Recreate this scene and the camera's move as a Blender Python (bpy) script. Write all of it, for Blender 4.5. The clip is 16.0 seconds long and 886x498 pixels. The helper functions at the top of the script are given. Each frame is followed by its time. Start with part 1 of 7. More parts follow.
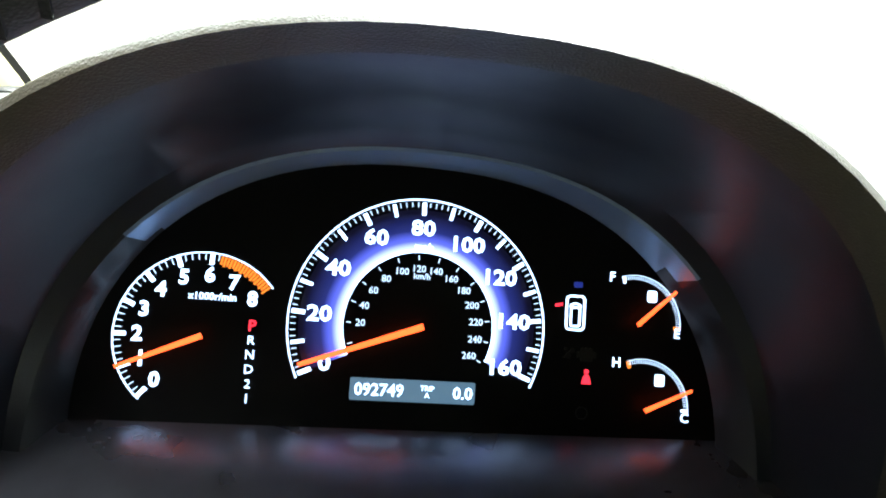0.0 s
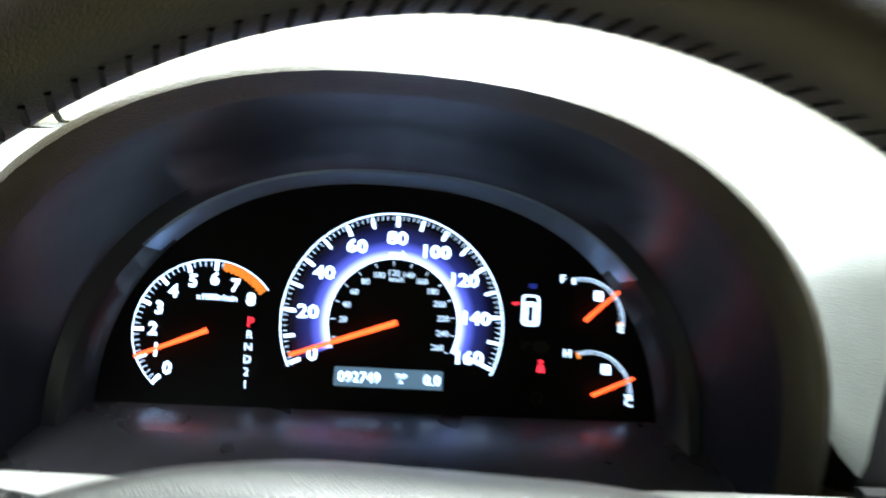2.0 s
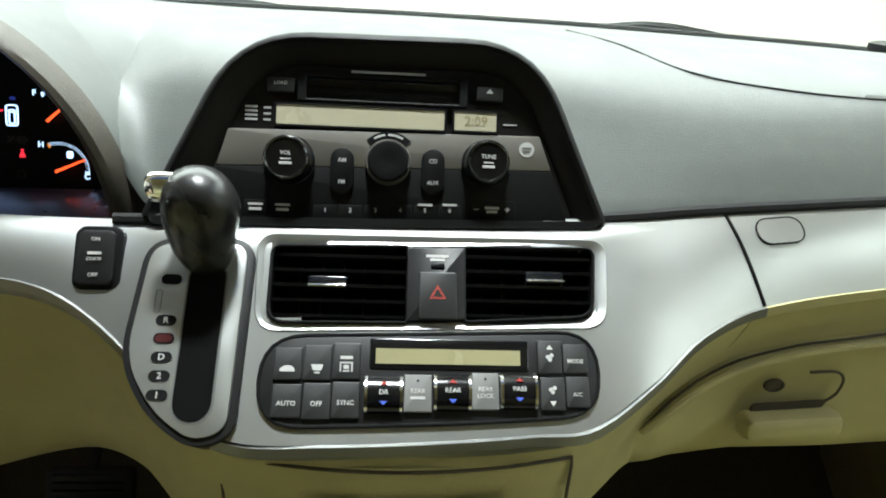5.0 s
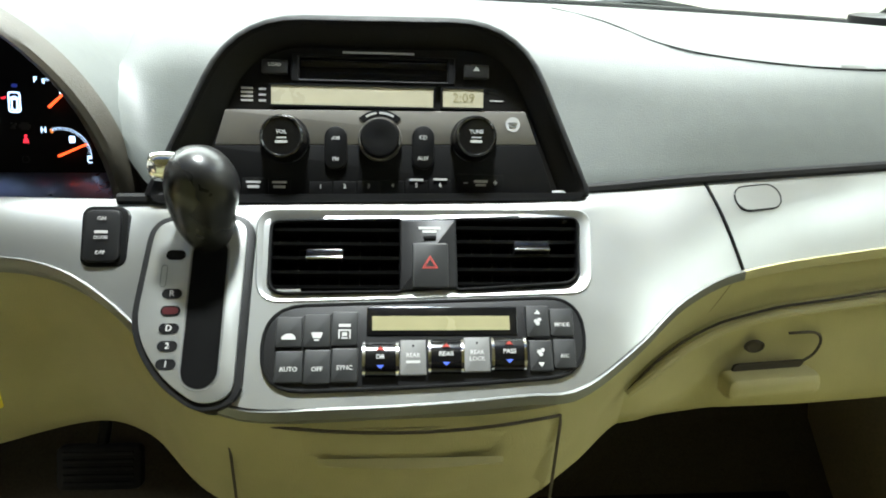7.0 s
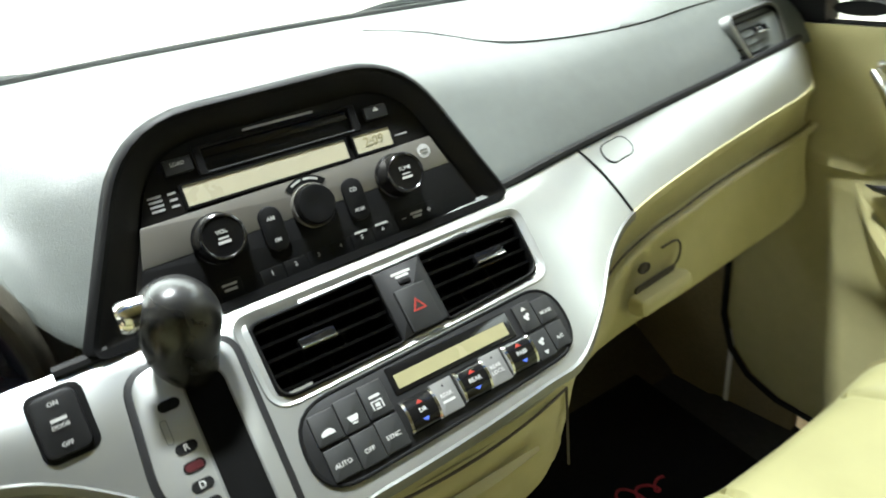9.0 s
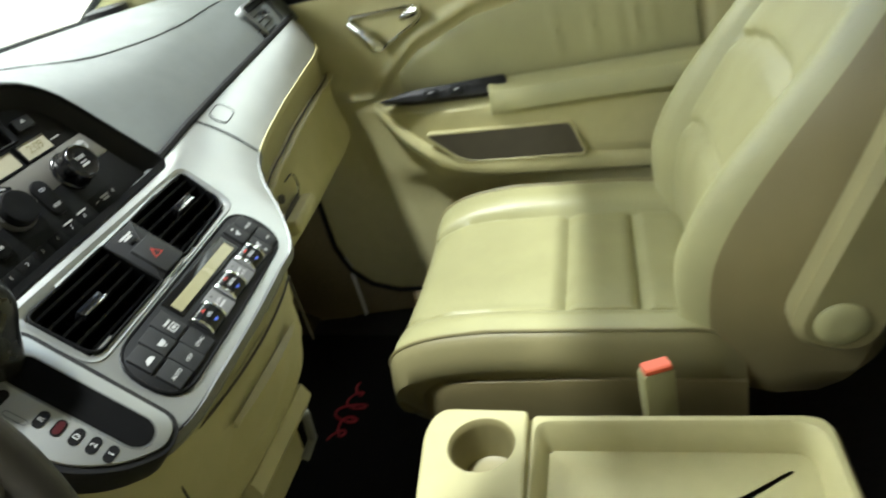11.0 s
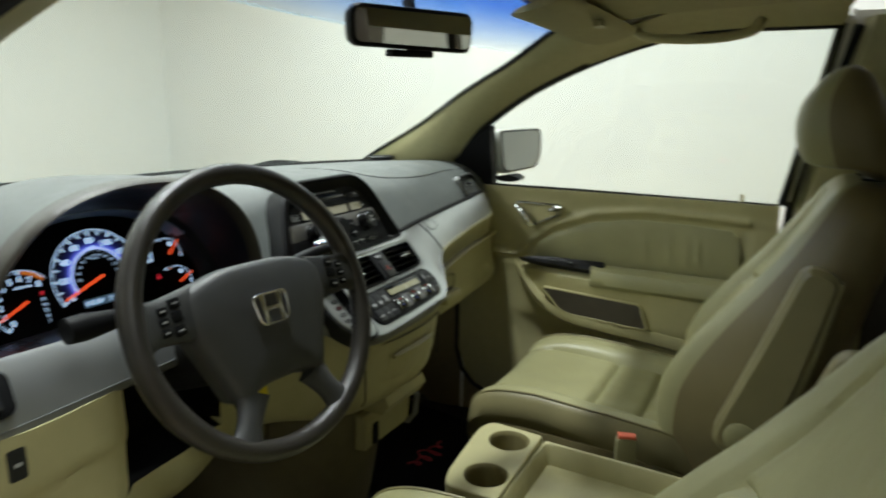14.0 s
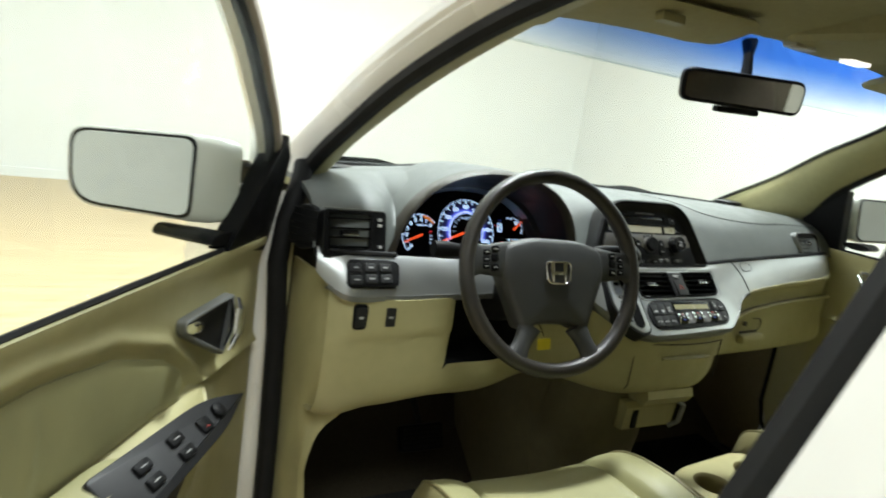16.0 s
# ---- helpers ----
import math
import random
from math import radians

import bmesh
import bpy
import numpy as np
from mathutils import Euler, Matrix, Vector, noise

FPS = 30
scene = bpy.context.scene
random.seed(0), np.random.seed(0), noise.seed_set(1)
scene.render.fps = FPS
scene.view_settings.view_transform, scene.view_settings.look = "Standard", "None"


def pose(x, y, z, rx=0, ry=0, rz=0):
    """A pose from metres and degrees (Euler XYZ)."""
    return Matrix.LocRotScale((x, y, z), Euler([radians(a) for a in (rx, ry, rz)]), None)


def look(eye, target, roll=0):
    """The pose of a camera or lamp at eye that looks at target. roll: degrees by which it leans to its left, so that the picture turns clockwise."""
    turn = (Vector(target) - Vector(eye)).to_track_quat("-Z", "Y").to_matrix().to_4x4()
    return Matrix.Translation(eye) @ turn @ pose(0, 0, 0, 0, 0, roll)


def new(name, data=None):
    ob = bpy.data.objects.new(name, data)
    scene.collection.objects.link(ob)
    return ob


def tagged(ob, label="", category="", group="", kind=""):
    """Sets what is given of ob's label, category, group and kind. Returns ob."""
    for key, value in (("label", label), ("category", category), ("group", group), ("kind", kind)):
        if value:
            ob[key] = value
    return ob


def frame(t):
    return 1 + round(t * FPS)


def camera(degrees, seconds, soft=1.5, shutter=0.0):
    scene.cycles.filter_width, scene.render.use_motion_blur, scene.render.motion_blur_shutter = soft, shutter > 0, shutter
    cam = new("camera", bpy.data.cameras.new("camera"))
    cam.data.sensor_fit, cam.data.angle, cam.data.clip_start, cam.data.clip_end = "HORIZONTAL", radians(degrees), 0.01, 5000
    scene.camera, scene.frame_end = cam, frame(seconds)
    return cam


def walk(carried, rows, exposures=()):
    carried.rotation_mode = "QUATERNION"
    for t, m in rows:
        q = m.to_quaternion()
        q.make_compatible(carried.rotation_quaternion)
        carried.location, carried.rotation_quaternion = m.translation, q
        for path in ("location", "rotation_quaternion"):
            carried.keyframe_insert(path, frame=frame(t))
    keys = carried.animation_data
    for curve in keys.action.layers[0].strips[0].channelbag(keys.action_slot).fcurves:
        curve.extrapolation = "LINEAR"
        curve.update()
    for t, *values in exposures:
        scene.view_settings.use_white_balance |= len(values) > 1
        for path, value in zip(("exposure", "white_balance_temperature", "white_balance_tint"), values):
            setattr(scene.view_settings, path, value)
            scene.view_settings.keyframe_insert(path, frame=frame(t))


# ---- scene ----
cam = camera(67.4, 16.0, soft=1.9, shutter=0.5)
PATH = [
    (0, (-0.034, 0.2174, 1.2704), (0.209, 2.1533, 0.8335), 6.1),
    (0.5, (-0.033, 0.2196, 1.2665), (0.208, 2.1606, 0.8508), 5.9),
    (1, (-0.03, 0.2215, 1.2686), (0.201, 2.162, 0.8418), 5.8),
    (1.5, (-0.032, 0.2214, 1.2706), (0.193, 2.1612, 0.8368), 5.7),
    (2, (-0.013, 0.1549, 1.2730), (0.18, 2.1052, 0.9140), 5.2),
    (2.5, (0.067, 0.065, 1.294), (0.274, 2.017, 0.911), 4.9),
    (3, (0.138, -0.02, 1.314), (0.443, 1.901, 0.851), 4.6),
    (3.5, (0.241, -0.039, 1.337), (0.592, 1.838, 0.74), 4.3),
    (4, (0.356, -0.069, 1.345), (0.646, 1.788, 0.662), 3.0),
    (4.5, (0.417, -0.077, 1.331), (0.646, 1.767, 0.591), 2.9),
    (5, (0.45, -0.08, 1.329), (0.596, 1.736, 0.503), 3.6),
    (7.5, (0.453, -0.109, 1.333), (0.63, 1.682, 0.461), 1.8),
    (8, (0.41, -0.107, 1.341), (0.71, 1.669, 0.471), -1.3),
    (8.5, (0.369, -0.097, 1.355), (0.941, 1.598, 0.461), -5.5),
    (9, (0.27, -0.043, 1.373), (1.172, 1.491, 0.46), -6.9),
    (9.5, (0.234, -0.032, 1.382), (1.381, 1.312, 0.445), -11.7),
    (9.8, (0.2218, -0.0545, 1.3677), (1.5305, 1.1146, 0.4081), -15.55),
    (10, (0.182, -0.025, 1.35), (1.588, 0.926, 0.292), -17.2),
    (10.2, (0.1473, -0.0426, 1.3419), (1.5444, 0.7786, 0.1698), -19.62),
    (12.3, (-0.3179, -0.0745, 1.3643), (1.6221, -0.1083, 0.8794), -4.62),
    (12.5, (-0.379, -0.08, 1.367), (1.573, -0.083, 0.932), -4.5),
    (13, (-0.486, -0.163, 1.379), (1.467, 0.047, 1.005), -3.8),
    (13.5, (-0.583, -0.247, 1.391), (1.301, 0.265, 0.958), -1.4),
    (14, (-0.594, -0.319, 1.399), (1.136, 0.593, 0.978), 0.9),
    (14.5, (-0.593, -0.4, 1.408), (0.909, 0.851, 0.985), 3.0),
    (15, (-0.639, -0.439, 1.405), (0.7, 0.973, 0.945), 5.3),
    (15.5, (-0.711, -0.508, 1.397), (0.479, 1.034, 0.943), 7.6),
    (16, (-0.738, -0.653, 1.405), (0.229, 1.048, 0.989), 8.9),
]
walk(cam, [(t, look(eye, target, roll)) for t, eye, target, roll in PATH],
     [(0, 0.3), (1.5, 0.3), (2.5, 0.25), (3.0, 0.0), (3.5, -0.6), (4.0, -0.75), (4.5, -0.7), (5.0, -0.42), (7.5, 0.02), (9, 0.10), (10, 0.0), (12.5, -1.03), (13.5, -1.45), (14.3, -1.4), (15, -1.15), (16, -0.95)])

# ---- world and light ----
world = bpy.data.worlds.new("world")
scene.world = world
world.use_nodes = True
world.node_tree.nodes["Background"].inputs[0].default_value = (0.9, 0.95, 1.0, 1)
world.node_tree.nodes["Background"].inputs[1].default_value = 0.05


def studio_lamp(x, y, z, sx, sy, watts):
    data = bpy.data.lights.new("unseen_lamp", "AREA")
    data.shape, data.size, data.size_y, data.energy = "RECTANGLE", sx, sy, watts
    data.color = (0.92, 1.0, 1.0)
    ob = new("unseen_lamp", data)
    ob.matrix_world = look((x, y, z), (x, y + 0.001, 0))
    return ob


# All four lamps are out of view; this one follows the seat's shadow edge.
studio_lamp(0.42, 0.80, 3.9, 0.35, 0.20, 330)
# added to light the walls and the glow through the windshield
studio_lamp(0.4, 3.4, 3.9, 9.0, 1.8, 1100)
# added to brighten the wall behind the passenger window
studio_lamp(4.6, 0.2, 3.9, 2.2, 5.0, 260)
# added fill for the open driver door
studio_lamp(-1.25, -2.1, 3.9, 1.2, 1.2, 160)


# ---- materials ----
def material(name, base, rough=0.5, metal=0.0, vary=0.08, scale=30.0, bump=0.0, bump_scale=400.0, coat=0.0, glow=None, power=0.0, spec=0.5, crease=0.0):
    m = bpy.data.materials.new(name)
    m.use_nodes = True
    nt = m.node_tree
    b = nt.nodes["Principled BSDF"]
    b.inputs["Roughness"].default_value = rough
    b.inputs["Metallic"].default_value = metal
    b.inputs["Coat Weight"].default_value = coat
    b.inputs["Specular IOR Level"].default_value = spec
    b.inputs["Base Color"].default_value = (*base, 1)
    if glow:
        b.inputs["Emission Color"].default_value = (*glow, 1)
        b.inputs["Emission Strength"].default_value = power
    if vary > 0 or bump > 0:
        co = nt.nodes.new("ShaderNodeTexCoord")
    if vary > 0:
        n1 = nt.nodes.new("ShaderNodeTexNoise")
        n1.inputs["Scale"].default_value, n1.inputs["Detail"].default_value = scale, 6
        nt.links.new(co.outputs["Object"], n1.inputs["Vector"])
        ramp = nt.nodes.new("ShaderNodeMapRange")
        ramp.inputs[1].default_value, ramp.inputs[2].default_value = 0.25, 0.75
        ramp.inputs[3].default_value, ramp.inputs[4].default_value = 1 - vary, 1 + vary
        nt.links.new(n1.outputs[0], ramp.inputs[0])
        mix = nt.nodes.new("ShaderNodeVectorMath")
        mix.operation = "SCALE"
        mix.inputs[0].default_value = base
        nt.links.new(ramp.outputs[0], mix.inputs["Scale"])
        nt.links.new(mix.outputs[0], b.inputs["Base Color"])
        r2 = nt.nodes.new("ShaderNodeMapRange")
        r2.inputs[1].default_value, r2.inputs[2].default_value = 0.3, 0.7
        r2.inputs[3].default_value, r2.inputs[4].default_value = max(0.02, rough - 0.06), min(1, rough + 0.06)
        n3 = nt.nodes.new("ShaderNodeTexNoise")
        n3.inputs["Scale"].default_value, n3.inputs["Detail"].default_value = scale * 0.37, 4
        nt.links.new(co.outputs["Object"], n3.inputs["Vector"])
        nt.links.new(n3.outputs[0], r2.inputs[0])
        nt.links.new(r2.outputs[0], b.inputs["Roughness"])
    if bump > 0:
        n2 = nt.nodes.new("ShaderNodeTexVoronoi")
        n2.inputs["Scale"].default_value = bump_scale
        nt.links.new(co.outputs["Object"], n2.inputs["Vector"])
        bp = nt.nodes.new("ShaderNodeBump")
        bp.inputs["Strength"].default_value, bp.inputs["Distance"].default_value = bump, 0.0008
        nt.links.new(n2.outputs["Distance"], bp.inputs["Height"])
        nt.links.new(bp.outputs[0], b.inputs["Normal"])
        if crease > 0:
            n4, b4 = nt.nodes.new("ShaderNodeTexNoise"), nt.nodes.new("ShaderNodeBump")
            n4.inputs["Scale"].default_value, n4.inputs["Detail"].default_value, n4.inputs["Distortion"].default_value = 16, 3, 0.8
            nt.links.new(co.outputs["Object"], n4.inputs["Vector"])
            b4.inputs["Strength"].default_value, b4.inputs["Distance"].default_value = crease, 0.012
            nt.links.new(n4.outputs[0], b4.inputs["Height"])
            nt.links.new(b4.outputs[0], bp.inputs["Normal"])
    return m


def glass(name, tint, gloss=0.06, band=None):
    m = bpy.data.materials.new(name)
    m.use_nodes = True
    nt = m.node_tree
    nt.nodes.remove(nt.nodes["Principled BSDF"])
    tr, gl, mx = (nt.nodes.new("ShaderNode" + k) for k in ("BsdfTransparent", "BsdfGlossy", "MixShader"))
    tr.inputs[0].default_value = (*tint, 1)
    gl.inputs["Roughness"].default_value = 0.02
    if band:
        co, sp, mp, mc = (nt.nodes.new("ShaderNode" + k) for k in ("TexCoord", "SeparateXYZ", "MapRange", "Mix"))
        mc.data_type = "RGBA"
        nt.links.new(co.outputs["Object"], sp.inputs[0])
        nt.links.new(sp.outputs[2], mp.inputs[0])
        mp.inputs[1].default_value, mp.inputs[2].default_value = band
        mc.inputs[6].default_value, mc.inputs[7].default_value = (0.93, 0.96, 0.94, 1), (*tint, 1)
        nt.links.new(mp.outputs[0], mc.inputs[0])
        nt.links.new(mc.outputs[2], tr.inputs[0])
    mx.inputs[0].default_value = gloss
    nt.links.new(tr.outputs[0], mx.inputs[1])
    nt.links.new(gl.outputs[0], mx.inputs[2])
    nt.links.new(mx.outputs[0], nt.nodes["Material Output"].inputs[0])
    return m


PAD = material("soft_grey_dash_plastic", (0.112, 0.123, 0.115), 0.5, vary=0.05, scale=60, bump=0.22, bump_scale=900)
HOOD = material("dark_hood_plastic", (0.052, 0.046, 0.034), 0.42, vary=0.1, scale=50, bump=0.3, bump_scale=900)
SILVER = material("silver_painted_plastic", (0.43, 0.442, 0.432), 0.38, 0.85, vary=0.03, scale=25, bump=0.06, bump_scale=1500)
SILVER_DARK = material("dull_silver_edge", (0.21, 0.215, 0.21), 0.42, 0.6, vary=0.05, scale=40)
BEIGE = material("beige_hard_plastic", (0.415, 0.380, 0.192), 0.5, vary=0.05, scale=35, bump=0.35, bump_scale=900)
LEATHER = material("cream_leather", (0.295, 0.280, 0.140), 0.42, vary=0.07, scale=14, bump=0.3, bump_scale=700, crease=0.10)
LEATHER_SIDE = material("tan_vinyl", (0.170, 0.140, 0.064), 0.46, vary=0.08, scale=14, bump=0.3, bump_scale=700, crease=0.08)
HEADLINER = material("woven_beige_headliner", (0.34, 0.315, 0.17), 0.9, vary=0.06, scale=90, bump=0.6, bump_scale=1200)
PILLAR = material("beige_pillar_trim", (0.37, 0.345, 0.175), 0.6, vary=0.05, scale=60, bump=0.4, bump_scale=1100)
BLACK = material("black_plastic", (0.0045, 0.0045, 0.0048), 0.48, vary=0.15, scale=60, bump=0.1, bump_scale=1000, spec=0.16)
BLACK_GLOSS = material("gloss_black_plastic", (0.005, 0.005, 0.0055), 0.16, vary=0.1, scale=40)
CHARCOAL = material("charcoal_plastic", (0.011, 0.011, 0.0115), 0.45, vary=0.1, scale=60, bump=0.1, bump_scale=1000, spec=0.25)
BUTTON = material("dark_grey_button", (0.017, 0.0175, 0.0175), 0.5, vary=0.1, scale=80, spec=0.3)
WHEEL = material("worn_dark_wheel_leather", (0.025, 0.022, 0.018), 0.33, vary=0.15, scale=30, bump=0.22, bump_scale=1600)
HUB = material("charcoal_wheel_hub_plastic", (0.040, 0.041, 0.041), 0.40, vary=0.08, scale=40, bump=0.25, bump_scale=1700)
CHROME = material("polished_chrome", (0.85, 0.85, 0.84), 0.12, 1.0, vary=0.02, scale=30)
RUBBER = material("black_rubber_seal", (0.008, 0.008, 0.008), 0.7, vary=0.15, scale=50, spec=0.25)
PAINT = material("white_car_paint", (0.80, 0.79, 0.75), 0.25, vary=0.015, scale=8, coat=0.6)
CARPET = material("dark_carpet", (0.011, 0.0105, 0.010), 0.95, vary=0.4, scale=220, bump=0.9, bump_scale=700)
RED_THREAD = material("red_embroidery", (0.35, 0.02, 0.03), 0.8, vary=0.1)
RED_PLASTIC = material("red_button_plastic", (0.75, 0.13, 0.06), 0.4, vary=0.05)
LCD = material("pale_lcd", (0.40, 0.37, 0.27), 0.3, vary=0.04, scale=60)
LCD_DIM = material("olive_lcd", (0.25, 0.23, 0.13), 0.25, vary=0.04, scale=60)
LEGEND = material("printed_white_legend", (0.42, 0.42, 0.41), 0.5, vary=0.0)
LEGEND_RED = material("printed_red_legend", (0.34, 0.03, 0.02), 0.5, vary=0.0)
LEGEND_BLUE = material("printed_blue_legend", (0.05, 0.10, 0.5), 0.5, vary=0.0)
FACE = material("black_gauge_face", (0.002, 0.002, 0.0025), 0.6, vary=0.1, scale=60, spec=0.12)
# Near-black stands in for shade inside vents, gear slot and column gap.
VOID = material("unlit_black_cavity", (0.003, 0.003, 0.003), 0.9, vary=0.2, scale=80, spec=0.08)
G_WHITE = material("lit_white_marking", (0.2, 0.3, 0.5), 0.5, vary=0.0, glow=(0.48, 0.70, 1.0), power=3.6)
G_SOFT = material("lit_dim_marking", (0.15, 0.22, 0.35), 0.5, vary=0.0, glow=(0.50, 0.72, 1.0), power=1.7)
G_ORANGE = material("lit_orange_needle", (0.8, 0.3, 0.1), 0.5, vary=0.0, glow=(1.0, 0.085, 0.018), power=3.4)
G_AMBER = material("lit_amber_marking", (0.8, 0.3, 0.05), 0.5, vary=0.0, glow=(1.0, 0.26, 0.03), power=1.2)
G_RED = material("lit_red_lamp", (0.8, 0.05, 0.05), 0.5, vary=0.0, glow=(1.0, 0.03, 0.06), power=1.8)
G_BLUE = material("lit_blue_lamp", (0.05, 0.1, 0.5), 0.5, vary=0.0, glow=(0.03, 0.06, 0.7), power=0.25)
G_LCD = material("lit_blue_grey_lcd", (0.1, 0.15, 0.2), 0.4, vary=0.0, glow=(0.10, 0.20, 0.30), power=0.8)
MIRROR = material("mirror_glass", (0.85, 0.87, 0.86), 0.02, 1.0, vary=0.0)
GLASS = glass("clear_window_glass", (0.93, 0.96, 0.94))
GLASS_DARK = glass("tinted_window_glass", (0.92, 0.93, 0.89))
GLASS_BLUE = glass("blue_shade_band_glass", (0.20, 0.40, 0.80), band=(1.530, 1.605))
WALL = material("white_studio_wall", (0.80, 0.82, 0.82), 0.8, vary=0.02, scale=1.2)
# The ceiling is never in view; its grey only lowers the bounced light.
CEILING = material("grey_studio_ceiling", (0.30, 0.30, 0.30), 0.9, vary=0.03, scale=1.5)
DARKTRIM = material("shaded_brown_trim", (0.06, 0.05, 0.035), 0.7, vary=0.12, scale=50)


def ring_glow():
    m = bpy.data.materials.new("blue_ring_glow")
    m.use_nodes = True
    nt = m.node_tree
    b = nt.nodes["Principled BSDF"]
    b.inputs["Base Color"].default_value = (0.01, 0.01, 0.02, 1)
    co = nt.nodes.new("ShaderNodeTexCoord")
    ln = nt.nodes.new("ShaderNodeVectorMath")
    ln.operation = "LENGTH"
    nt.links.new(co.outputs["Object"], ln.inputs[0])
    rp = nt.nodes.new("ShaderNodeValToRGB")
    mp = nt.nodes.new("ShaderNodeMapRange")
    mp.inputs[1].default_value, mp.inputs[2].default_value = 0.0405, 0.062
    nt.links.new(ln.outputs["Value"], mp.inputs[0])
    nt.links.new(mp.outputs[0], rp.inputs[0])
    e = rp.color_ramp.elements
    e[0].position, e[0].color = 0.0, (0.95, 1.0, 1.6, 1)
    e[1].position, e[1].color = 1.0, (0.0, 0.0, 0.004, 1)
    for p, c in ((0.09, (0.32, 0.42, 1.15, 1)), (0.28, (0.05, 0.07, 0.42, 1)), (0.55, (0.006, 0.010, 0.07, 1))):
        k = e.new(p)
        k.color = c
    nt.links.new(rp.outputs[0], b.inputs["Emission Color"])
    b.inputs["Emission Strength"].default_value = 2.6
    return m


G_RING = ring_glow()
# Faint blue in the black base stands for the gauges' glow.
SHROUD = material("satin_black_shroud", (0.012, 0.014, 0.021), 0.36, vary=0.1, scale=60, bump=0.1, bump_scale=1400)
SILL = material("glossy_black_sill", (0.17, 0.17, 0.20), 0.30, 0.75, vary=0.1, scale=60)
# Blue-grey colour stands for gauge light caught on the bezel.
BEZEL = material("glow_tinted_bezel", (0.30, 0.40, 0.58), 0.34, 0.65, vary=0.05, scale=40)
YELLOW_TAG = material("yellow_paper_tag", (0.75, 0.62, 0.03), 0.6, vary=0.05)
# The tunnel's beige is lowered to a dull tan to hold its shade.
TUNNEL = material("shaded_tan_plastic", (0.150, 0.128, 0.066), 0.6, vary=0.08, scale=40, bump=0.35, bump_scale=900)
KICK = material("brown_kick_carpet", (0.21, 0.170, 0.092), 0.9, vary=0.15, scale=200, bump=0.6, bump_scale=700)


# ---- mesh helpers ----
class Frame:
    """A plane of its own: u to the right, v up, w towards the viewer."""

    def __init__(self, o, u, v):
        self.o, self.u = Vector(o), Vector(u).normalized()
        v = Vector(v)
        self.v = (v - self.u * v.dot(self.u)).normalized()
        self.n = self.u.cross(self.v)

    def p(self, u, v, w=0.0):
        return self.o + self.u * u + self.v * v + self.n * w

    def m(self):
        return Matrix((( *[self.u[i] for i in (0,)], self.v[0], self.n[0], self.o[0]), (self.u[1], self.v[1], self.n[1], self.o[1]), (self.u[2], self.v[2], self.n[2], self.o[2]), (0, 0, 0, 1)))

    def moved(self, u, v, w=0.0, turn=0.0):
        c, s = math.cos(turn), math.sin(turn)
        return Frame(self.p(u, v, w), self.u * c + self.v * s, self.v * c - self.u * s)


def thing(name, at, label, category, group="", kind=""):
    ob = new(name)
    ob.empty_display_size = 0.05
    ob.location = at
    return tagged(ob, label, category, group, kind)


def two_tone(ob, mat, test):
    """Gives the faces that pass the test a second material."""
    ob.data.materials.append(mat)
    for f in ob.data.polygons:
        if test(f.normal, f.center):
            f.material_index = 1


def by_column(ob, mat, n, test):
    """Gives the columns of a skinned loft, n faces a ring, that pass the test a second material."""
    ob.data.materials.append(mat)
    for f in ob.data.polygons:
        if len(f.vertices) == 4 and test(f.index % n):
            f.material_index = 1


def part(name, bm, mat, parent=None, label="", smooth=True, local=None):
    """Links a bmesh, in world places, as one mesh under its parent."""
    bmesh.ops.recalc_face_normals(bm, faces=bm.faces)
    me = bpy.data.meshes.new(name)
    m = Matrix.Translation(local.o) if isinstance(local, Frame) else Matrix.Identity(4)
    if isinstance(local, Frame):
        m = local.m()
        bm.transform(m.inverted())
    bm.to_mesh(me)
    bm.free()
    me.materials.append(mat)
    if smooth:
        for f in me.polygons:
            f.use_smooth = True
        me.set_sharp_from_angle(angle=radians(38))
    ob = new(name, me)
    if parent:
        base = Matrix.Identity(4)
        q = parent
        while q:
            base = q.matrix_basis @ base if q.parent is None else q.matrix_basis @ base
            q = q.parent
        ob.parent = parent
        ob.matrix_basis = base.inverted() @ m
    else:
        ob.matrix_basis = m
    if label:
        ob["label"] = label
    return ob


def rings(bm, loops, close=True, cap=True):
    """Skins loops of equal length; close joins each loop's ends; cap closes the first and last."""
    rows = [[bm.verts.new(p) for p in lp] for lp in loops]
    n = len(rows[0])
    for a, b in zip(rows, rows[1:]):
        for i in range(n if close else n - 1):
            j = (i + 1) % n
            try:
                bm.faces.new((a[i], a[j], b[j], b[i]))
            except ValueError:
                pass
    if cap and close:
        for r in (rows[0], rows[-1]):
            try:
                bm.faces.new(r)
            except ValueError:
                pass
    return rows


def loft(loops, close=True, cap=True):
    bm = bmesh.new()
    rings(bm, loops, close, cap)
    return bm


def rrect(cx, cy, w, h, r=0.0, n=4):
    """A rounded rectangle as a list of (u, v)."""
    r = min(r, w / 2 - 1e-5, h / 2 - 1e-5)
    if r <= 0:
        return [(cx + a * w / 2, cy + b * h / 2) for a, b in ((-1, -1), (1, -1), (1, 1), (-1, 1))]
    out = []
    for a, b, t0 in ((1, -1, -90), (1, 1, 0), (-1, 1, 90), (-1, -1, 180)):
        for i in range(n + 1):
            t = radians(t0 + 90 * i / n)
            out.append((cx + a * (w / 2 - r) + r * math.cos(t), cy + b * (h / 2 - r) + r * math.sin(t)))
    return out


def circle(cx, cy, r, n=32, ry=None):
    return [(cx + r * math.cos(2 * math.pi * i / n), cy + (ry or r) * math.sin(2 * math.pi * i / n)) for i in range(n)]


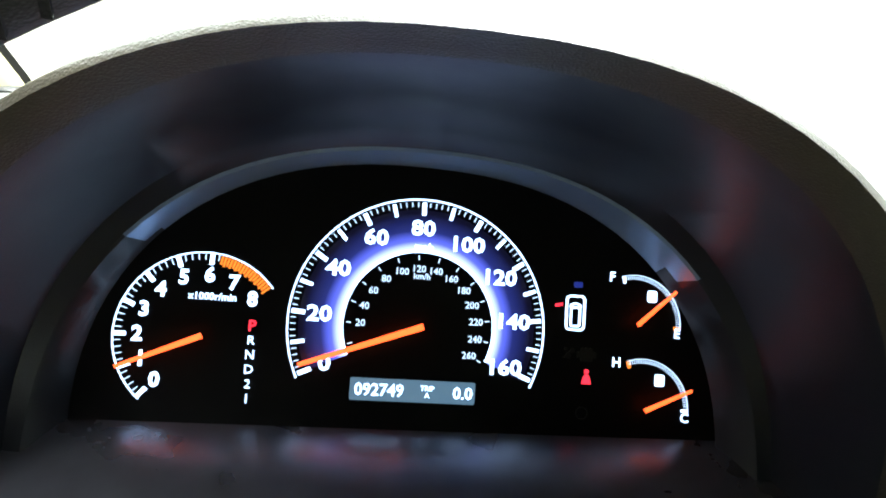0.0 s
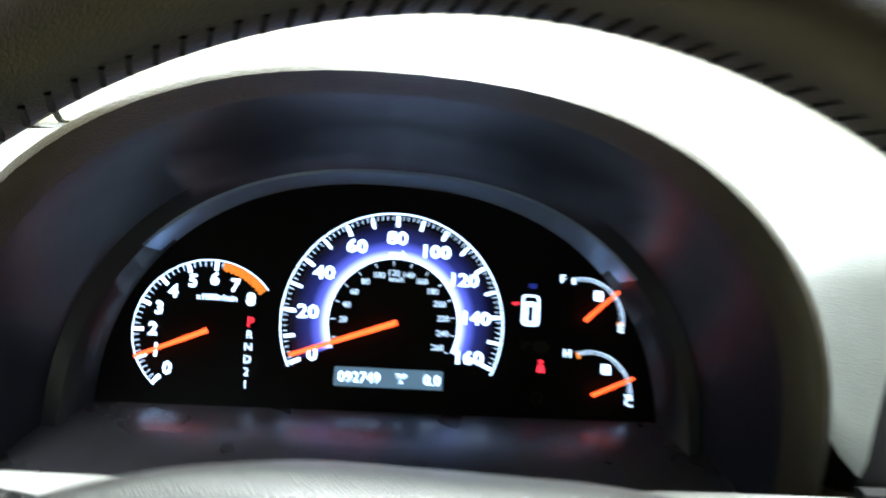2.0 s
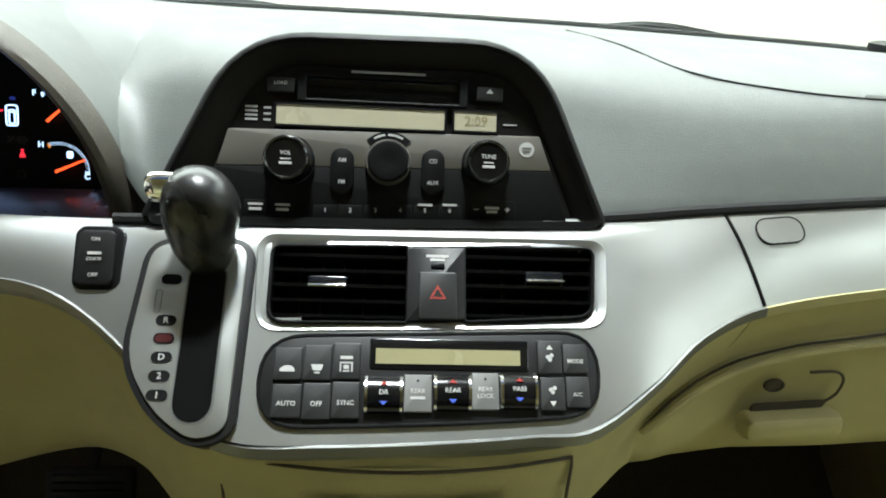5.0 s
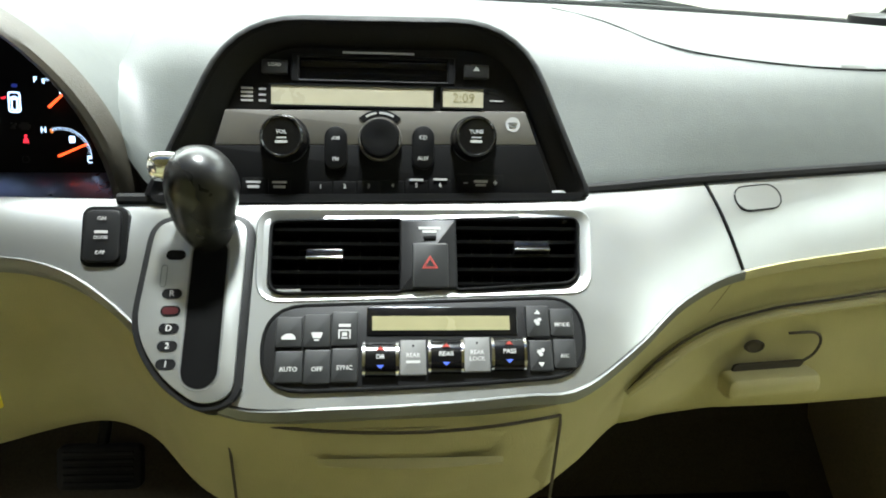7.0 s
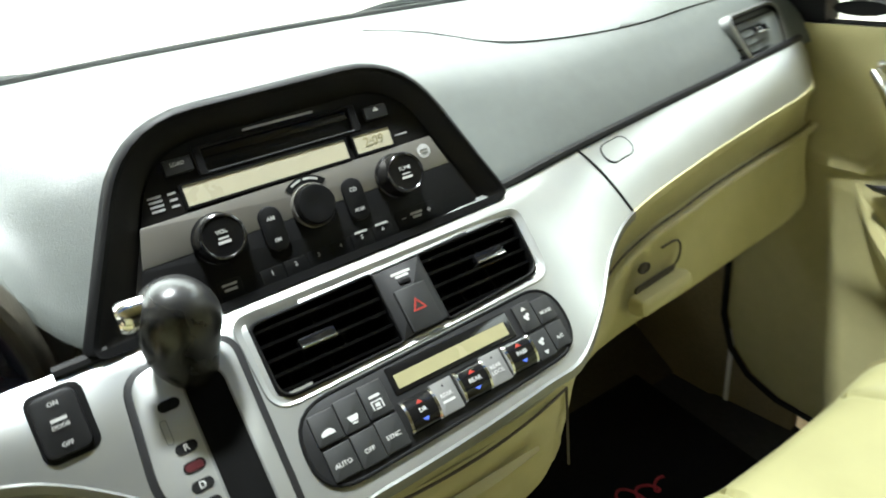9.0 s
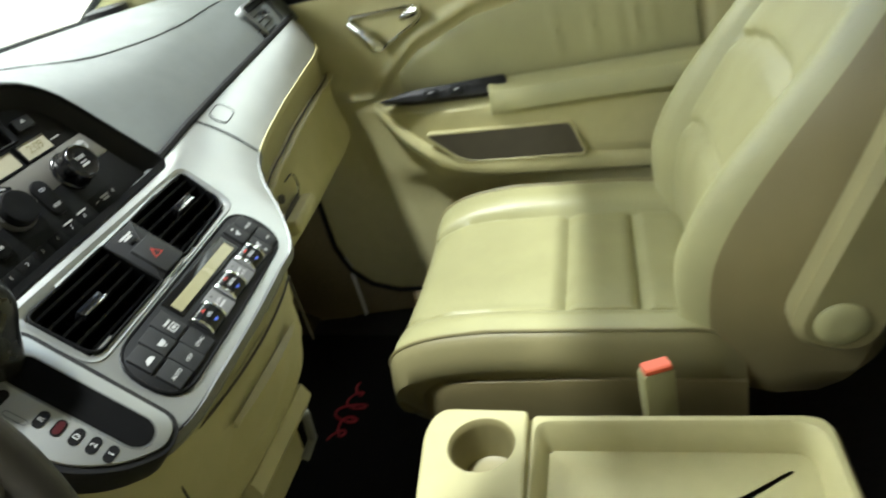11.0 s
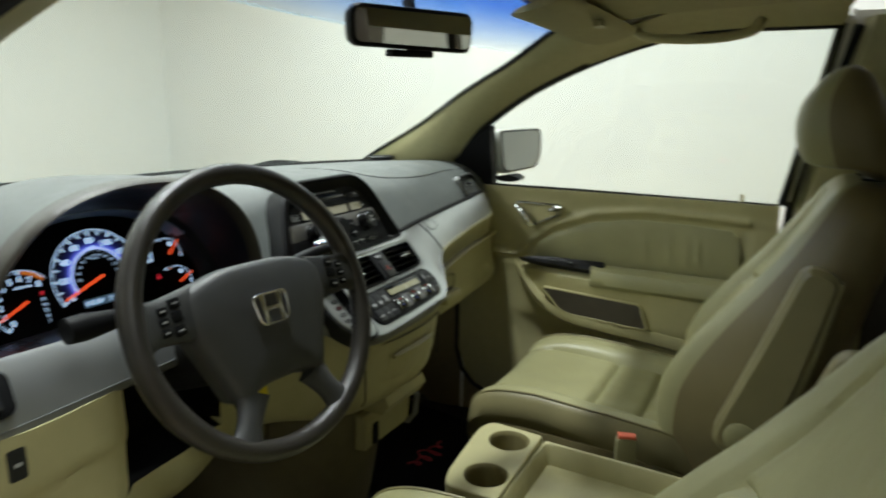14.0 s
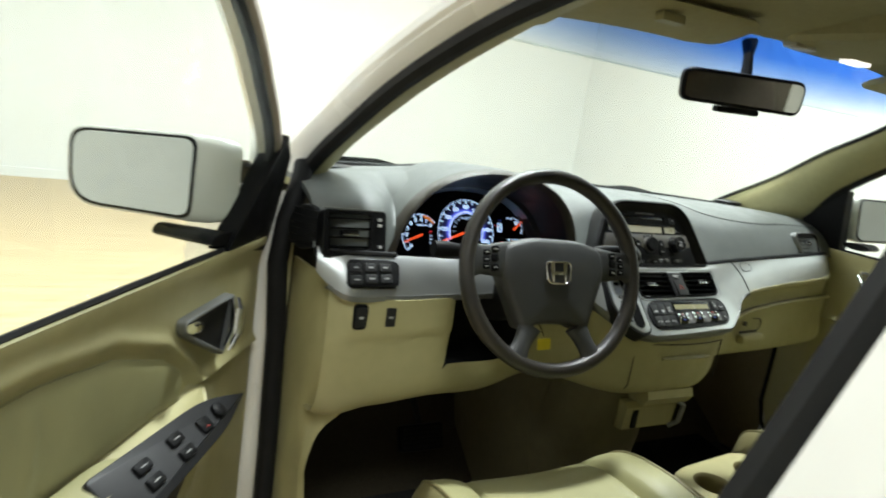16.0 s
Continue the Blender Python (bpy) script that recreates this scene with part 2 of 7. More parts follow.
def rounded(poly, r, n=4):
    """Rounds the corners of a polygon of (u, v) or (u, v, r)."""
    out, k = [], len(poly)
    for i, q in enumerate(poly):
        p = Vector(q[:2])
        a, b = Vector(poly[i - 1][:2]) - p, Vector(poly[(i + 1) % k][:2]) - p
        rr = q[2] if len(q) > 2 else r
        la, lb = a.length, b.length
        a.normalize(), b.normalize()
        d = min(rr, la * 0.48, lb * 0.48)
        for j in range(n + 1):
            t = j / n
            out.append(tuple((p + a * d) * (1 - t) ** 2 + p * 2 * t * (1 - t) + (p + b * d) * t ** 2))
    return out


def inset(poly, d):
    """Moves an outline inwards (counter-clockwise) by d."""
    out, k = [], len(poly)
    area = sum(poly[i - 1][0] * poly[i][1] - poly[i][0] * poly[i - 1][1] for i in range(k))
    s = 1 if area > 0 else -1
    for i in range(k):
        p = Vector(poly[i])
        a, b = p - Vector(poly[i - 1]), Vector(poly[(i + 1) % k]) - p
        if a.length < 1e-7 or b.length < 1e-7:
            a = b = Vector(poly[(i + 1) % k]) - Vector(poly[i - 1])
        t = (a.normalized() + b.normalized())
        if t.length < 1e-6:
            t = a
        t.normalize()
        out.append((p.x - t.y * d * s, p.y + t.x * d * s))
    return out


def plate(fr, poly, w0, w1, bev=0.0, bm=None):
    """A slab with a chamfered front, on a frame, from depth w0 to w1."""
    bm = bm or bmesh.new()
    lp = [[fr.p(u, v, w0) for u, v in poly]]
    if bev > 0:
        lp += [[fr.p(u, v, w1 - bev) for u, v in poly], [fr.p(u, v, w1 - bev * 0.3) for u, v in inset(poly, bev * 0.3)], [fr.p(u, v, w1) for u, v in inset(poly, bev)]]
    else:
        lp += [[fr.p(u, v, w1) for u, v in poly]]
    rings(bm, lp)
    return bm


def frame_ring(fr, outer, inner, w0, w1, bev=0.0, bm=None, wi=None):
    """A frame between two outlines of equal length, open in its middle."""
    bm = bm or bmesh.new()
    wi = w1 if wi is None else wi
    lp = [[fr.p(u, v, w0) for u, v in outer], [fr.p(u, v, w1 - bev) for u, v in outer], [fr.p(u, v, w1) for u, v in inset(outer, bev or 0.0001)],
          [fr.p(u, v, wi) for u, v in inset(inner, -(bev or 0.0001))], [fr.p(u, v, wi - bev) for u, v in inner], [fr.p(u, v, w0) for u, v in inner]]
    lp.append(lp[0])
    rings(bm, lp, cap=False)
    return bm


def tube(points, radius, n=8, bm=None, cap=True, squash=1.0):
    """A round bar along points; radius may be a list."""
    bm = bm or bmesh.new()
    pts = [Vector(p) for p in points]
    rad = radius if isinstance(radius, (list, tuple)) else [radius] * len(pts)
    lp, up = [], None
    for i, p in enumerate(pts):
        t = (pts[min(i + 1, len(pts) - 1)] - pts[max(i - 1, 0)]).normalized()
        if up is None:
            up = t.orthogonal().normalized()
        up = (up - t * up.dot(t)).normalized()
        sd = t.cross(up)
        lp.append([p + (up * math.cos(2 * math.pi * k / n) + sd * math.sin(2 * math.pi * k / n) * squash) * rad[i] for k in range(n)])
    rings(bm, lp, cap=cap)
    return bm


def smooth_path(points, n=8):
    """Catmull-Rom through points of any size."""
    P = [np.array(p, float) for p in points]
    P = [2 * P[0] - P[1]] + P + [2 * P[-1] - P[-2]]
    out = []
    for i in range(1, len(P) - 2):
        for k in range(n):
            t = k / n
            a, b, c, d = P[i - 1], P[i], P[i + 1], P[i + 2]
            out.append(0.5 * (2 * b + (c - a) * t + (2 * a - 5 * b + 4 * c - d) * t * t + (3 * b - a - 3 * c + d) * t ** 3))
    out.append(P[-2])
    return [tuple(float(x) for x in p) for p in out]


def sheet(rows, thick, direction=None):
    """A skin over a grid of points, given thickness along its normals or a direction."""
    nr, nc = len(rows), len(rows[0])
    top = [[Vector(p) for p in r] for r in rows]
    low = []
    for i in range(nr):
        lr = []
        for j in range(nc):
            if direction is not None:
                d = Vector(direction)
            else:
                a = top[min(i + 1, nr - 1)][j] - top[max(i - 1, 0)][j]
                b = top[i][min(j + 1, nc - 1)] - top[i][max(j - 1, 0)]
                d = a.cross(b)
                if d.length > 0:
                    d.normalize()
            lr.append(top[i][j] - d * thick)
        low.append(lr)
    bm = bmesh.new()
    A = [[bm.verts.new(p) for p in r] for r in top]
    B = [[bm.verts.new(p) for p in r] for r in low]
    for i in range(nr - 1):
        for j in range(nc - 1):
            bm.faces.new((A[i][j], A[i][j + 1], A[i + 1][j + 1], A[i + 1][j]))
            bm.faces.new((B[i][j], B[i + 1][j], B[i + 1][j + 1], B[i][j + 1]))
    for i in range(nr - 1):
        bm.faces.new((A[i][0], A[i + 1][0], B[i + 1][0], B[i][0]))
        bm.faces.new((A[i][-1], B[i][-1], B[i + 1][-1], A[i + 1][-1]))
    for j in range(nc - 1):
        bm.faces.new((A[0][j], B[0][j], B[0][j + 1], A[0][j + 1]))
        bm.faces.new((A[-1][j], A[-1][j + 1], B[-1][j + 1], B[-1][j]))
    return bm


def box(fr, u0, u1, v0, v1, w0, w1, bev=0.0, bm=None):
    return plate(fr, rrect((u0 + u1) / 2, (v0 + v1) / 2, u1 - u0, v1 - v0, bev * 1.5, 2), w0, w1, bev, bm)


def letters(fr, body, u, v, size, mat, parent, w=0.0004, turn=0.0, name="legend", width=1.0, bold=0.02):
    """Raised printed characters on a frame, centred at u, v; size is the height of a capital."""
    cu = bpy.data.curves.new("txt", "FONT")
    cu.body, cu.size, cu.align_x, cu.align_y, cu.extrude = body, size / 0.69, "CENTER", "CENTER", 0.00012
    cu.resolution_u, cu.offset = 2, size * bold
    ob = bpy.data.objects.new("txt", cu)
    scene.collection.objects.link(ob)
    bpy.context.view_layer.update()
    me = bpy.data.meshes.new_from_object(ob.evaluated_get(bpy.context.evaluated_depsgraph_get()))
    bpy.data.objects.remove(ob)
    bpy.data.curves.remove(cu)
    bm = bmesh.new()
    bm.from_mesh(me)
    bpy.data.meshes.remove(me)
    bm.transform(fr.moved(u, v, w, turn).m() @ Matrix.Diagonal((width, 1, 1, 1)))
    return part(name, bm, mat, parent, smooth=False)


def lerp(a, b, t):
    return a + (b - a) * t


def curve(table, x):
    """Smooth values at x out of a table of (x, a, b, ...)."""
    xs = [r[0] for r in table]
    if x <= xs[0]:
        return list(table[0][1:])
    if x >= xs[-1]:
        return list(table[-1][1:])
    i = max(k for k in range(len(xs)) if xs[k] <= x)
    i = min(i, len(xs) - 2)
    t = (x - xs[i]) / (xs[i + 1] - xs[i])
    out = []
    for k in range(1, len(table[0])):
        p = [table[max(i - 1, 0)][k], table[i][k], table[i + 1][k], table[min(i + 2, len(xs) - 1)][k]]
        h = xs[i + 1] - xs[i]
        m1 = (p[2] - p[0]) / (xs[i + 1] - xs[max(i - 1, 0)]) * h
        m2 = (p[3] - p[1]) / (xs[min(i + 2, len(xs) - 1)] - xs[i]) * h
        out.append((2 * t ** 3 - 3 * t * t + 1) * p[1] + (t ** 3 - 2 * t * t + t) * m1 + (3 * t * t - 2 * t ** 3) * p[2] + (t ** 3 - t * t) * m2)
    return out


def dense(keys, n):
    """Rounds off a table of rows: n steps between each pair."""
    K = [np.array(k, float) for k in keys]
    K = [2 * K[0] - K[1]] + K + [2 * K[-1] - K[-2]]
    out = []
    for a, b, c, d in zip(K, K[1:], K[2:], K[3:]):
        for i in range(n):
            t = i / n
            out.append(.5 * ((2 * b) + (c - a) * t + (2 * a - 5 * b + 4 * c - d) * t * t + (3 * b - a - 3 * c + d) * t ** 3))
    return [tuple(float(v) for v in r) for r in out + [K[-2]]]


CL = Frame((0, 0.555, 1.15), (1, 0.015, 0.0), (0, 0.315, 1))
RA = Frame((0.441, 0.455, 1.16), (1, 0, 0), (0, 0.46, 1))
CC = Frame((0.485, 0.377, 1.081), (1, 0, 0), (0, 1, 1))
XC = 0.43


# ---- the studio ----
def room():
    X0, X1, Y0, Y1, Z1, T = -5.0, 6.07, -7.0, 7.65, 4.0, 0.2

    def slab(name, x0, x1, y0, y1, z0, z1, mat, label, cat):
        bm = bmesh.new()
        bmesh.ops.create_cube(bm, size=1)
        bm.transform(Matrix.Translation(((x0 + x1) / 2, (y0 + y1) / 2, (z0 + z1) / 2)) @ Matrix.Diagonal((x1 - x0, y1 - y0, z1 - z0, 1)))
        return tagged(part(name, bm, mat, smooth=False), label, cat, kind="structure")
    slab("wall_north", X0, X1, Y1, Y1 + T, 0, Z1, WALL, "plain white painted studio wall", "wall")
    slab("wall_east", X1, X1 + T, Y0 - T, Y1 + T, 0, Z1, WALL, "plain white painted studio wall", "wall")
    slab("wall_west", X0 - T, X0, Y0 - T, Y1 + T, 0, Z1, WALL, "plain white painted studio wall", "wall")
    slab("wall_south", X0, X1, Y0 - T, Y0, 0, Z1, WALL, "plain white painted studio wall", "wall")
    slab("ceiling", X0 - T, X1 + T, Y0 - T, Y1 + T, Z1, Z1 + T, CEILING, "studio ceiling out of view, grey to cut bounced light", "ceiling")
    slab("baseboard", X0, X1, Y1 - 0.015, Y1 - 0.001, 0.0, 0.10, WALL, "low white skirting along the studio wall", "baseboard")
    wood = bpy.data.materials.new("light_wood_floor")
    wood.use_nodes = True
    nt = wood.node_tree
    b = nt.nodes["Principled BSDF"]
    b.inputs["Roughness"].default_value = 0.32
    co = nt.nodes.new("ShaderNodeTexCoord")
    mp = nt.nodes.new("ShaderNodeMapping")
    mp.inputs["Scale"].default_value = (0.6, 9, 1)
    n = nt.nodes.new("ShaderNodeTexNoise")
    n.inputs["Scale"].default_value, n.inputs["Detail"].default_value = 2.2, 8
    rp = nt.nodes.new("ShaderNodeValToRGB")
    rp.color_ramp.elements[0].position, rp.color_ramp.elements[0].color = 0.3, (0.48, 0.345, 0.185, 1)
    rp.color_ramp.elements[1].position, rp.color_ramp.elements[1].color = 0.7, (0.64, 0.49, 0.29, 1)
    nt.links.new(co.outputs["Object"], mp.inputs[0])
    nt.links.new(mp.outputs[0], n.inputs["Vector"])
    nt.links.new(n.outputs[0], rp.inputs[0])
    nt.links.new(rp.outputs[0], b.inputs["Base Color"])
    slab("floor", X0 - T, X1 + T, Y0 - T, Y1 + T, -0.2, 0, wood, "glossy light wood studio floor", "floor")


room()


# ---- the dashboard ----
# Seam under the soft pad, and lower edge of the silver trim: x, then y and z of each.
TRIM = [(-0.40, .425, 1.145, .420, 1.128), (-0.362, .410, 1.135, .385, 1.085), (-0.33, .40, 1.132, .362, 1.068), (-0.25, .40, 1.13, .365, 1.066), (-0.12, .405, 1.125, .37, 1.068), (0.0, .41, 1.12, .375, 1.07),
        (0.13, .425, 1.115, .395, 1.078), (0.19, .43, 1.112, .388, 1.07), (0.245, .432, 1.112, .365, 1.04), (0.30, .432, 1.113, .320, 1.008), (0.34, .432, 1.114, .303, .997),
        (0.40, .433, 1.115, .299, .999), (0.485, .434, 1.116, .299, 1.003), (0.56, .437, 1.118, .303, 1.007), (0.60, .442, 1.12, .308, 1.008), (0.65, .448, 1.122, .335, 1.028),
        (0.70, .455, 1.125, .372, 1.05), (0.76, .462, 1.128, .40, 1.063), (0.90, .475, 1.135, .425, 1.075), (1.05, .488, 1.142, .445, 1.083), (1.18, .499, 1.149, .461, 1.092), (1.22, .508, 1.148, .484, 1.10), (1.245, .53, 1.142, .525, 1.115), (1.26, .57, 1.13, .565, 1.118)]
# Beige panel below: y, z at its top, belly, foot and back.
LOWER = [(-0.42, .44, 1.10, .44, 1.04, .46, .97, .52, .95), (-0.36, .392, 1.08, .385, .96, .405, .852, .50, .83), (-0.25, .372, 1.062, .372, .96, .39, .855, .50, .83), (-0.12, .378, 1.064, .376, .98, .395, .864, .52, .845),
         (0.02, .385, 1.066, .40, .98, .43, .850, .55, .84), (0.15, .40, 1.07, .43, .98, .46, .865, .58, .855), (0.22, .39, 1.045, .41, .97, .43, .87, .50, .85), (0.29, .335, 1.000, .345, .93, .365, .86, .45, .84), (0.34, .314, .988, .325, .92, .345, .855, .42, .84),
         (0.45, .312, .990, .318, .92, .335, .855, .42, .84), (0.56, .316, .993, .322, .925, .34, .86, .42, .84), (0.62, .335, 1.003, .35, .94, .375, .87, .46, .85), (0.68, .378, 1.03, .40, .96, .42, .885, .52, .86),
         (0.76, .415, 1.055, .438, .97, .445, .885, .55, .865), (0.9, .44, 1.067, .452, .975, .455, .885, .56, .868), (1.05, .46, 1.075, .468, .98, .465, .89, .56, .87), (1.2, .478, 1.087, .482, .985, .475, .90, .56, .88), (1.235, .505, 1.093, .505, .99, .50, .905, .57, .89), (1.26, .575, 1.108, .575, .99, .57, .905, .60, .89)]
# Soft pad: x, y and z from the seam up and over to the windscreen.
PADS = [(-0.4, 0.44, 1.15, 0.47, 1.2, 0.52, 1.225, 0.6, 1.235, 0.7, 1.231, 0.8, 1.216), (-0.3, 0.415, 1.135, 0.425, 1.2, 0.48, 1.232, 0.58, 1.242, 0.7, 1.238, 0.84, 1.223), (-0.2, 0.42, 1.13, 0.45, 1.2, 0.5, 1.24, 0.6, 1.252, 0.74, 1.246, 0.88, 1.227), (0., 0.47, 1.12, 0.52, 1.22, 0.56, 1.265, 0.64, 1.272, 0.78, 1.256, 0.94, 1.229),
        (0.2, 0.47, 1.115, 0.52, 1.19, 0.56, 1.235, 0.64, 1.255, 0.8, 1.248, 0.97, 1.231), (0.27, 0.45, 1.114, 0.495, 1.18, 0.54, 1.225, 0.63, 1.25, 0.8, 1.246, 0.98, 1.231), (0.44, 0.45, 1.116, 0.515, 1.22, 0.545, 1.247, 0.64, 1.258, 0.8, 1.248, 0.99, 1.231), (0.62, 0.452, 1.122, 0.5, 1.18, 0.545, 1.225, 0.64, 1.25, 0.8, 1.246, 0.98, 1.231),
        (0.75, 0.464, 1.13, 0.495, 1.175, 0.54, 1.215, 0.63, 1.242, 0.78, 1.244, 0.96, 1.231), (0.95, 0.48, 1.138, 0.505, 1.18, 0.55, 1.218, 0.63, 1.24, 0.76, 1.242, 0.92, 1.229), (1.15, 0.498, 1.148, 0.52, 1.19, 0.56, 1.222, 0.63, 1.238, 0.74, 1.236, 0.86, 1.226), (1.26, 0.507, 1.155, 0.53, 1.19, 0.57, 1.218, 0.63, 1.232, 0.7, 1.231, 0.78, 1.221)]


def span(a, b, n):
    return [a + (b - a) * i / n for i in range(n + 1)]


def hood_top(x, w=0.229, h=0.2085, zc=1.09, e=2.3):
    return zc + h * max(0.0, 1 - abs(x / w) ** e) ** (1 / e)


COLUMN = 0.080


def dashboard():
    d = thing("dashboard", (0.43, 0.6, 0.85), "two-tone dashboard, grey soft top, silver trim and beige lower panels", "dashboard")
    rows = []
    for x in span(-0.378, 1.26, 200):
        c = curve(PADS, x)
        p = [(x, c[i], c[i + 1]) for i in range(0, 12, 2)]
        if abs(x) < 0.229:
            z = hood_top(x) - 0.004
            p[0], p[1] = (x, 0.475, max(z, p[0][2])), (x, 0.515, max(z + 0.001, p[1][2]))
            p[2] = (x, 0.56, max(p[2][2] - .02, lerp(z, p[3][2], 0.35), z if x > 0 else lerp(z, p[3][2], 0.5)))
            p[3] = (x, 0.65, max(p[3][2], lerp(z, p[3][2], 0.7)))
        rows.append(smooth_path(p, 4))
    # soft valley beside the hood
    for k in range(14):
        old = rows[:]
        for i in range(1, len(rows) - 1):
            if 0.205 < abs(rows[i][0][0]) < 0.33:
                rows[i] = [(b[0], (a[1] + 2 * b[1] + c[1]) / 4, (a[2] + 2 * b[2] + c[2]) / 4) for a, b, c in zip(old[i - 1], old[i], old[i + 1])]
    part("top_pad", sheet(rows, 0.012, (0, 0.3, 1)), PAD, d, "soft grey grained dash top")
    rows = []
    for x in span(-0.378, 1.26, 300):
        ys, zs, yl, zl = curve(TRIM, x)
        L = math.hypot(zs - zl, ys - yl) + 1e-6
        ny, nz = -(zs - zl) / L, (ys - yl) / L
        flat = math.exp(-((x - 0.46) / 0.185) ** 8)
        row = []
        for s in span(0, 1, 36):
            b = 0.005 * math.sin(math.pi * s ** 0.85)
            y, z = lerp(ys, yl, s) + ny * b, lerp(zs, zl, s) + nz * b
            w = (-(y - 0.377) + (z - 1.081)) * 0.7071
            k = flat * min(1, s / 0.12) ** 1.5 * (-0.004 - w)
            row.append((x, y - 0.7071 * k, z + 0.7071 * k))
        rows.append(row)
    bm = sheet(rows, 0.004)
    hole = []
    for f in bm.faces:
        c = f.calc_center_median() - CC.o
        if -0.131 < c.dot(CC.u) < 0.127 and -0.0225 < c.dot(CC.v) < 0.0425 and abs(c.dot(CC.n)) < 0.03:
            hole.append(f)
    bmesh.ops.delete(bm, geom=hole, context="FACES")
    part("silver_trim", bm, SILVER, d, "satin silver painted trim panel")
    rows = []
    for x in span(-0.36, 1.25, 150):
        ys, zs, yl, zl = curve(TRIM, x)
        y0, z0 = curve(LOWER, x)[:2]
        rows.append([(x, yl - 0.002, zl + 0.002), (x, yl - 0.003, zl - 0.004), (x, lerp(yl, y0, .6) - .004, lerp(zl, z0, .7) - .004), (x, y0 + 0.004, z0 - 0.004)])
    # The underside's shade is put into a duller, darker silver.
    part("trim_edge", sheet([r for r in rows if r[0][0] < .768], 0.004), SILVER_DARK, d, "underside of the silver trim, shaded by a duller silver")
    part("trim_lip", sheet([r for r in rows if r[0][0] > .757], 0.004), BEIGE, d, "beige lip under the silver trim")
    for x0, x1 in ((-.36, -.235), (.225, .262), (.615, 1.25)):
        p = [(x, curve(TRIM, x)[0] - .003, curve(TRIM, x)[1] + .004) for x in span(x0, x1, 40)]
        # black tube laid where the gap under the pad is in shadow
        part("pad_seam", tube(p, .0052, 8), RUBBER, d, "dark shadow gap between soft pad and silver trim")
    rows = []
    for x in span(-0.355, 1.26, 220):
        c = curve(LOWER, x)
        row = []
        for a, y, z in smooth_path([(x, c[i], c[i + 1]) for i in range(0, 8, 2)], 10):
            edge = -.116
            gap = min(1, max(0, (x - edge) / .012)) * min(1, max(0, (.085 - x) / .03)) * min(1, max(0, (z - .918) / .012))
            crease = .007 * min(1, max(0, (z - .985 - .05 * (x + .31)) / .006)) * min(1, max(0, (edge - x + .01) / .02)) * min(1, max(0, (x + .34) / .03))
            row.append((x, y + .07 * gap - crease, z))
        rows.append(row)
    lo = part("lower_panel", sheet(rows, 0.008), BEIGE, d, "beige grained lower dash panel, black for the shade in the column gap")
    # Beige turns black here to hold the shade of the recessed column gap.
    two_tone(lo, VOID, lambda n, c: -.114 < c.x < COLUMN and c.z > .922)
    return d


DASH = dashboard()


def hood_outline(w, h, zc, n=48, e=2.3, x0=0.0, a0=-0.12):
    out = []
    for i in range(n + 1):
        t = a0 + (math.pi - 2 * a0) * i / n
        c, s = math.cos(t), math.sin(t)
        out.append((x0 + w * math.copysign(abs(c) ** (2 / e), c), zc + h * math.copysign(abs(s) ** (2 / e), s)))
    return out


def binnacle():
    d = thing("instrument_cluster", (0, 0.56, 1.09), "instrument cluster lit white, blue and orange in a black hood", "gauges")
    def ring(w, h, zc, y0, slope, x0=0.0):
        return [(x, y0 + slope * (z - 1.15), z) for x, z in hood_outline(w, h, zc, x0=x0)]
    loops = [ring(0.236, 0.204, 1.085, 0.60, 0.30), ring(0.233, 0.2085, 1.088, 0.52, 0.10), ring(0.229, 0.2085, 1.09, 0.47, -0.05), ring(0.2275, 0.2075, 1.09, 0.458, -0.07), ring(0.224, 0.2055, 1.09, 0.449, -0.08), ring(0.219, 0.203, 1.09, 0.446, -0.08),
             ring(0.213, 0.203, 1.09, 0.449, -0.08), ring(0.209, 0.198, 1.09, 0.456, -0.06), ring(0.207, 0.195, 1.09, 0.462, -0.05)]
    part("hood_cover", loft(loops[:3], close=False, cap=False), PAD, d, "grey grained cover of the hood")
    part("hood", loft(loops[2:], close=False, cap=False), HOOD, d, "dark grained rim of the hood over the gauges")
    loops = [ring(0.207, 0.195, 1.09, 0.462, -0.05), ring(0.205, 0.190, 1.09, 0.472, 0.0), ring(0.202, 0.182, 1.09, 0.50, 0.10), ring(0.192, 0.165, 1.09, 0.532, 0.28), ring(0.184, 0.154, 1.09, 0.536, 0.36)]
    part("shroud", loft(loops, close=False, cap=False), SHROUD, d, "black inner shroud")
    loops = [ring(0.184, 0.154, 1.09, 0.536, 0.36), ring(0.1825, 0.152, 1.09, 0.537, 0.36), ring(0.176, 0.1450, 1.09, 0.551, 0.36), ring(0.172, 0.141, 1.088, 0.558, 0.36)]
    bz = part("bezel", loft(loops, close=False, cap=False), BEZEL, d, "black bezel, gauge glow put into its top as blue-grey")
    # Only the top keeps the painted glow; the sides go black.
    two_tone(bz, SHROUD, lambda n, c: c.z < 1.190)
    part("gauge_face", plate(CL, [(x, (z - 1.15) * 1.06) for x, z in hood_outline(0.190, 0.165, 1.085, a0=0.0)] + [(-0.186, -0.075), (0.186, -0.075)], -0.008, -0.002), FACE, d, smooth=False)
    # sill under the gauges
    rows = [[(x, 0.545 - 0.02 * k, 1.098 - 0.004 * k - 0.03 * (k / 5) ** 3) for k in range(6)] for x in span(-0.21, 0.21, 20)]
    part("sill", sheet(rows, 0.004, (0, 0, 1)), SILL, d, "black sill reflecting the gauges")
    return d


CLUSTER = binnacle()


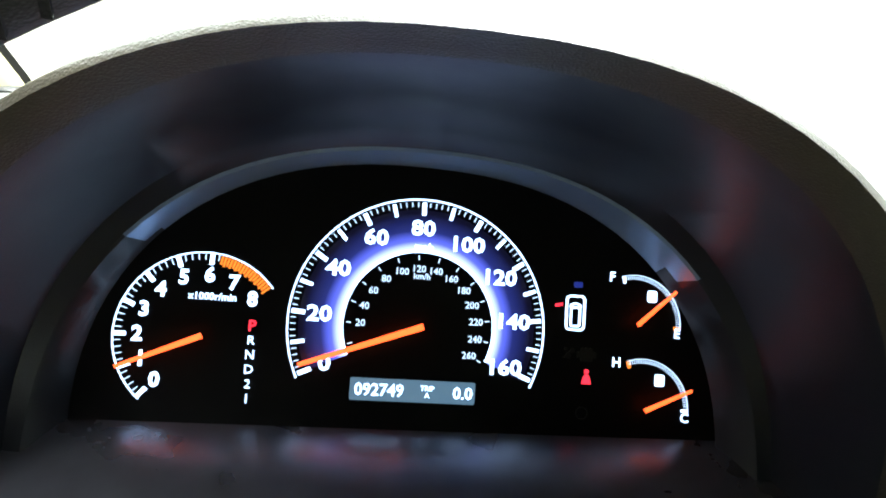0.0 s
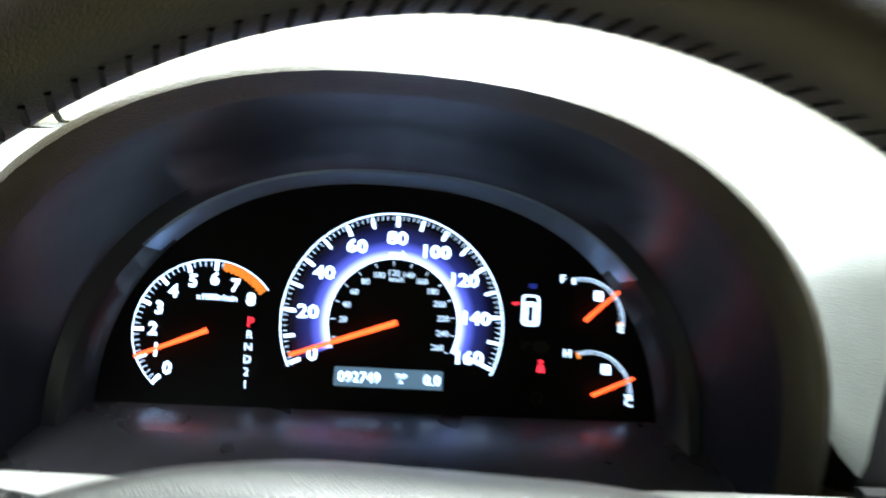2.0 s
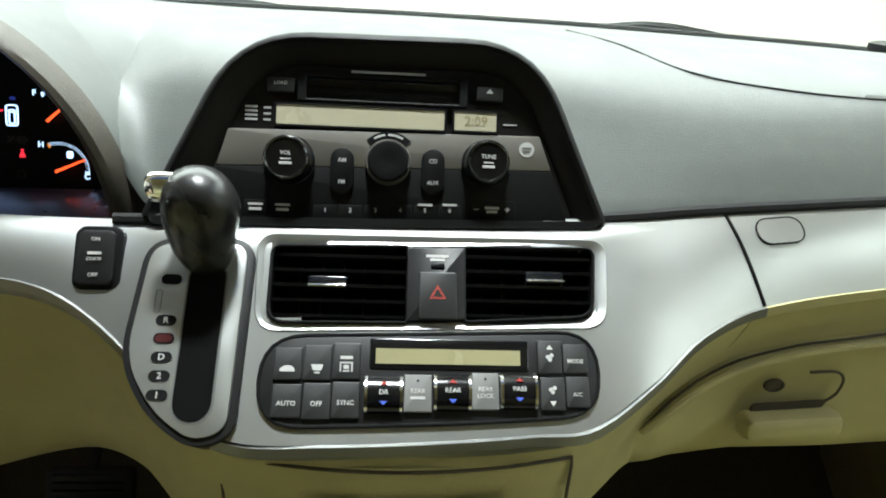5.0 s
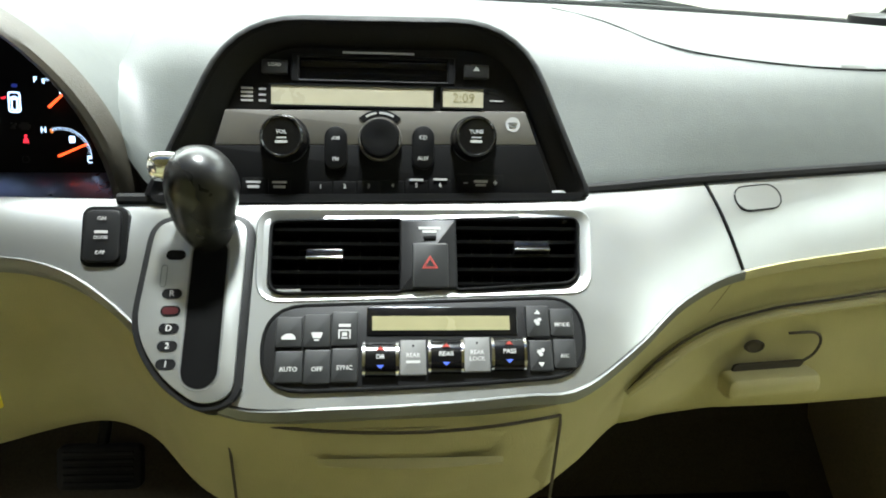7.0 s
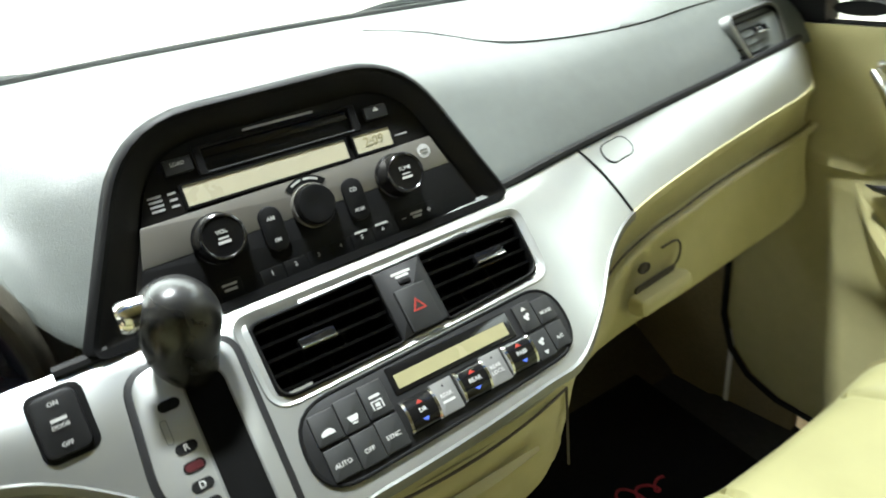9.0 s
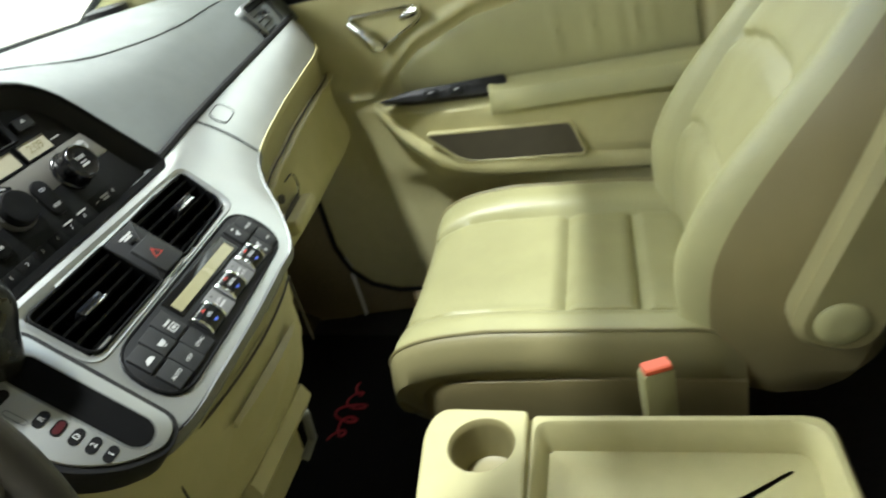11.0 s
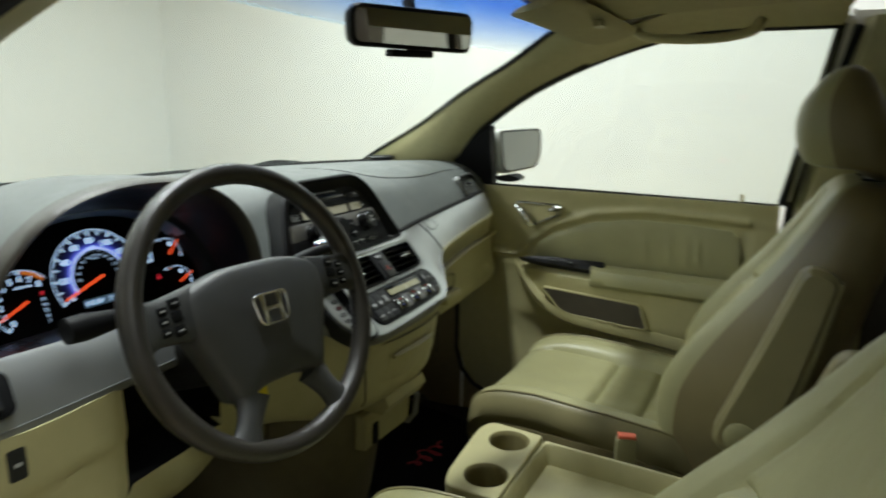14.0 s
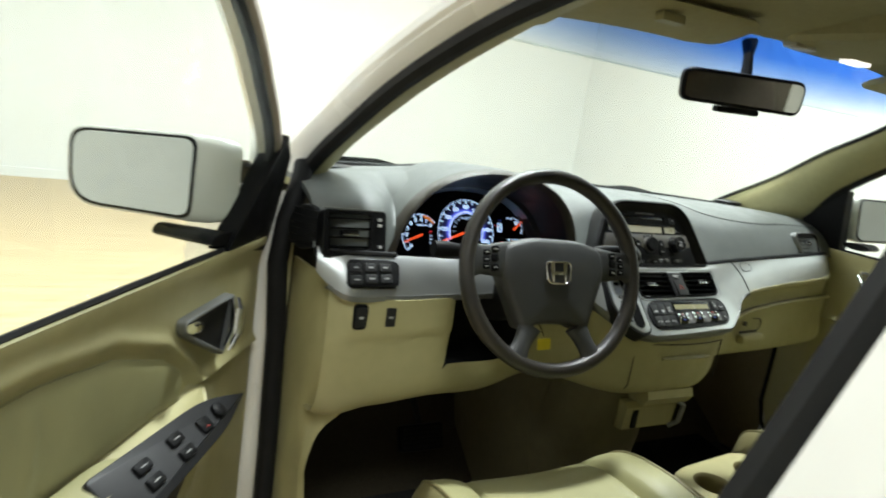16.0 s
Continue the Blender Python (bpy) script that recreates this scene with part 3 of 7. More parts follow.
def steering_wheel():
    fr = Frame((0.0065, 0.2495, 1.1495), (1, -0.09, 0), (0.0, 0.37, 1))
    d = thing("steering_wheel", fr.p(0, 0, 0), "four-spoke dark leather-wrapped steering wheel with grey hub", "steering wheel")
    R, r = 0.1732, 0.0132
    loops = []
    for i in range(121):
        a = 2 * math.pi * i / 120
        rr = r * (1 + 0.10 * max(0, math.cos(2 * (a - 0.5))) ** 8)
        c = [(R + rr * math.cos(b), rr * 1.1 * math.sin(b)) for b in [2 * math.pi * k / 20 for k in range(20)]]
        loops.append([fr.p(q * math.cos(a), q * math.sin(a), w) for q, w in c])
    rim = part("rim", loft(loops, cap=False), WHEEL, d, "dark leather-wrapped rim with worn sheen")
    # stitching along the inside of the rim
    bm = bmesh.new()
    for i in range(170):
        a = 2 * math.pi * (i + 0.5) / 170
        q = R - r * 0.99
        p = [fr.p(q * math.cos(t), q * math.sin(t), 0.003 * (-1) ** k - 0.0005) for k, t in ((0, a - 0.008), (1, a + 0.008))]
        tube(p, 0.0009, 4, bm)
    part("stitching", bm, BLACK, rim, "dark stitching")
    hub = rounded([(-0.108, 0.043, .03), (-0.055, 0.060, .07), (0.055, 0.060, .07), (0.108, 0.043, .03), (0.112, 0.004, .03), (0.090, -0.050, .06), (0.068, -0.108, .02), (0.034, -0.092, .05), (-0.034, -0.092, .05), (-0.068, -0.108, .02), (-0.090, -0.050, .06), (-0.112, 0.004, .03)], 0.03, 8)
    lp = [[fr.p(u * k, (v + .02) * k - .02, w) for u, v in hub] for k, w in ((0.96, -0.04), (1.0, -0.014), (0.995, -0.006), (0.975, 0.000), (0.94, 0.004), (0.88, 0.007), (0.75, 0.010), (0.5, 0.013), (0.2, 0.014))]
    hubp = part("hub", loft(lp), HUB, d, "charcoal airbag cover")
    for s in (-1, 1):
        lp = []
        for t in span(0, 1, 14):
            u = s * lerp(0.090, 0.166, t)
            v = lerp(0.017, 0.016, t)
            h = lerp(0.034, 0.024, min(1, t * 1.15) ** 0.8) + 0.016 * max(0, t - .7) ** 2 * 11
            lp.append([fr.p(u, v + h * math.copysign(abs(math.cos(b)) ** .7, math.cos(b)), lerp(-0.006, 0, t) + 0.010 * math.sin(b)) for b in [2 * math.pi * k / 20 for k in range(20)]])
        sp = part("spoke", loft(lp), HUB, d, "charcoal side spoke with switches")
        for k, (du, dv, w, h) in enumerate(((0.122, 0.034, .013, .012), (0.123, 0.019, .013, .013), (0.123, 0.003, .013, .013), (0.139, 0.028, .012, .010), (0.140, 0.016, .012, .010), (0.140, 0.004, .011, .010))):
            top = 0.0045 + .05 * (du - .1)
            sw = part("switch", plate(fr.moved(s * du, dv, 0.0, -0.10 * s), rrect(0, 0, w, h, .003), -0.005, top + .0035, 0.0012), BLACK, sp, "black rubberised wheel switch")
            if k != 1:
                part("legend_bar", plate(fr.moved(s * du, dv, 0.0, -0.10 * s), rrect(0, 0, w * .5, .0016), 0.0, top + .0039), LEGEND, sp, smooth=False)
        lp = []
        n = Vector((0.030 * s, -0.060)).normalized()
        for t in span(0, 1, 10):
            u, v = s * lerp(0.048, 0.080, t), lerp(-0.095, -0.152, t)
            h = lerp(0.024, 0.016, math.sin(math.pi * min(1, t * .7))) + .012 * t ** 5
            lp.append([fr.p(u - n.y * h * math.cos(b), v + n.x * h * math.cos(b), lerp(-0.004, 0.0, t) + 0.0105 * math.sin(b)) for b in [2 * math.pi * k / 16 for k in range(16)]])
        part("lower_spoke", loft(lp), HUB, d, "satin charcoal lower spoke")
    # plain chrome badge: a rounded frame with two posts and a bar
    em = [(-0.0285, 0.0205), (0.0285, 0.0205), (0.0235, -0.0205), (-0.0235, -0.0205)]
    o = rounded(em, 0.013, 6)
    badge = part("badge", frame_ring(fr.moved(0, -0.0024, 0.0140), o, inset(o, 0.0032), -0.006, 0.0035, 0.0008), CHROME, hubp, "polished chrome badge")
    f2 = fr.moved(0, -0.0024, 0.0140)
    for s in (-1, 1):
        part("badge_post", plate(f2, [(s * .0155, -.0180), (s * .0095, -.0180), (s * .0088, .0185), (s * .0172, .0185)][::s], -0.004, 0.003, 0.0006), CHROME, hubp)
    part("badge_bar", plate(f2, rrect(0, -0.0005, 0.020, 0.006), -0.004, 0.0028, 0.0006), CHROME, hubp)
    lp = [[fr.p(0.05 * a * k, -0.035 + 0.05 * b * k, w) for a, b in circle(0, 0, 1, 32)] for k, w in ((0.7, -0.02), (0.95, -0.045), (1.0, -0.16), (1.0, -0.22))]
    part("column_cover", loft(lp), CHARCOAL, d, "dark steering column shroud")
    st = part("wiper_stalk", tube([fr.p(0.05, 0.03, -0.06), fr.p(0.10, 0.045, -0.055), fr.p(0.15, 0.052, -0.05), fr.p(0.185, 0.055, -0.048)], [.007, .008, .010, .008], 12), BLACK, d, "black wiper stalk")
    part("light_stalk", tube([fr.p(-0.05, 0.02, -0.06), fr.p(-0.10, 0.03, -0.055), fr.p(-0.15, 0.035, -0.05), fr.p(-0.195, 0.035, -0.045), fr.p(-0.215, 0.035, -0.044)], [.007, .008, .010, .015, .014], 14), BLACK, d, "black light stalk with ribbed end")
    part("warning_tag", plate(Frame((0.112, 0.366, 0.966), (1, -.15, .1), (0, .1, 1)), rrect(0, -.004, .030, .024, .003), -.0006, .0006), YELLOW_TAG, d, "small yellow paper tag")
    part("tag_string", tube([(0.109, 0.368, 0.980), (0.095, 0.372, 1.005), (0.075, 0.365, 1.035)], .0012, 6), BLACK, d)
    part("tilt_lever", tube([fr.p(-0.03, -0.09, -0.07), fr.p(-0.035, -0.12, -0.05)], .006, 8), BLACK, d)
    # ignition barrel and key bow
    part("ignition", loft([[fr.p(0.085 + a * k, -0.012 + b * k, w) for a, b in circle(0, 0, .016, 20)] for k, w in ((1.1, -.11), (1, -.055), (.7, -.052))]), BLACK, d, "black ignition barrel")
    return d, fr


SWHEEL, SW = steering_wheel()


# ---- gauges ----
def arc(fr, cu, cv, r0, r1, a0, a1, w0, w1, bm=None, n=None):
    """A flat curved band from angle a0 to a1, in degrees."""
    bm = bm or bmesh.new()
    n = n or max(3, int(abs(a1 - a0) / 4))
    lp = []
    for i in range(n + 1):
        t = radians(lerp(a0, a1, i / n))
        c, s = math.cos(t), math.sin(t)
        lp.append([fr.p(cu + r * c, cv + r * s, w) for r, w in ((r0, w0), (r1, w0), (r1, w1), (r0, w1))])
    rings(bm, lp)
    return bm


def tick(fr, cu, cv, r0, r1, ang, width, w0, w1, bm):
    t = radians(ang)
    c, s = math.cos(t), math.sin(t)
    plate(fr, [(cu + r * c - q * s, cv + r * s + q * c) for r, q in ((r0, -width / 2), (r1, -width / 2), (r1, width / 2), (r0, width / 2))], w0, w1, 0, bm)


def mark(fr, cu, cv, r0, r1, ang, width, w0, w1, parent):
    bm = bmesh.new()
    tick(fr, cu, cv, r0, r1, ang, width, w0, w1, bm)
    return part("scale_mark", bm, G_WHITE, parent, smooth=False)


def needle(fr, cu, cv, ang, length, width, parent, tail=0.0):
    t = radians(ang)
    f = fr.moved(cu, cv, 0.004, t)
    nd = part("needle", plate(f, [(-tail, -width / 2), (length, -width * .3), (length, width * .3), (-tail, width / 2)], 0, 0.0012, 0.0003), G_ORANGE, parent, "glowing orange needle", smooth=False)
    return nd


def gauges(d):
    W0, W1 = -0.002, -0.0014
    # speedometer
    sp = part("speedometer", arc(CL, 0, 0, 0.0692, 0.0700, 205.5, -25, W0, W1, n=70), G_WHITE, d, "white-lit speedometer scale", smooth=False)
    part("glow_ring", arc(CL, 0, 0, 0.0412, 0.0640, 204, -24, W0, W0 + .0003, n=70), G_RING, sp, "blue glowing ring", smooth=False, local=CL)
    part("inner_arc", arc(CL, 0, 0, 0.0405, 0.0413, 204, -24, W0, W1, n=60), G_WHITE, sp, smooth=False)
    part("centre_disc", plate(CL, circle(0, 0, 0.0405, 48), W0, W0 + .0002), FACE, sp, smooth=False)
    small = bmesh.new()
    for k in range(0, 161, 2):
        a = 204 - 226 * k / 160
        if k % 10 == 0:
            mark(CL, 0, 0, 0.0610, 0.0680, a, 0.0023 if k % 20 == 0 else 0.0019, W0, W1, sp)
        else:
            tick(CL, 0, 0, 0.0645 if k % 10 == 5 else 0.0655, 0.0682, a, 0.0005, W0, W1, small)
    part("fine_scale", small, G_SOFT, sp, smooth=False)
    for k in range(0, 161, 20):
        t = radians(204 - 226 * k / 160)
        r = 0.0535 if k < 100 else 0.052
        letters(CL, str(k), r * math.cos(t), r * math.sin(t), 0.0080, G_WHITE, sp, W1, name="numeral", width=1.14, bold=0.04)
    letters(CL, "mph", 0.0, 0.0435, 0.0042, G_WHITE, sp, W1, name="unit")
    dots = bmesh.new()
    for k in range(0, 261, 20):
        t = radians(196 - 222 * k / 260)
        if k:
            letters(CL, str(k), 0.0315 * math.cos(t), 0.0315 * math.sin(t), 0.0036, G_SOFT, sp, W1, name="numeral")
        tick(CL, 0, 0, 0.0365, 0.0390, math.degrees(t), 0.0006, W0, W1, dots)
    part("km_scale", dots, G_SOFT, sp, smooth=False)
    letters(CL, "km/h", 0.0, 0.0275, 0.0032, G_SOFT, sp, W1, name="unit")
    needle(CL, 0, 0, 200, 0.066, 0.0035, sp, 0.002)
    # tachometer
    cu, cv = -0.1124, -0.011
    ta = part("tachometer", arc(CL, cu, cv, 0.0430, 0.0436, 230, 38, W0, W1, n=50), G_WHITE, d, "white-lit tachometer scale", smooth=False)
    small, red = bmesh.new(), bmesh.new()
    for k in range(0, 81):
        a = 228 - 188 * k / 80
        if k >= 63:
            tick(CL, cu, cv, 0.0380 if k % 2 else 0.0372, 0.0426, a, 0.0011, W0, W1, red)
        elif k % 10 == 0:
            mark(CL, cu, cv, 0.0370, 0.0426, a, 0.0022, W0, W1, ta)
        elif k % 2 == 0:
            tick(CL, cu, cv, 0.0395, 0.0426, a, 0.0005, W0, W1, small)
    part("fine_scale", small, G_SOFT, ta, smooth=False)
    part("red_zone", red, G_AMBER, ta, "amber hatched red zone", smooth=False)
    for k in range(9):
        t = radians(228 - 188 * k / 8)
        letters(CL, str(k), cu + 0.0315 * math.cos(t), cv + 0.0315 * math.sin(t), 0.0073, G_WHITE, ta, W1, name="numeral", bold=0.05)
    letters(CL, "x1000r/min", cu + 0.004, cv + 0.0205, 0.0036, G_WHITE, ta, W1, name="unit")
    needle(CL, cu, cv, 203.5, 0.0425, 0.0030, ta, 0.0015)
    # gear letters
    for i, c in enumerate("PRND21"):
        v = -0.0045 - 0.0075 * i
        if i == 0:
            part("gear_lamp", plate(CL, rrect(-0.0873, v, 0.0085, 0.0072, .001), W0, W0 + .0002), VOID, d, smooth=False)
        letters(CL, c, -0.0873, v, 0.0046 if i else 0.0056, G_WHITE if i else G_RED, d, W1, name="gear_letter", bold=0.03 if i == 0 else 0.0)
    # trip display
    dp = part("trip_display", plate(CL, rrect(-0.0008, -0.0341, 0.0675, 0.0118, .001), W0 - .0005, W0 + .0005), G_LCD, d, "blue-grey lit trip display", smooth=False)
    letters(CL, "092749", -0.0190, -0.0345, 0.0062, G_WHITE, dp, W1, name="digits", width=0.98)
    letters(CL, "TRIP", 0.0068, -0.0325, 0.0026, G_WHITE, dp, W1, name="digits")
    letters(CL, "A", 0.0068, -0.0362, 0.0026, G_WHITE, dp, W1, name="digits")
    letters(CL, "0.0", 0.0262, -0.0345, 0.0062, G_WHITE, dp, W1, name="digits")
    # small gauges
    for nm, cu, cv, a0, a1, na, ends in (("fuel_gauge", 0.1225, 0.0092, 106, -6, 42, ("F", "E")), ("temperature_gauge", 0.1287, -0.0379, 110, -4, 24, ("H", "C"))):
        g = part(nm, arc(CL, cu, cv, 0.0272, 0.0277, a0, a1, W0, W1, n=24), G_SOFT, d, "white-lit small gauge scale", smooth=False)
        bm = bmesh.new()
        for k in range(41):
            tick(CL, cu, cv, 0.0250, 0.0268, lerp(a0, a1, k / 40), 0.0003, W0, W1, bm)
        part("fine_scale", bm, G_SOFT, g, smooth=False)
        bm = bmesh.new()
        tick(CL, cu, cv, 0.0235, 0.0275, a0 if ends[0] == "H" else a1 + 3, 0.0018, W0, W1, bm)
        part("end_mark", bm, G_AMBER, g, smooth=False)
        bm = bmesh.new()
        tick(CL, cu, cv, 0.0235, 0.0275, a1 + 3 if ends[0] == "H" else a0, 0.0014, W0, W1, bm)
        part("end_mark", bm, G_WHITE, g, smooth=False)
        t = radians(a0 + 6)
        letters(CL, ends[0], cu + 0.0275 * math.cos(t) - 0.004, cv + 0.0275 * math.sin(t), 0.0052, G_WHITE, g, W1, name="end_letter")
        letters(CL, ends[1], cu + 0.0255, cv - 0.0045, 0.0052, G_WHITE, g, W1, name="end_letter")
        part("symbol", plate(CL, rrect(cu + 0.010, cv + 0.016, 0.0055, 0.0065, .001), W0, W1), G_WHITE, g, smooth=False)
        needle(CL, cu, cv, na, 0.029, 0.0024, g, 0.001)
    # warning lamps
    o = rrect(0.0875, 0.0132, 0.0115, 0.020, .003)
    wl = part("door_ajar_lamp", frame_ring(CL, o, inset(o, 0.0012), W0, W1), G_WHITE, d, "white-lit van outline symbol", smooth=False)
    o = rrect(0.0875, 0.0110, 0.0062, 0.0115, .0015)
    part("outline", frame_ring(CL, o, inset(o, 0.0011), W0, W1), G_WHITE, wl, smooth=False)
    part("arch", arc(CL, 0.0875, 0.0145, 0.0034, 0.0044, 150, 30, W0, W1), G_WHITE, wl, smooth=False)
    part("door_mark", plate(CL.moved(0.0778, 0.0172, 0, 0.25), rrect(0, 0, 0.0042, 0.0016), W0, W1), G_RED, wl, smooth=False)
    bm = bmesh.new()
    tick(CL, 0.0845, -0.0095, -0.0032, 0.0032, 45, 0.0012, W0, W1, bm)
    plate(CL, circle(0.0868, -0.0078, 0.0014, 12), W0, W1, 0, bm)
    plate(CL, rounded([(.0828, -.0118), (.0858, -.0125), (.0862, -.0095), (.0832, -.0085)], .001), W0, W1, 0, bm)
    plate(CL, circle(0.0830, -0.0070, 0.0009, 10), W0, W1, 0, bm)
    part("airbag_lamp", bm, CHARCOAL, d, "unlit dark warning symbol", smooth=False)
    bm = bmesh.new()
    plate(CL, rrect(0.0952, -0.0097, 0.0070, 0.0075, .001), W0, W1, 0, bm)
    plate(CL, rrect(0.0952, -0.0097, 0.0112, 0.0036, .0008), W0, W1 - .0001, 0, bm)
    part("engine_lamp", bm, CHARCOAL, d, "unlit dark warning symbol", smooth=False)
    bm = bmesh.new()
    plate(CL, [(0.0928, -0.0258), (0.0982, -0.0258), (0.0972, -0.0218), (0.0955, -0.0202), (0.0938, -0.0218)], W0, W1, 0, bm)
    plate(CL, circle(0.0955, -0.0190, 0.0013, 12), W0, W1, 0, bm)
    part("belt_lamp", bm, G_RED, d, "red-lit seat belt symbol", smooth=False)
    part("beam_lamp", plate(CL, rrect(0.0885, 0.0290, 0.0050, 0.0032, .001), W0, W1), G_BLUE, d, "dim blue lamp", smooth=False)
    o = circle(0.0938, -0.0419, 0.0036, 20)
    part("cruise_symbol", frame_ring(CL, o, inset(o, 0.0006), W0, W1), CHARCOAL, d, smooth=False)


gauges(CLUSTER)


# ---- centre stack ----
def bar(fr, u, v, w, h, z, parent, mat=None):
    return part("legend_bar", plate(fr, rrect(u, v, w, h), z - .0006, z + 0.0003), mat or LEGEND, parent, smooth=False)


def radio():
    d = thing("radio", RA.p(0, -0.05), "black car radio with grey strip and round knobs", "radio")
    out = rounded([(-0.199, -0.053, .012), (0.190, -0.046, .012), (0.124, 0.110, .06), (-0.124, 0.107, .06)], 0.03, 7)
    mid = rounded([(-0.188, -0.052, .012), (0.180, -0.045, .012), (0.117, 0.100, .052), (-0.117, 0.097, .052)], 0.03, 7)
    inn = rounded([(-0.160, -0.050, .010), (0.160, -0.044, .010), (0.110, 0.082, .040), (-0.104, 0.079, .040)], 0.03, 7)
    lp = [[RA.p(u, v, w) for u, v in o] for o, w in ((out, -0.05), (out, 0.004), (inset(out, .002), 0.009), (inset(out, .005), .012), (inset(mid, -.003), 0.0125), (mid, 0.010))]
    part("surround", loft(lp, cap=False), BLACK, d, "black raised surround")
    lp = [[RA.p(*a, w) for a in o] for o, w in ((mid, .010), ([tuple(Vector(a).lerp(Vector(b), .12)) for a, b in zip(mid, inn)], .0065), ([tuple(Vector(a).lerp(Vector(b), .6)) for a, b in zip(mid, inn)], -.002), (inn, -.008), (inn, -.03))]
    part("bevel", loft(lp, cap=False), FASCIA, d, "satin dark inner bevel")
    part("fascia", plate(RA, inset(inn, -.002), -0.03, -0.004), FASCIA, d)
    # disc slot
    part("slot_recess", frame_ring(RA, rrect(-0.004, 0.0635, 0.142, 0.024, .002), rrect(-0.004, 0.0635, 0.128, 0.019, .001), -0.012, 0.001, 0.001), BLACK, d)
    part("slot_flap", box(RA, -0.068, 0.060, 0.0645, 0.072, -0.010, -0.002, 0.001), BLACK_GLOSS, d)
    part("slot_flap", box(RA, -0.063, 0.055, 0.0555, 0.0615, -0.010, -0.0035, 0.001), BLACK, d)
    bar(RA, 0.0, 0.0785, 0.062, 0.0018, -0.003, d)
    for u, t in ((-0.0885, "LOAD"), (0.0855, "")):
        b = part("button", box(RA, u - .011, u + .011, 0.058, 0.070, -0.004, 0.001, 0.001), BUTTON, d)
        if t:
            letters(RA, t, u, 0.0655, 0.0028, LEGEND, b, 0.0012)
        else:
            part("eject_symbol", plate(RA, [(u - .003, .0645), (u + .003, .0645), (u, .0685)], 0.0008, 0.0013), LEGEND, b, smooth=False)
    # displays
    o = rrect(-0.0218, 0.0400, 0.143, 0.0195, .001)
    part("display", plate(RA, rrect(-0.0218, 0.0400, 0.139, 0.0165), -0.004, 0.0005), LCD, d, "pale unlit display", smooth=False)
    part("display_frame", frame_ring(RA, o, rrect(-0.0218, 0.0400, 0.139, 0.0165, .0005), -0.004, 0.0012), BLACK, d)
    ck = part("clock_display", plate(RA, rrect(0.0740, 0.0404, 0.0355, 0.0158), -0.004, 0.0005), LCD, d, "pale clock display with grey digits", smooth=False)
    letters(RA, "2:09", 0.0745, 0.0404, 0.0080, LCD_DIM, ck, 0.0007, name="digits", bold=0.0)
    o = rrect(0.0740, 0.0404, 0.0390, 0.0190, .001)
    part("display_frame", frame_ring(RA, o, rrect(0.0740, 0.0404, 0.0355, 0.0158, .0005), -0.004, 0.0012), BLACK, d)
    for v in (0.046, 0.0425, 0.039, 0.0355):
        bar(RA, -0.1125, v, 0.010, 0.0016, -0.0036, d)
    for v in (0.0455, 0.0405, 0.0355):
        bar(RA, -0.0995, v, 0.006, 0.0016, -0.0036, d)
    bar(RA, 0.104, 0.0395, 0.012, 0.0012, -0.0036, d)
    # grey strip
    part("grey_strip", plate(RA, rounded([(-0.1385, -0.0035), (0.1395, 0.0012), (0.1290, 0.0300), (-0.1300, 0.0265)], 0.001), -0.005, 0.0005, 0.0005), STRIP, d, "grey metallic strip")
    part("lower_fascia", plate(RA, rounded([(-0.1550, -0.048), (0.1550, -0.042), (0.1400, 0.0008), (-0.1390, -0.0040)], 0.002), -0.005, 0.0002, 0.0005), BLACK, d)
    lg = part("disc_symbol", plate(RA, circle(0.1182, 0.0184, 0.0065, 24), 0, 0.0009), LEGEND, d, "printed round symbol", smooth=False)
    bar(RA, 0.1182, 0.0195, 0.008, 0.0016, 0.0010, lg, SILVER_DARK)
    bar(RA, 0.1182, 0.0165, 0.006, 0.0016, 0.0010, lg, SILVER_DARK)
    for u, v, r, nm in ((-0.0793, 0.0015, 0.0190, "VOL"), (0.0832, 0.0045, 0.0185, "TUNE")):
        kb = part("knob", loft([[RA.p(u + a * k, v + b * k, w) for a, b in circle(0, 0, r, 44)] for k, w in ((1.10, -.002), (1.10, 0.003), (1.02, 0.0045), (1.0, 0.006), (0.965, 0.020), (0.93, 0.0225), (0.86, 0.0235), (0.80, 0.0225), (0.4, 0.0222))]), BLACK_GLOSS, d, "glossy black round knob")
        letters(RA, nm, u, v + .0035, 0.0032, LEGEND, kb, 0.0226)
        bar(RA, u, v - .0012, 0.008, 0.0012, 0.0225, kb)
        bar(RA, u, v - .0045, 0.010, 0.0022, 0.0225, kb)
    u, v, r = 0.0018, 0.0030, 0.0188
    part("sound_ring", loft([[RA.p(u + a * k, v + b * k, w) for a, b in circle(0, 0, r, 44)] for k, w in ((1.0, -.002), (1.0, .004), (.95, .006), (.90, .005))]), STRIP, d, "grey bezel ring")
    part("knob", loft([[RA.p(u + a * k, v + b * k, w) for a, b in circle(0, 0, r, 44)] for k, w in ((.88, -.002), (.88, .012), (.83, .0145), (.7, .0150), (.3, .0140))]), BLACK, d, "matt black centre knob")
    part("knob_label", arc(RA, u, v, 0.0198, 0.0258, 135, 45, -.001, 0.0012), BLACK, d)
    bm = bmesh.new()
    for a0, a1 in ((122, 98), (92, 60)):
        arc(RA, u, v, 0.0222, 0.0240, a0, a1, 0.001, 0.0015, bm)
    part("legend_bar", bm, LEGEND, d, smooth=False)
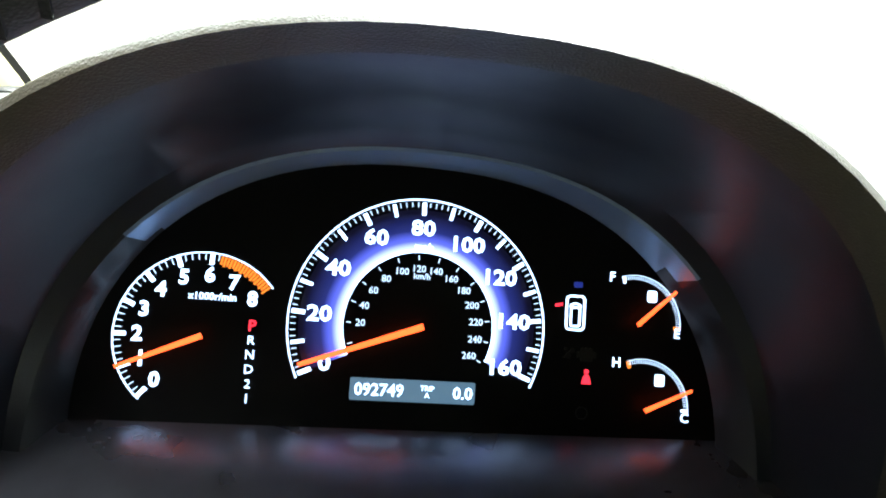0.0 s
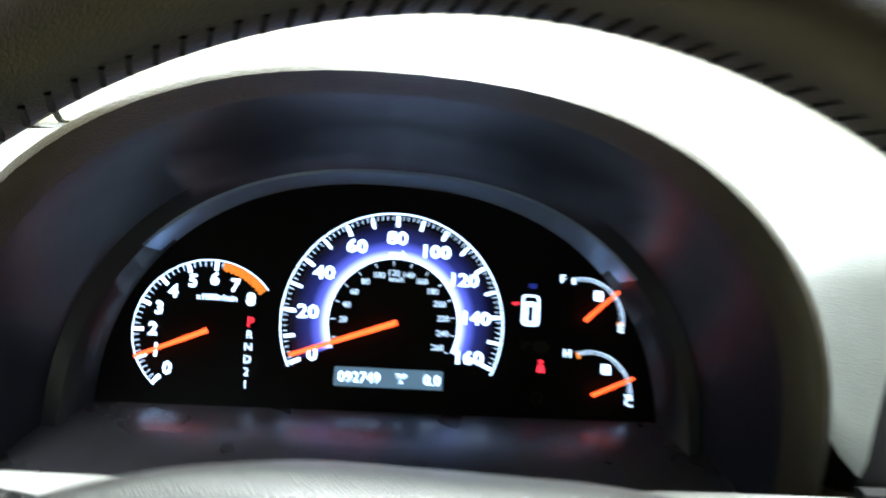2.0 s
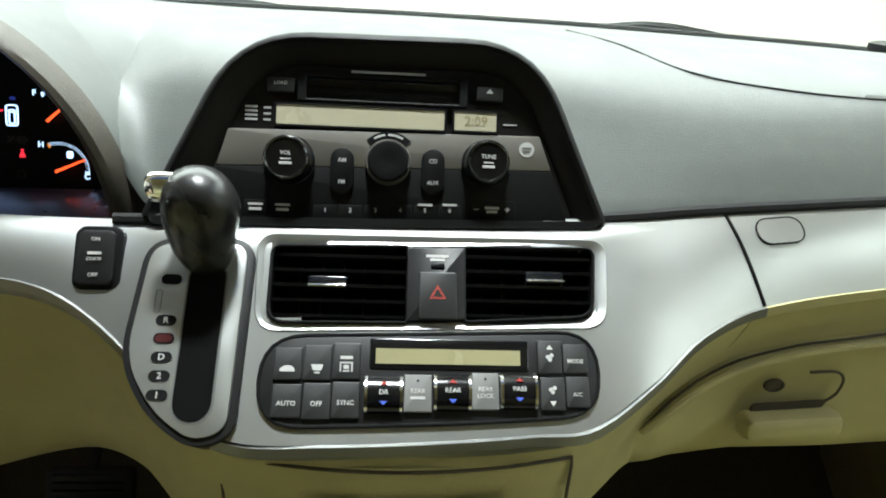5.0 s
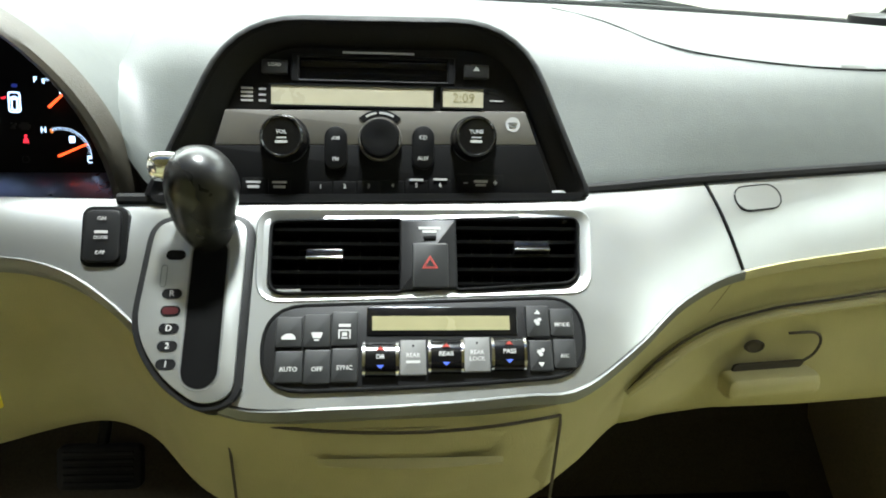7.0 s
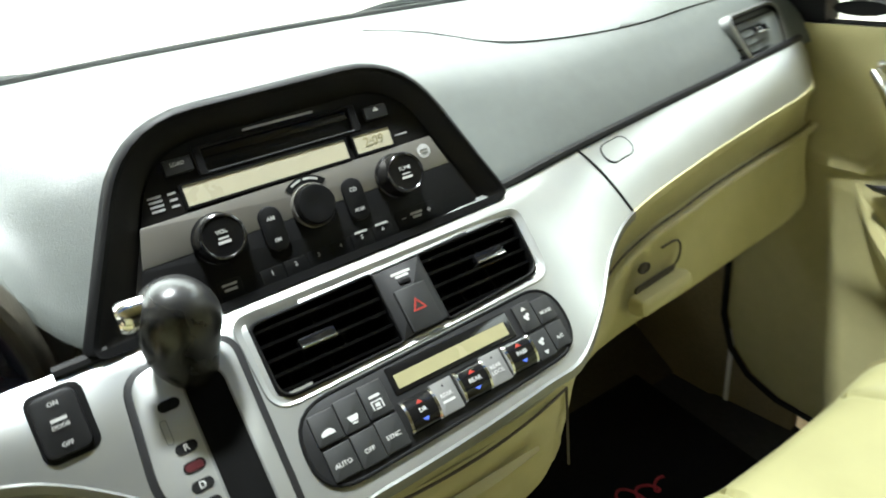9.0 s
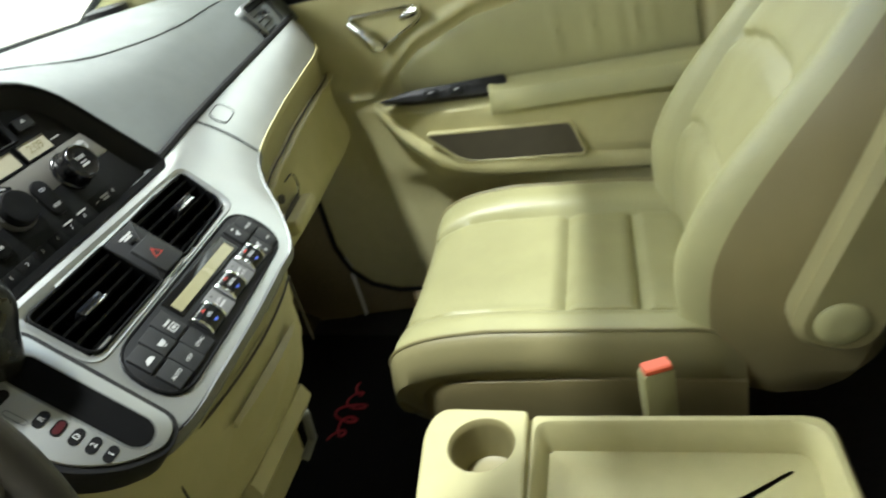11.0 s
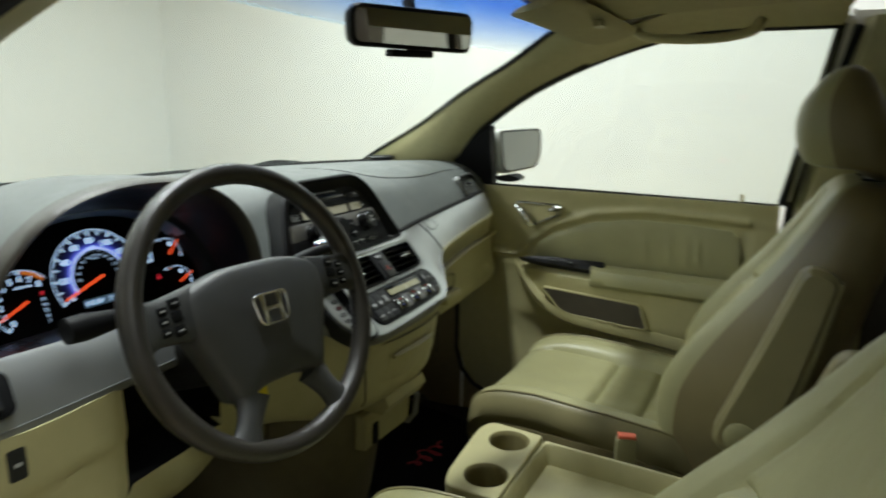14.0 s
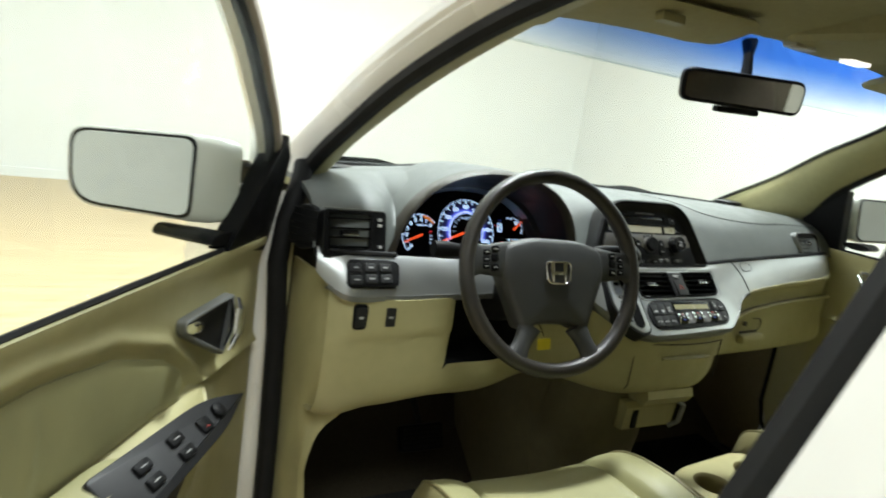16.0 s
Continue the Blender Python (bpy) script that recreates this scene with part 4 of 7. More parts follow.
    for u, v, t1, t2 in ((-0.0362, -0.0052, "AM", "FM"), (0.0392, -0.0035, "CD", "AUX")):
        b = part("rocker_button", plate(RA, rrect(u, v, 0.0195, 0.038, .0095, 6), -.002, 0.0035, 0.0015), BLACK, d, "dark oval rocker button")
        letters(RA, t1, u, v + .0085, 0.0034, LEGEND, b, 0.0037)
        letters(RA, t2, u, v - .0095, 0.0032, LEGEND, b, 0.0037)
    for i in range(6):
        u, v = -0.0492 + 0.0207 * i, -0.0385 + 0.0006 * i
        b = part("preset_button", box(RA, u - .0095, u + .0095, v - .010, v + .0045, 0, 0.0007, 0.0003), BLACK, d)
        letters(RA, str(i + 1), u, v, 0.0036, LEGEND, b, 0.0010)
        if i > 3:
            bar(RA, u, v + .0048, 0.012, 0.0018, 0.0015, b)
    for u, v in ((-0.106, -0.037), (-0.084, -0.037)):
        b = part("preset_button", box(RA, u - .0095, u + .0095, v - .010, v + .0055, 0, 0.0007, 0.0003), BLACK, d)
        bar(RA, u, v + .002, 0.012, 0.0018, 0.0015, b)
        bar(RA, u, v - .002, 0.010, 0.0022, 0.0015, b)
    b = part("seek_button", box(RA, 0.070, 0.110, -0.041, -0.026, 0, 0.0007, 0.0003), BLACK, d)
    bar(RA, 0.0768, -0.0335, 0.004, 0.0009, 0.0015, b)
    bar(RA, 0.1030, -0.0330, 0.004, 0.0009, 0.0015, b)
    bar(RA, 0.1030, -0.0330, 0.0009, 0.004, 0.0015, b)
    bar(RA, 0.0900, -0.0320, 0.012, 0.0022, 0.0015, b)
    bar(RA, 0.0900, -0.0352, 0.009, 0.0022, 0.0015, b)
    return d


FASCIA = material("satin_black_fascia", (0.0060, 0.0055, 0.0050), 0.42, vary=0.1, scale=60, spec=0.2)
STRIP = material("grey_metallic_strip", (0.21, 0.20, 0.18), 0.42, 0.6, vary=0.05, scale=40)
radio()


def panel_vent(fr, poly, slats, parent, tab_u, tab_v, slat_mat=None):
    us, vs = [q[0] for q in poly], [q[1] for q in poly]
    u0, u1, v0, v1 = min(us), max(us), min(vs), max(vs)
    part("vent_frame", frame_ring(fr, inset(poly, -.0025), poly, -0.035, 0.003, 0.001), BLACK, parent)
    part("vent_back", plate(fr, inset(poly, -.001), -0.040, -0.035), VOID, parent)
    for i in range(slats):
        v = lerp(v0, v1, (i + 0.5) / slats)
        lp = [[fr.p(u, v + dv, w) for dv, w in ((-.0022, -.002), (.0000, -.0008), (.0030, -.022), (.0005, -.024))] for u in (u0 + .0005, u1 - .0005)]
        part("slat", loft(lp), slat_mat or BLACK, parent)
    for i in range(1, 6):
        u = lerp(u0, u1, i / 6)
        part("vane", box(fr, u - .001, u + .001, v0, v1, -.034, -.026), BLACK, parent)
    tb = part("thumb_tab", plate(fr, rrect(tab_u, tab_v, 0.030, 0.0095, .002), -0.012, 0.002, 0.0008), BLACK_GLOSS, parent)
    part("tab_edge", plate(fr, rrect(tab_u, tab_v - .0035, 0.030, 0.0024, .001), -0.006, 0.0045, 0.0006), CHROME, tb, "bright tab edge")


def climate():
    d = thing("climate_panel", CC.p(0, -0.1), "dark climate control panel with buttons in the silver trim", "controls")
    poly = rounded([(-0.130, -0.036, .045), (0.000, -0.032, .2), (0.122, -0.028, .035), (0.122, -0.090, .035), (0.0, -0.098, .2), (-0.130, -0.101, .045)], 0.03, 6)
    part("fascia", plate(CC, poly, -0.012, 0.0025, 0.001), CHARCOAL, d)
    part("bezel", frame_ring(CC, inset(poly, -.0022), inset(poly, .0006), -0.012, 0.0032, 0.0008), BLACK, d)
    part("display_bezel", box(CC, -0.051, 0.069, -0.0590, -0.0355, 0, 0.0035, 0.001), BLACK_GLOSS, d)
    part("display", plate(CC, rrect(0.008, -0.0490, 0.109, 0.0115), 0, 0.0039), LCD_DIM, d, "olive unlit display", smooth=False)

    def key(u, v, w, h, word="", size=0.0034, sym=None):
        b = part("button", plate(CC, rrect(u, v, w, h, .0015), 0, 0.0052, 0.0009), BUTTON, d)
        if word:
            letters(CC, word, u, v - .002, size, LEGEND, b, 0.0054)
        if sym:
            bm = bmesh.new()
            for q in sym:
                plate(CC, [(u + a, v + c) for a, c in q], 0.005, 0.0056, 0, bm)
            part("symbol", bm, LEGEND, b, smooth=False)
        return b
    car = [rounded([(-.0055, -.006), (.0055, -.006), (.005, -.0035), (.0025, -.0015), (-.002, -.0015), (-.0055, -.004)], .001)]
    wind = [rounded([(-.003, -.006), (.003, -.006), (.0045, -.0015), (-.0045, -.0015)], .001), rrect(0, -.0075, .004, .0012)]
    rear = [rrect(-.0042, -.0045, .0011, .007), rrect(.0042, -.0045, .0011, .007), rrect(0, -.0013, .009, .0011), rrect(0, -.0075, .005, .0011), rrect(0, -.0045, .004, .003), rrect(0, .0025, .009, .0022)]
    key(-0.1105, -0.0560, 0.0205, 0.024, sym=car)
    key(-0.0890, -0.0550, 0.0205, 0.026, sym=wind)
    key(-0.0678, -0.0535, 0.0205, 0.027, sym=rear)
    key(-0.1095, -0.0830, 0.0215, 0.024, "AUTO")
    key(-0.0880, -0.0830, 0.0205, 0.026, "OFF")
    key(-0.0672, -0.0820, 0.0205, 0.026, "SYNC")
    fan = [circle(-.0015, .000, .0016, 10), circle(.0015, .0012, .0016, 10), circle(0, -.002, .0016, 10)]
    key(0.0850, -0.0480, 0.0190, 0.0255, sym=fan + [[(-.0025, .0058), (.0025, .0058), (0, .0092)]])
    key(0.1045, -0.0490, 0.0190, 0.0225, "MODE", 0.0030)
    key(0.0860, -0.0755, 0.0190, 0.0245, sym=[[(a, b + .003) for a, b in q] for q in fan] + [[(-.0025, -.0055), (0, -.0092), (.0025, -.0055)]])
    key(0.1050, -0.0740, 0.0180, 0.0230, "A/C", 0.0030)
    for u, v, w in ((-0.0147, -0.0765, ("REAR", "")), (0.0353, -0.0745, ("REAR", "LOCK"))):
        b = part("button", plate(CC, rrect(u, v, 0.0205, 0.027, .001), 0, 0.0062, 0.0009), GREY_KEY, d, "lighter grey button")
        letters(CC, w[0], u, v + .0015, 0.0032, LEGEND, b, 0.0064)
        if w[1]:
            letters(CC, w[1], u, v - .0035, 0.0032, LEGEND, b, 0.0064)
        else:
            bar(CC, u, v - .0035, 0.011, 0.002, 0.0062, b)
        part("pilot_lamp", plate(CC, circle(u, v + .009, .0009, 8), 0.006, 0.0065), BLACK, b, smooth=False)
    for u, v, w in ((-0.0397, -0.0775, "DR"), (0.0107, -0.0755, "REAR"), (0.0599, -0.0738, "PASS")):
        n = 10
        lp = [[CC.p(q, v + 0.0135 * math.cos(t), 0.003 + 0.0090 * math.sin(t)) for t in [math.pi * k / n for k in range(n + 1)]] for q in (u - .0135, u + .0135)]
        rk = part("rocker", loft(lp), BLACK_GLOSS, d, "barrel-shaped temperature rocker with bright ends")
        for s in (-1, 1):
            lp = [[CC.p(q, v + 0.0138 * math.cos(t), 0.003 + 0.0096 * math.sin(t)) for t in [math.pi * k / n for k in range(n + 1)]] for q in (u + s * .0117, u + s * .0138)]
            part("rocker_end", loft(lp), CHROME, rk, "chrome rocker end")
        letters(CC, w, u, v + .0005, 0.0034, LEGEND, rk, 0.0124)
        part("warm_mark", plate(CC.moved(u, v + .0072, 0.0), [(-.003, -.0012), (.003, -.0012), (0, .0015)], .0098, .0118), LEGEND_RED, rk, smooth=False)
        part("cool_mark", plate(CC.moved(u, v - .0072, 0.0), [(-.003, .0015), (0, -.0012), (.003, .0015)], .0098, .0118), LEGEND_BLUE, rk, smooth=False)

    v = thing("centre_vent", CC.p(0, 0), "twin black air vents with hazard button between", "vent")
    pl = rounded([(-0.129, 0.0360, .006), (-0.025, 0.0385, .002), (-0.025, -0.0215, .002), (-0.128, -0.0230, .012)], .005, 4)
    pr = rounded([(0.022, 0.0392, .002), (0.1255, 0.0410, .006), (0.1210, -0.0135, .012), (0.022, -0.0200, .002)], .005, 4)
    panel_vent(CC, pl, 5, v, -0.0860, 0.0085)
    panel_vent(CC, pr, 5, v, 0.0850, 0.0165)
    hb = part("hazard_block", plate(CC, rounded([(-0.0245, -0.0215), (0.0215, -0.0195), (0.0218, 0.0395), (-0.0245, 0.0385)], .001), -0.01, 0.0030, 0.001), CHARCOAL, v)
    hz = part("hazard_button", box(CC, -0.0150, 0.0145, -0.0205, 0.0175, 0, 0.0065, 0.0012), BUTTON, hb, "dark hazard button")
    tri = [(-.0065, -.0045), (.0065, -.0045), (0, .0065)]
    part("triangle", frame_ring(CC.moved(-.0005, .0, 0), tri, inset(tri, .0014), .006, .0069), LEGEND_RED, hz, smooth=False)
    part("triangle_core", frame_ring(CC.moved(-.0005, .0, 0), inset(tri, .0022), inset(tri, .0028), .006, .0069), LEGEND_RED, hz, smooth=False)
    bar(CC, -0.0005, 0.0315, 0.018, 0.0022, 0.0032, hb)
    bar(CC, -0.0005, 0.0285, 0.012, 0.0022, 0.0032, hb)
    part("indicator", box(CC, -0.006, 0.005, 0.0215, 0.0255, 0, 0.0045, 0.0006), BLACK, hb)
    # silver frame round the vents
    o = rounded([(-0.143, 0.0480, .016), (0.139, 0.0510, .016), (0.134, -0.0240, .02), (-0.139, -0.0320, .02)], .016, 6)
    i = rounded([(-0.1315, 0.0390, .008), (0.1280, 0.0435, .008), (0.1235, -0.0160, .014), (-0.1310, -0.0255, .014)], .01, 6)
    part("silver_frame", frame_ring(CC, o, i, -0.012, 0.0012, 0.0010, wi=-0.0012), SILVER, v, "silver raised vent frame")

    g = thing("gear_selector", CC.p(-0.19, 0), "silver gated gear selector with black leather knob", "gear lever")
    GP = Frame(CC.p(0, 0, 0.004), (1, -0.0, 0), (0, 1, 1))
    poly = rounded([(-0.219, 0.034, .016), (-0.147, 0.036, .016), (-0.149, -0.105, .020), (-0.172, -0.112, .02), (-0.202, -0.092, .03), (-0.226, -0.055, .04)], 0.02, 6)
    part("gate_rim", plate(GP, inset(poly, -.0055), -0.03, 0.0015, 0.001), CHARCOAL, g, "dark rim round the gate")
    gp = part("gate_plate", plate(GP, poly, -0.02, 0.004, 0.001), SILVER, g, "satin silver gate plate")
    part("slot_rim", plate(GP, rrect(-0.1745, -0.0395, 0.0300, 0.1230, 0.015, 6), 0.003, 0.0045), SILVER_DARK, g)
    part("slot", plate(GP, rrect(-0.1745, -0.0395, 0.0270, 0.1195, 0.0135, 6), 0.003, 0.0050), VOID, g)
    for i, c in enumerate(("", "R", "N", "D", "2", "1")):
        vv = (0.0052, -0.0264, -0.0399, -0.0537, -0.0672, -0.0809)[i]
        uu = -0.2010 + 0.0003 * i
        wn = part("gear_window", plate(GP, rrect(uu, vv, 0.0150, 0.0080, .004), 0.003, 0.0046), BLACK, gp)
        if c and c != "N":
            letters(GP, c, uu, vv, 0.0046, LEGEND, wn, 0.0048)
        elif c:
            part("window_lens", plate(GP, rrect(uu, vv, 0.0120, 0.0055, .0027), 0.003, 0.0049), MAROON, wn, smooth=False)
    o = rrect(-0.2085, -0.012, 0.0048, 0.018, .002)
    part("release_cover", frame_ring(GP, o, inset(o, .0005), .0035, .0044), SILVER_DARK, gp, smooth=False)
    base, top = Vector((0.307, 0.400, 1.070)), Vector((0.309, 0.381, 1.149))
    part("lever", tube([base - Vector((0, -.02, .03)), base, lerp(base, top, .5)], [0.013, 0.0145, 0.018], 16, squash=1.0), BLACK, g, "black lever boot")
    # knob: a leaning egg, fuller above
    ax = (top - base).normalized()
    sx = Vector((1, 0, 0))
    sy = ax.cross(sx).normalized()
    lp = []
    for h, xl, xr, b in dense(((-.066, -.016, .024, .0200), (-.054, -.020, .025, .0215), (-.044, -.028, .026, .0235), (-.032, -.0350, .029, .0250), (-.018, -.0385, .033, .0255), (.000, -.0400, .0385, .029), (.014, -.0385, .037, .029), (.026, -.0345, .030, .0265), (.034, -.027, .021, .021), (.039, -.016, .009, .012), (.0405, -.006, .000, .004)), 3):
        c = top + ax * (h * .9 - .008) + sx * (xl + xr) / 2 * .72
        a = (xr - xl) / 2 * .72
        lp.append([c + sx * (a * math.copysign(abs(math.cos(t)) ** .85, math.cos(t))) + sy * (b * .82 * math.sin(t)) for t in [2 * math.pi * j / 32 for j in range(32)]])
    kn = part("knob", loft(lp), KNOB, g, "glossy black leather knob")
    bt = Vector((0.2865, 0.380, 1.162))
    part("release_button", loft([[bt + Vector((dx, 0.0105 * r * math.cos(t), 0.0115 * r * math.sin(t))) for t in [2 * math.pi * j / 20 for j in range(20)]] for dx, r in ((.012, .95), (-.004, 1), (-.010, .97), (-.013, .75), (-.0135, .3))]), CHROME, kn, "ribbed chrome release button")
    # sliding door switch on the silver trim
    VS = Frame((0.221, 0.4005, 1.094), (1, 0.02, 0), (0.12, 0.55, 0.8))
    s = thing("door_switch", VS.p(0, 0), "black rocker switch set in the silver trim", "switch")
    part("surround", plate(VS, rrect(0, 0, 0.036, 0.050, .008, 5), -0.01, 0.002, 0.001), BLACK, s)
    rk = part("rocker", plate(VS, rrect(-0.001, 0, 0.029, 0.043, .006, 5), -0.006, 0.005, 0.002), CHARCOAL, s)
    letters(VS, "ON", -.001, 0.014, 0.0030, LEGEND, rk, 0.0062)
    bar(VS, -.001, 0.003, 0.010, 0.0022, 0.0062, rk)
    letters(VS, "DOOR", -.001, -0.0015, 0.0026, LEGEND, rk, 0.0062)
    letters(VS, "OFF", -.001, -0.014, 0.0030, LEGEND, rk, 0.0062)


GREY_KEY = material("mid_grey_button", (0.13, 0.13, 0.125), 0.5, vary=0.06, scale=80)
MAROON = material("dark_maroon_lens", (0.05, 0.008, 0.010), 0.3, vary=0.05)
KNOB = material("polished_black_leather", (0.014, 0.014, 0.014), 0.26, vary=0.05, scale=40, bump=0.04, bump_scale=500)
climate()


# ---- seats ----
def groove(v, at, width):
    return math.exp(-((v - at) / width) ** 2)


def seat(name, x, y, yb, label, inner, low=0.0, head=0.0, cush=(0, 0, 0)):
    """yb: how far the backrest stands back; inner: +1 where the armrest is on the right."""
    d = thing(name, (x, y, 0.42), label, "car seat")
    rng = random.Random(7)
    puck = [(rng.uniform(-.6, .6), rng.uniform(-.15, .27), rng.uniform(.02, .06), rng.uniform(-.0025, .0025)) for k in range(40)]

    def cush_loop(yy, w, top, bot):
        pts = []
        for i in range(81):
            q = -1 + 2 * i / 80
            edge = max(0.0, (abs(q) - 0.87) / 0.13)
            z = top + cush[2] + 0.026 * (lambda k: k * k * (3 - 2 * k))(min(1, max(0, (abs(q) - .50) / .28))) * (1 - .55 * min(1, max(0, (yy - .14) / .13))) - 0.006 * math.exp(-(q / .5) ** 2) - 0.052 * edge ** 2.6
            if w > .2:
                side = .60 + .05 * max(0, (.2 - yy)) - .5 * max(0, yy - .20)
                k = 1.3 * groove(abs(q), side, .024) * (1 if yy < .285 else 0)
                if abs(q) < side:
                    k = max(k, groove(yy, .034, .009), groove(yy, -.078, .009))
                z -= .012 * k
                z += sum(h * math.exp(-((q - a) / (r * 4)) ** 2 - ((yy - b) / r) ** 2) for a, b, r, h in puck)
            pts.append((x + cush[0] + w * q, y + cush[1] + yy, z))
        for i in range(1, 12):
            q = 1 - 2 * i / 12
            pts.append((x + cush[0] + w * 0.95 * q, y + cush[1] + yy, bot))
        return pts
    keys = ((0.270, .19, .635, .612), (0.290, .215, .662, .60), (0.297, .226, .694, .59), (0.288, .233, .722, .582), (0.262, .238, .742, .576), (0.21, .241, .752, .572), (0.12, .242, .750, .57), (0.05, .242, .746, .57), (-0.02, .242, .742, .57), (-0.09, .241, .736, .57), (-0.15, .236, .727, .57), (-0.20, .225, .70, .575))
    cu = part("cushion", loft([cush_loop(*k) for k in dense(keys, 9)]), LEATHER, d, "cream leather cushion with stitched panels and tan edges")
    by_column(cu, ARMREST, 92, lambda k: k < 4 or k > 75)
    for s in (-1, 1):
        rows = dense(((.262, .655, .62, .21), (.25, .69, .58, .225), (.20, .705, .52, .243), (.08, .705, .50, .245), (-.06, .70, .50, .245), (-.20, .68, .50, .235)), 4)
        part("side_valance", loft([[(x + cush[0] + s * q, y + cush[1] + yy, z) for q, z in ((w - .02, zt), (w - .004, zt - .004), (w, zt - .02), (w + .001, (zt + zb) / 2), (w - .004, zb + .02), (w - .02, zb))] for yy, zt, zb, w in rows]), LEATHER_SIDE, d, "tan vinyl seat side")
        p = [cush_loop(*k)[4 if s < 0 else 76] for k in dense(keys, 9)[18:-6]]
        part("piping", tube([(a, b, c + .0012) for a, b, c in p], .0028, 6), ARMREST, d, "tan welt along the cushion edge")
    yo = y + yb

    def back_loop(z, yf, ybk, w, dish):
        pts = []
        for i in range(89):
            q = -1 + 2 * i / 88
            edge = max(0.0, (abs(q) - 0.78) / 0.22)
            bol = dish * math.exp(-((abs(q) - 0.76) / 0.16) ** 2)
            side = .60 - .25 * max(0, z - 1.05)
            k = groove(abs(q), side, .02) * (1 if .72 < z < 1.24 else 0)
            if abs(q) < side:
                k = max(k, groove(z, 1.035 - .05 * q * q, .009), groove(z, .90 - .02 * q * q, .009))
            pts.append((x + w * q, yo + yf + bol - dish * .9 - (abs(yf - ybk) * 0.36) * edge ** 2.2 - .016 * k, z))
        for i in range(17):
            q = 1 - 2 * i / 16
            e = max(0.0, (abs(q) - .7) / .3)
            pts.append((x + w * .985 * q, yo + ybk + .05 * e ** 2, z))
        return pts
    keys = ((.64, -.17, -.34, .215, .01), (.68, -.145, -.375, .228, .02), (.76, -.125, -.395, .238, .035), (.84, -.124, -.412, .242, .045), (.90, -.144, -.425, .242, .046), (.96, -.179, -.440, .240, .044), (1.02, -.224, -.454, .238, .034), (1.08, -.271, -.467, .232, .028), (1.14, -.313, -.480, .225, .022), (1.19, -.345, -.491, .216, .015), (1.225, -.366, -.499, .205, .010), (1.252, -.384, -.503, .185, .005), (1.268, -.404, -.496, .155, .0), (1.275, -.424, -.480, .11, .0))
    bk = part("backrest", loft([back_loop(lerp(k[0], k[0] - low, max(0, (k[0] - .8) / .45)), *k[1:]) for k in dense(keys, 9)]), LEATHER, d, "cream leather backrest with bolsters and tan sides")
    # Side tan holds some shade; the lit driver seat takes the lighter tan.
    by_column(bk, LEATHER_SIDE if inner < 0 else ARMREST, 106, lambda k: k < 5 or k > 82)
    keys = ((1.296, -.350, -.430, .07), (1.297, -.325, -.458, .105), (1.306, -.306, -.478, .127), (1.335, -.292, -.478, .138), (1.375, -.286, -.462, .140), (1.415, -.293, -.440, .136), (1.450, -.314, -.420, .124), (1.474, -.338, -.406, .102), (1.484, -.356, -.396, .07))
    lp = []
    for z, yf, ybk, w in dense(keys, 5):
        cy, hy = yo - .022 + head + (yf + ybk) / 2, (yf - ybk) / 2
        lp.append([(x + w * math.copysign(abs(math.cos(t)) ** .7, math.cos(t)), cy + hy * math.copysign(abs(math.sin(t)) ** .8, math.sin(t)), z - low - 0.028 * max(0, -math.sin(t)) * float(np.interp(z, (1.33, 1.42), (1, .4)))) for t in [2 * math.pi * k / 64 for k in range(64)]])
    hr = part("headrest", loft(lp), LEATHER, d, "cream leather headrest with tan sides")
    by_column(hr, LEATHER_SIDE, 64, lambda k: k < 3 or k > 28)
    yo += head - .02
    for s in (-1, 1):
        part("headrest_post", tube([(x + s * .065, yo - .425, 1.25 - low), (x + s * .065, yo - .42, 1.32 - low)], .0055, 12), CHROME, d, "chrome headrest post")
        part("post_collar", loft([[(x + s * .065 + r * math.cos(t), yo - .425 + r * math.sin(t), z - low) for t in [2 * math.pi * k / 16 for k in range(16)]] for r, z in ((.017, 1.262), (.017, 1.276), (.012, 1.279), (.006, 1.279))]), BLACK, d, "black post collar")
    # folded armrest on the inner side
    yo -= head - .02
    xa = x + inner * .262
    c = [(yo - .285, .815), (yo - .375, 1.125)]
    dy, dz = c[1][0] - c[0][0], c[1][1] - c[0][1]
    L = math.hypot(dy, dz)
    FA = Frame((xa, c[0][0], c[0][1]), (0, dz / L, -dy / L), (0, dy / L, dz / L))
    o = rounded([(-.052, -.045, .05), (.052, -.045, .05), (.036, L * .6, .1), (.030, L + .015, .03), (-.034, L + .015, .03), (-.046, L * .6, .1)], .03, 6)
    lp = [[FA.p(u, v, w) for u, v in q] for q, w in ((inset(o, .010), -.028), (o, -.018), (o, .012), (inset(o, .005), .022), (inset(o, .014), .028))]
    am = part("armrest", loft(lp), ARMREST, d, "tan vinyl armrest folded upright")
    part("armrest_pad", loft([[FA.p(u, v, w) for u, v in q] for q, w in ((rounded([(-.036, .01), (-.053, .03), (-.049, L * .6), (-.036, L + .008), (-.022, L), (-.03, L * .6)], .01), -.02), (rounded([(-.036, .01), (-.056, .03), (-.052, L * .6), (-.038, L + .010), (-.022, L), (-.03, L * .6)], .01), .0), (rounded([(-.036, .01), (-.053, .03), (-.049, L * .6), (-.036, L + .008), (-.022, L), (-.03, L * .6)], .01), .02))]), LEATHER, am, "cream leather armrest top")
    for w in (.030, -.030):
        part("pivot_cap", loft([[FA.p(.002 + r * math.cos(t), .0 + r * math.sin(t), q * math.copysign(1, w)) for t in [2 * math.pi * k / 28 for k in range(28)]] for r, q in ((.028, .02), (.028, .031), (.024, .034), (.01, .035))]), LEATHER, am, "round pivot cap")
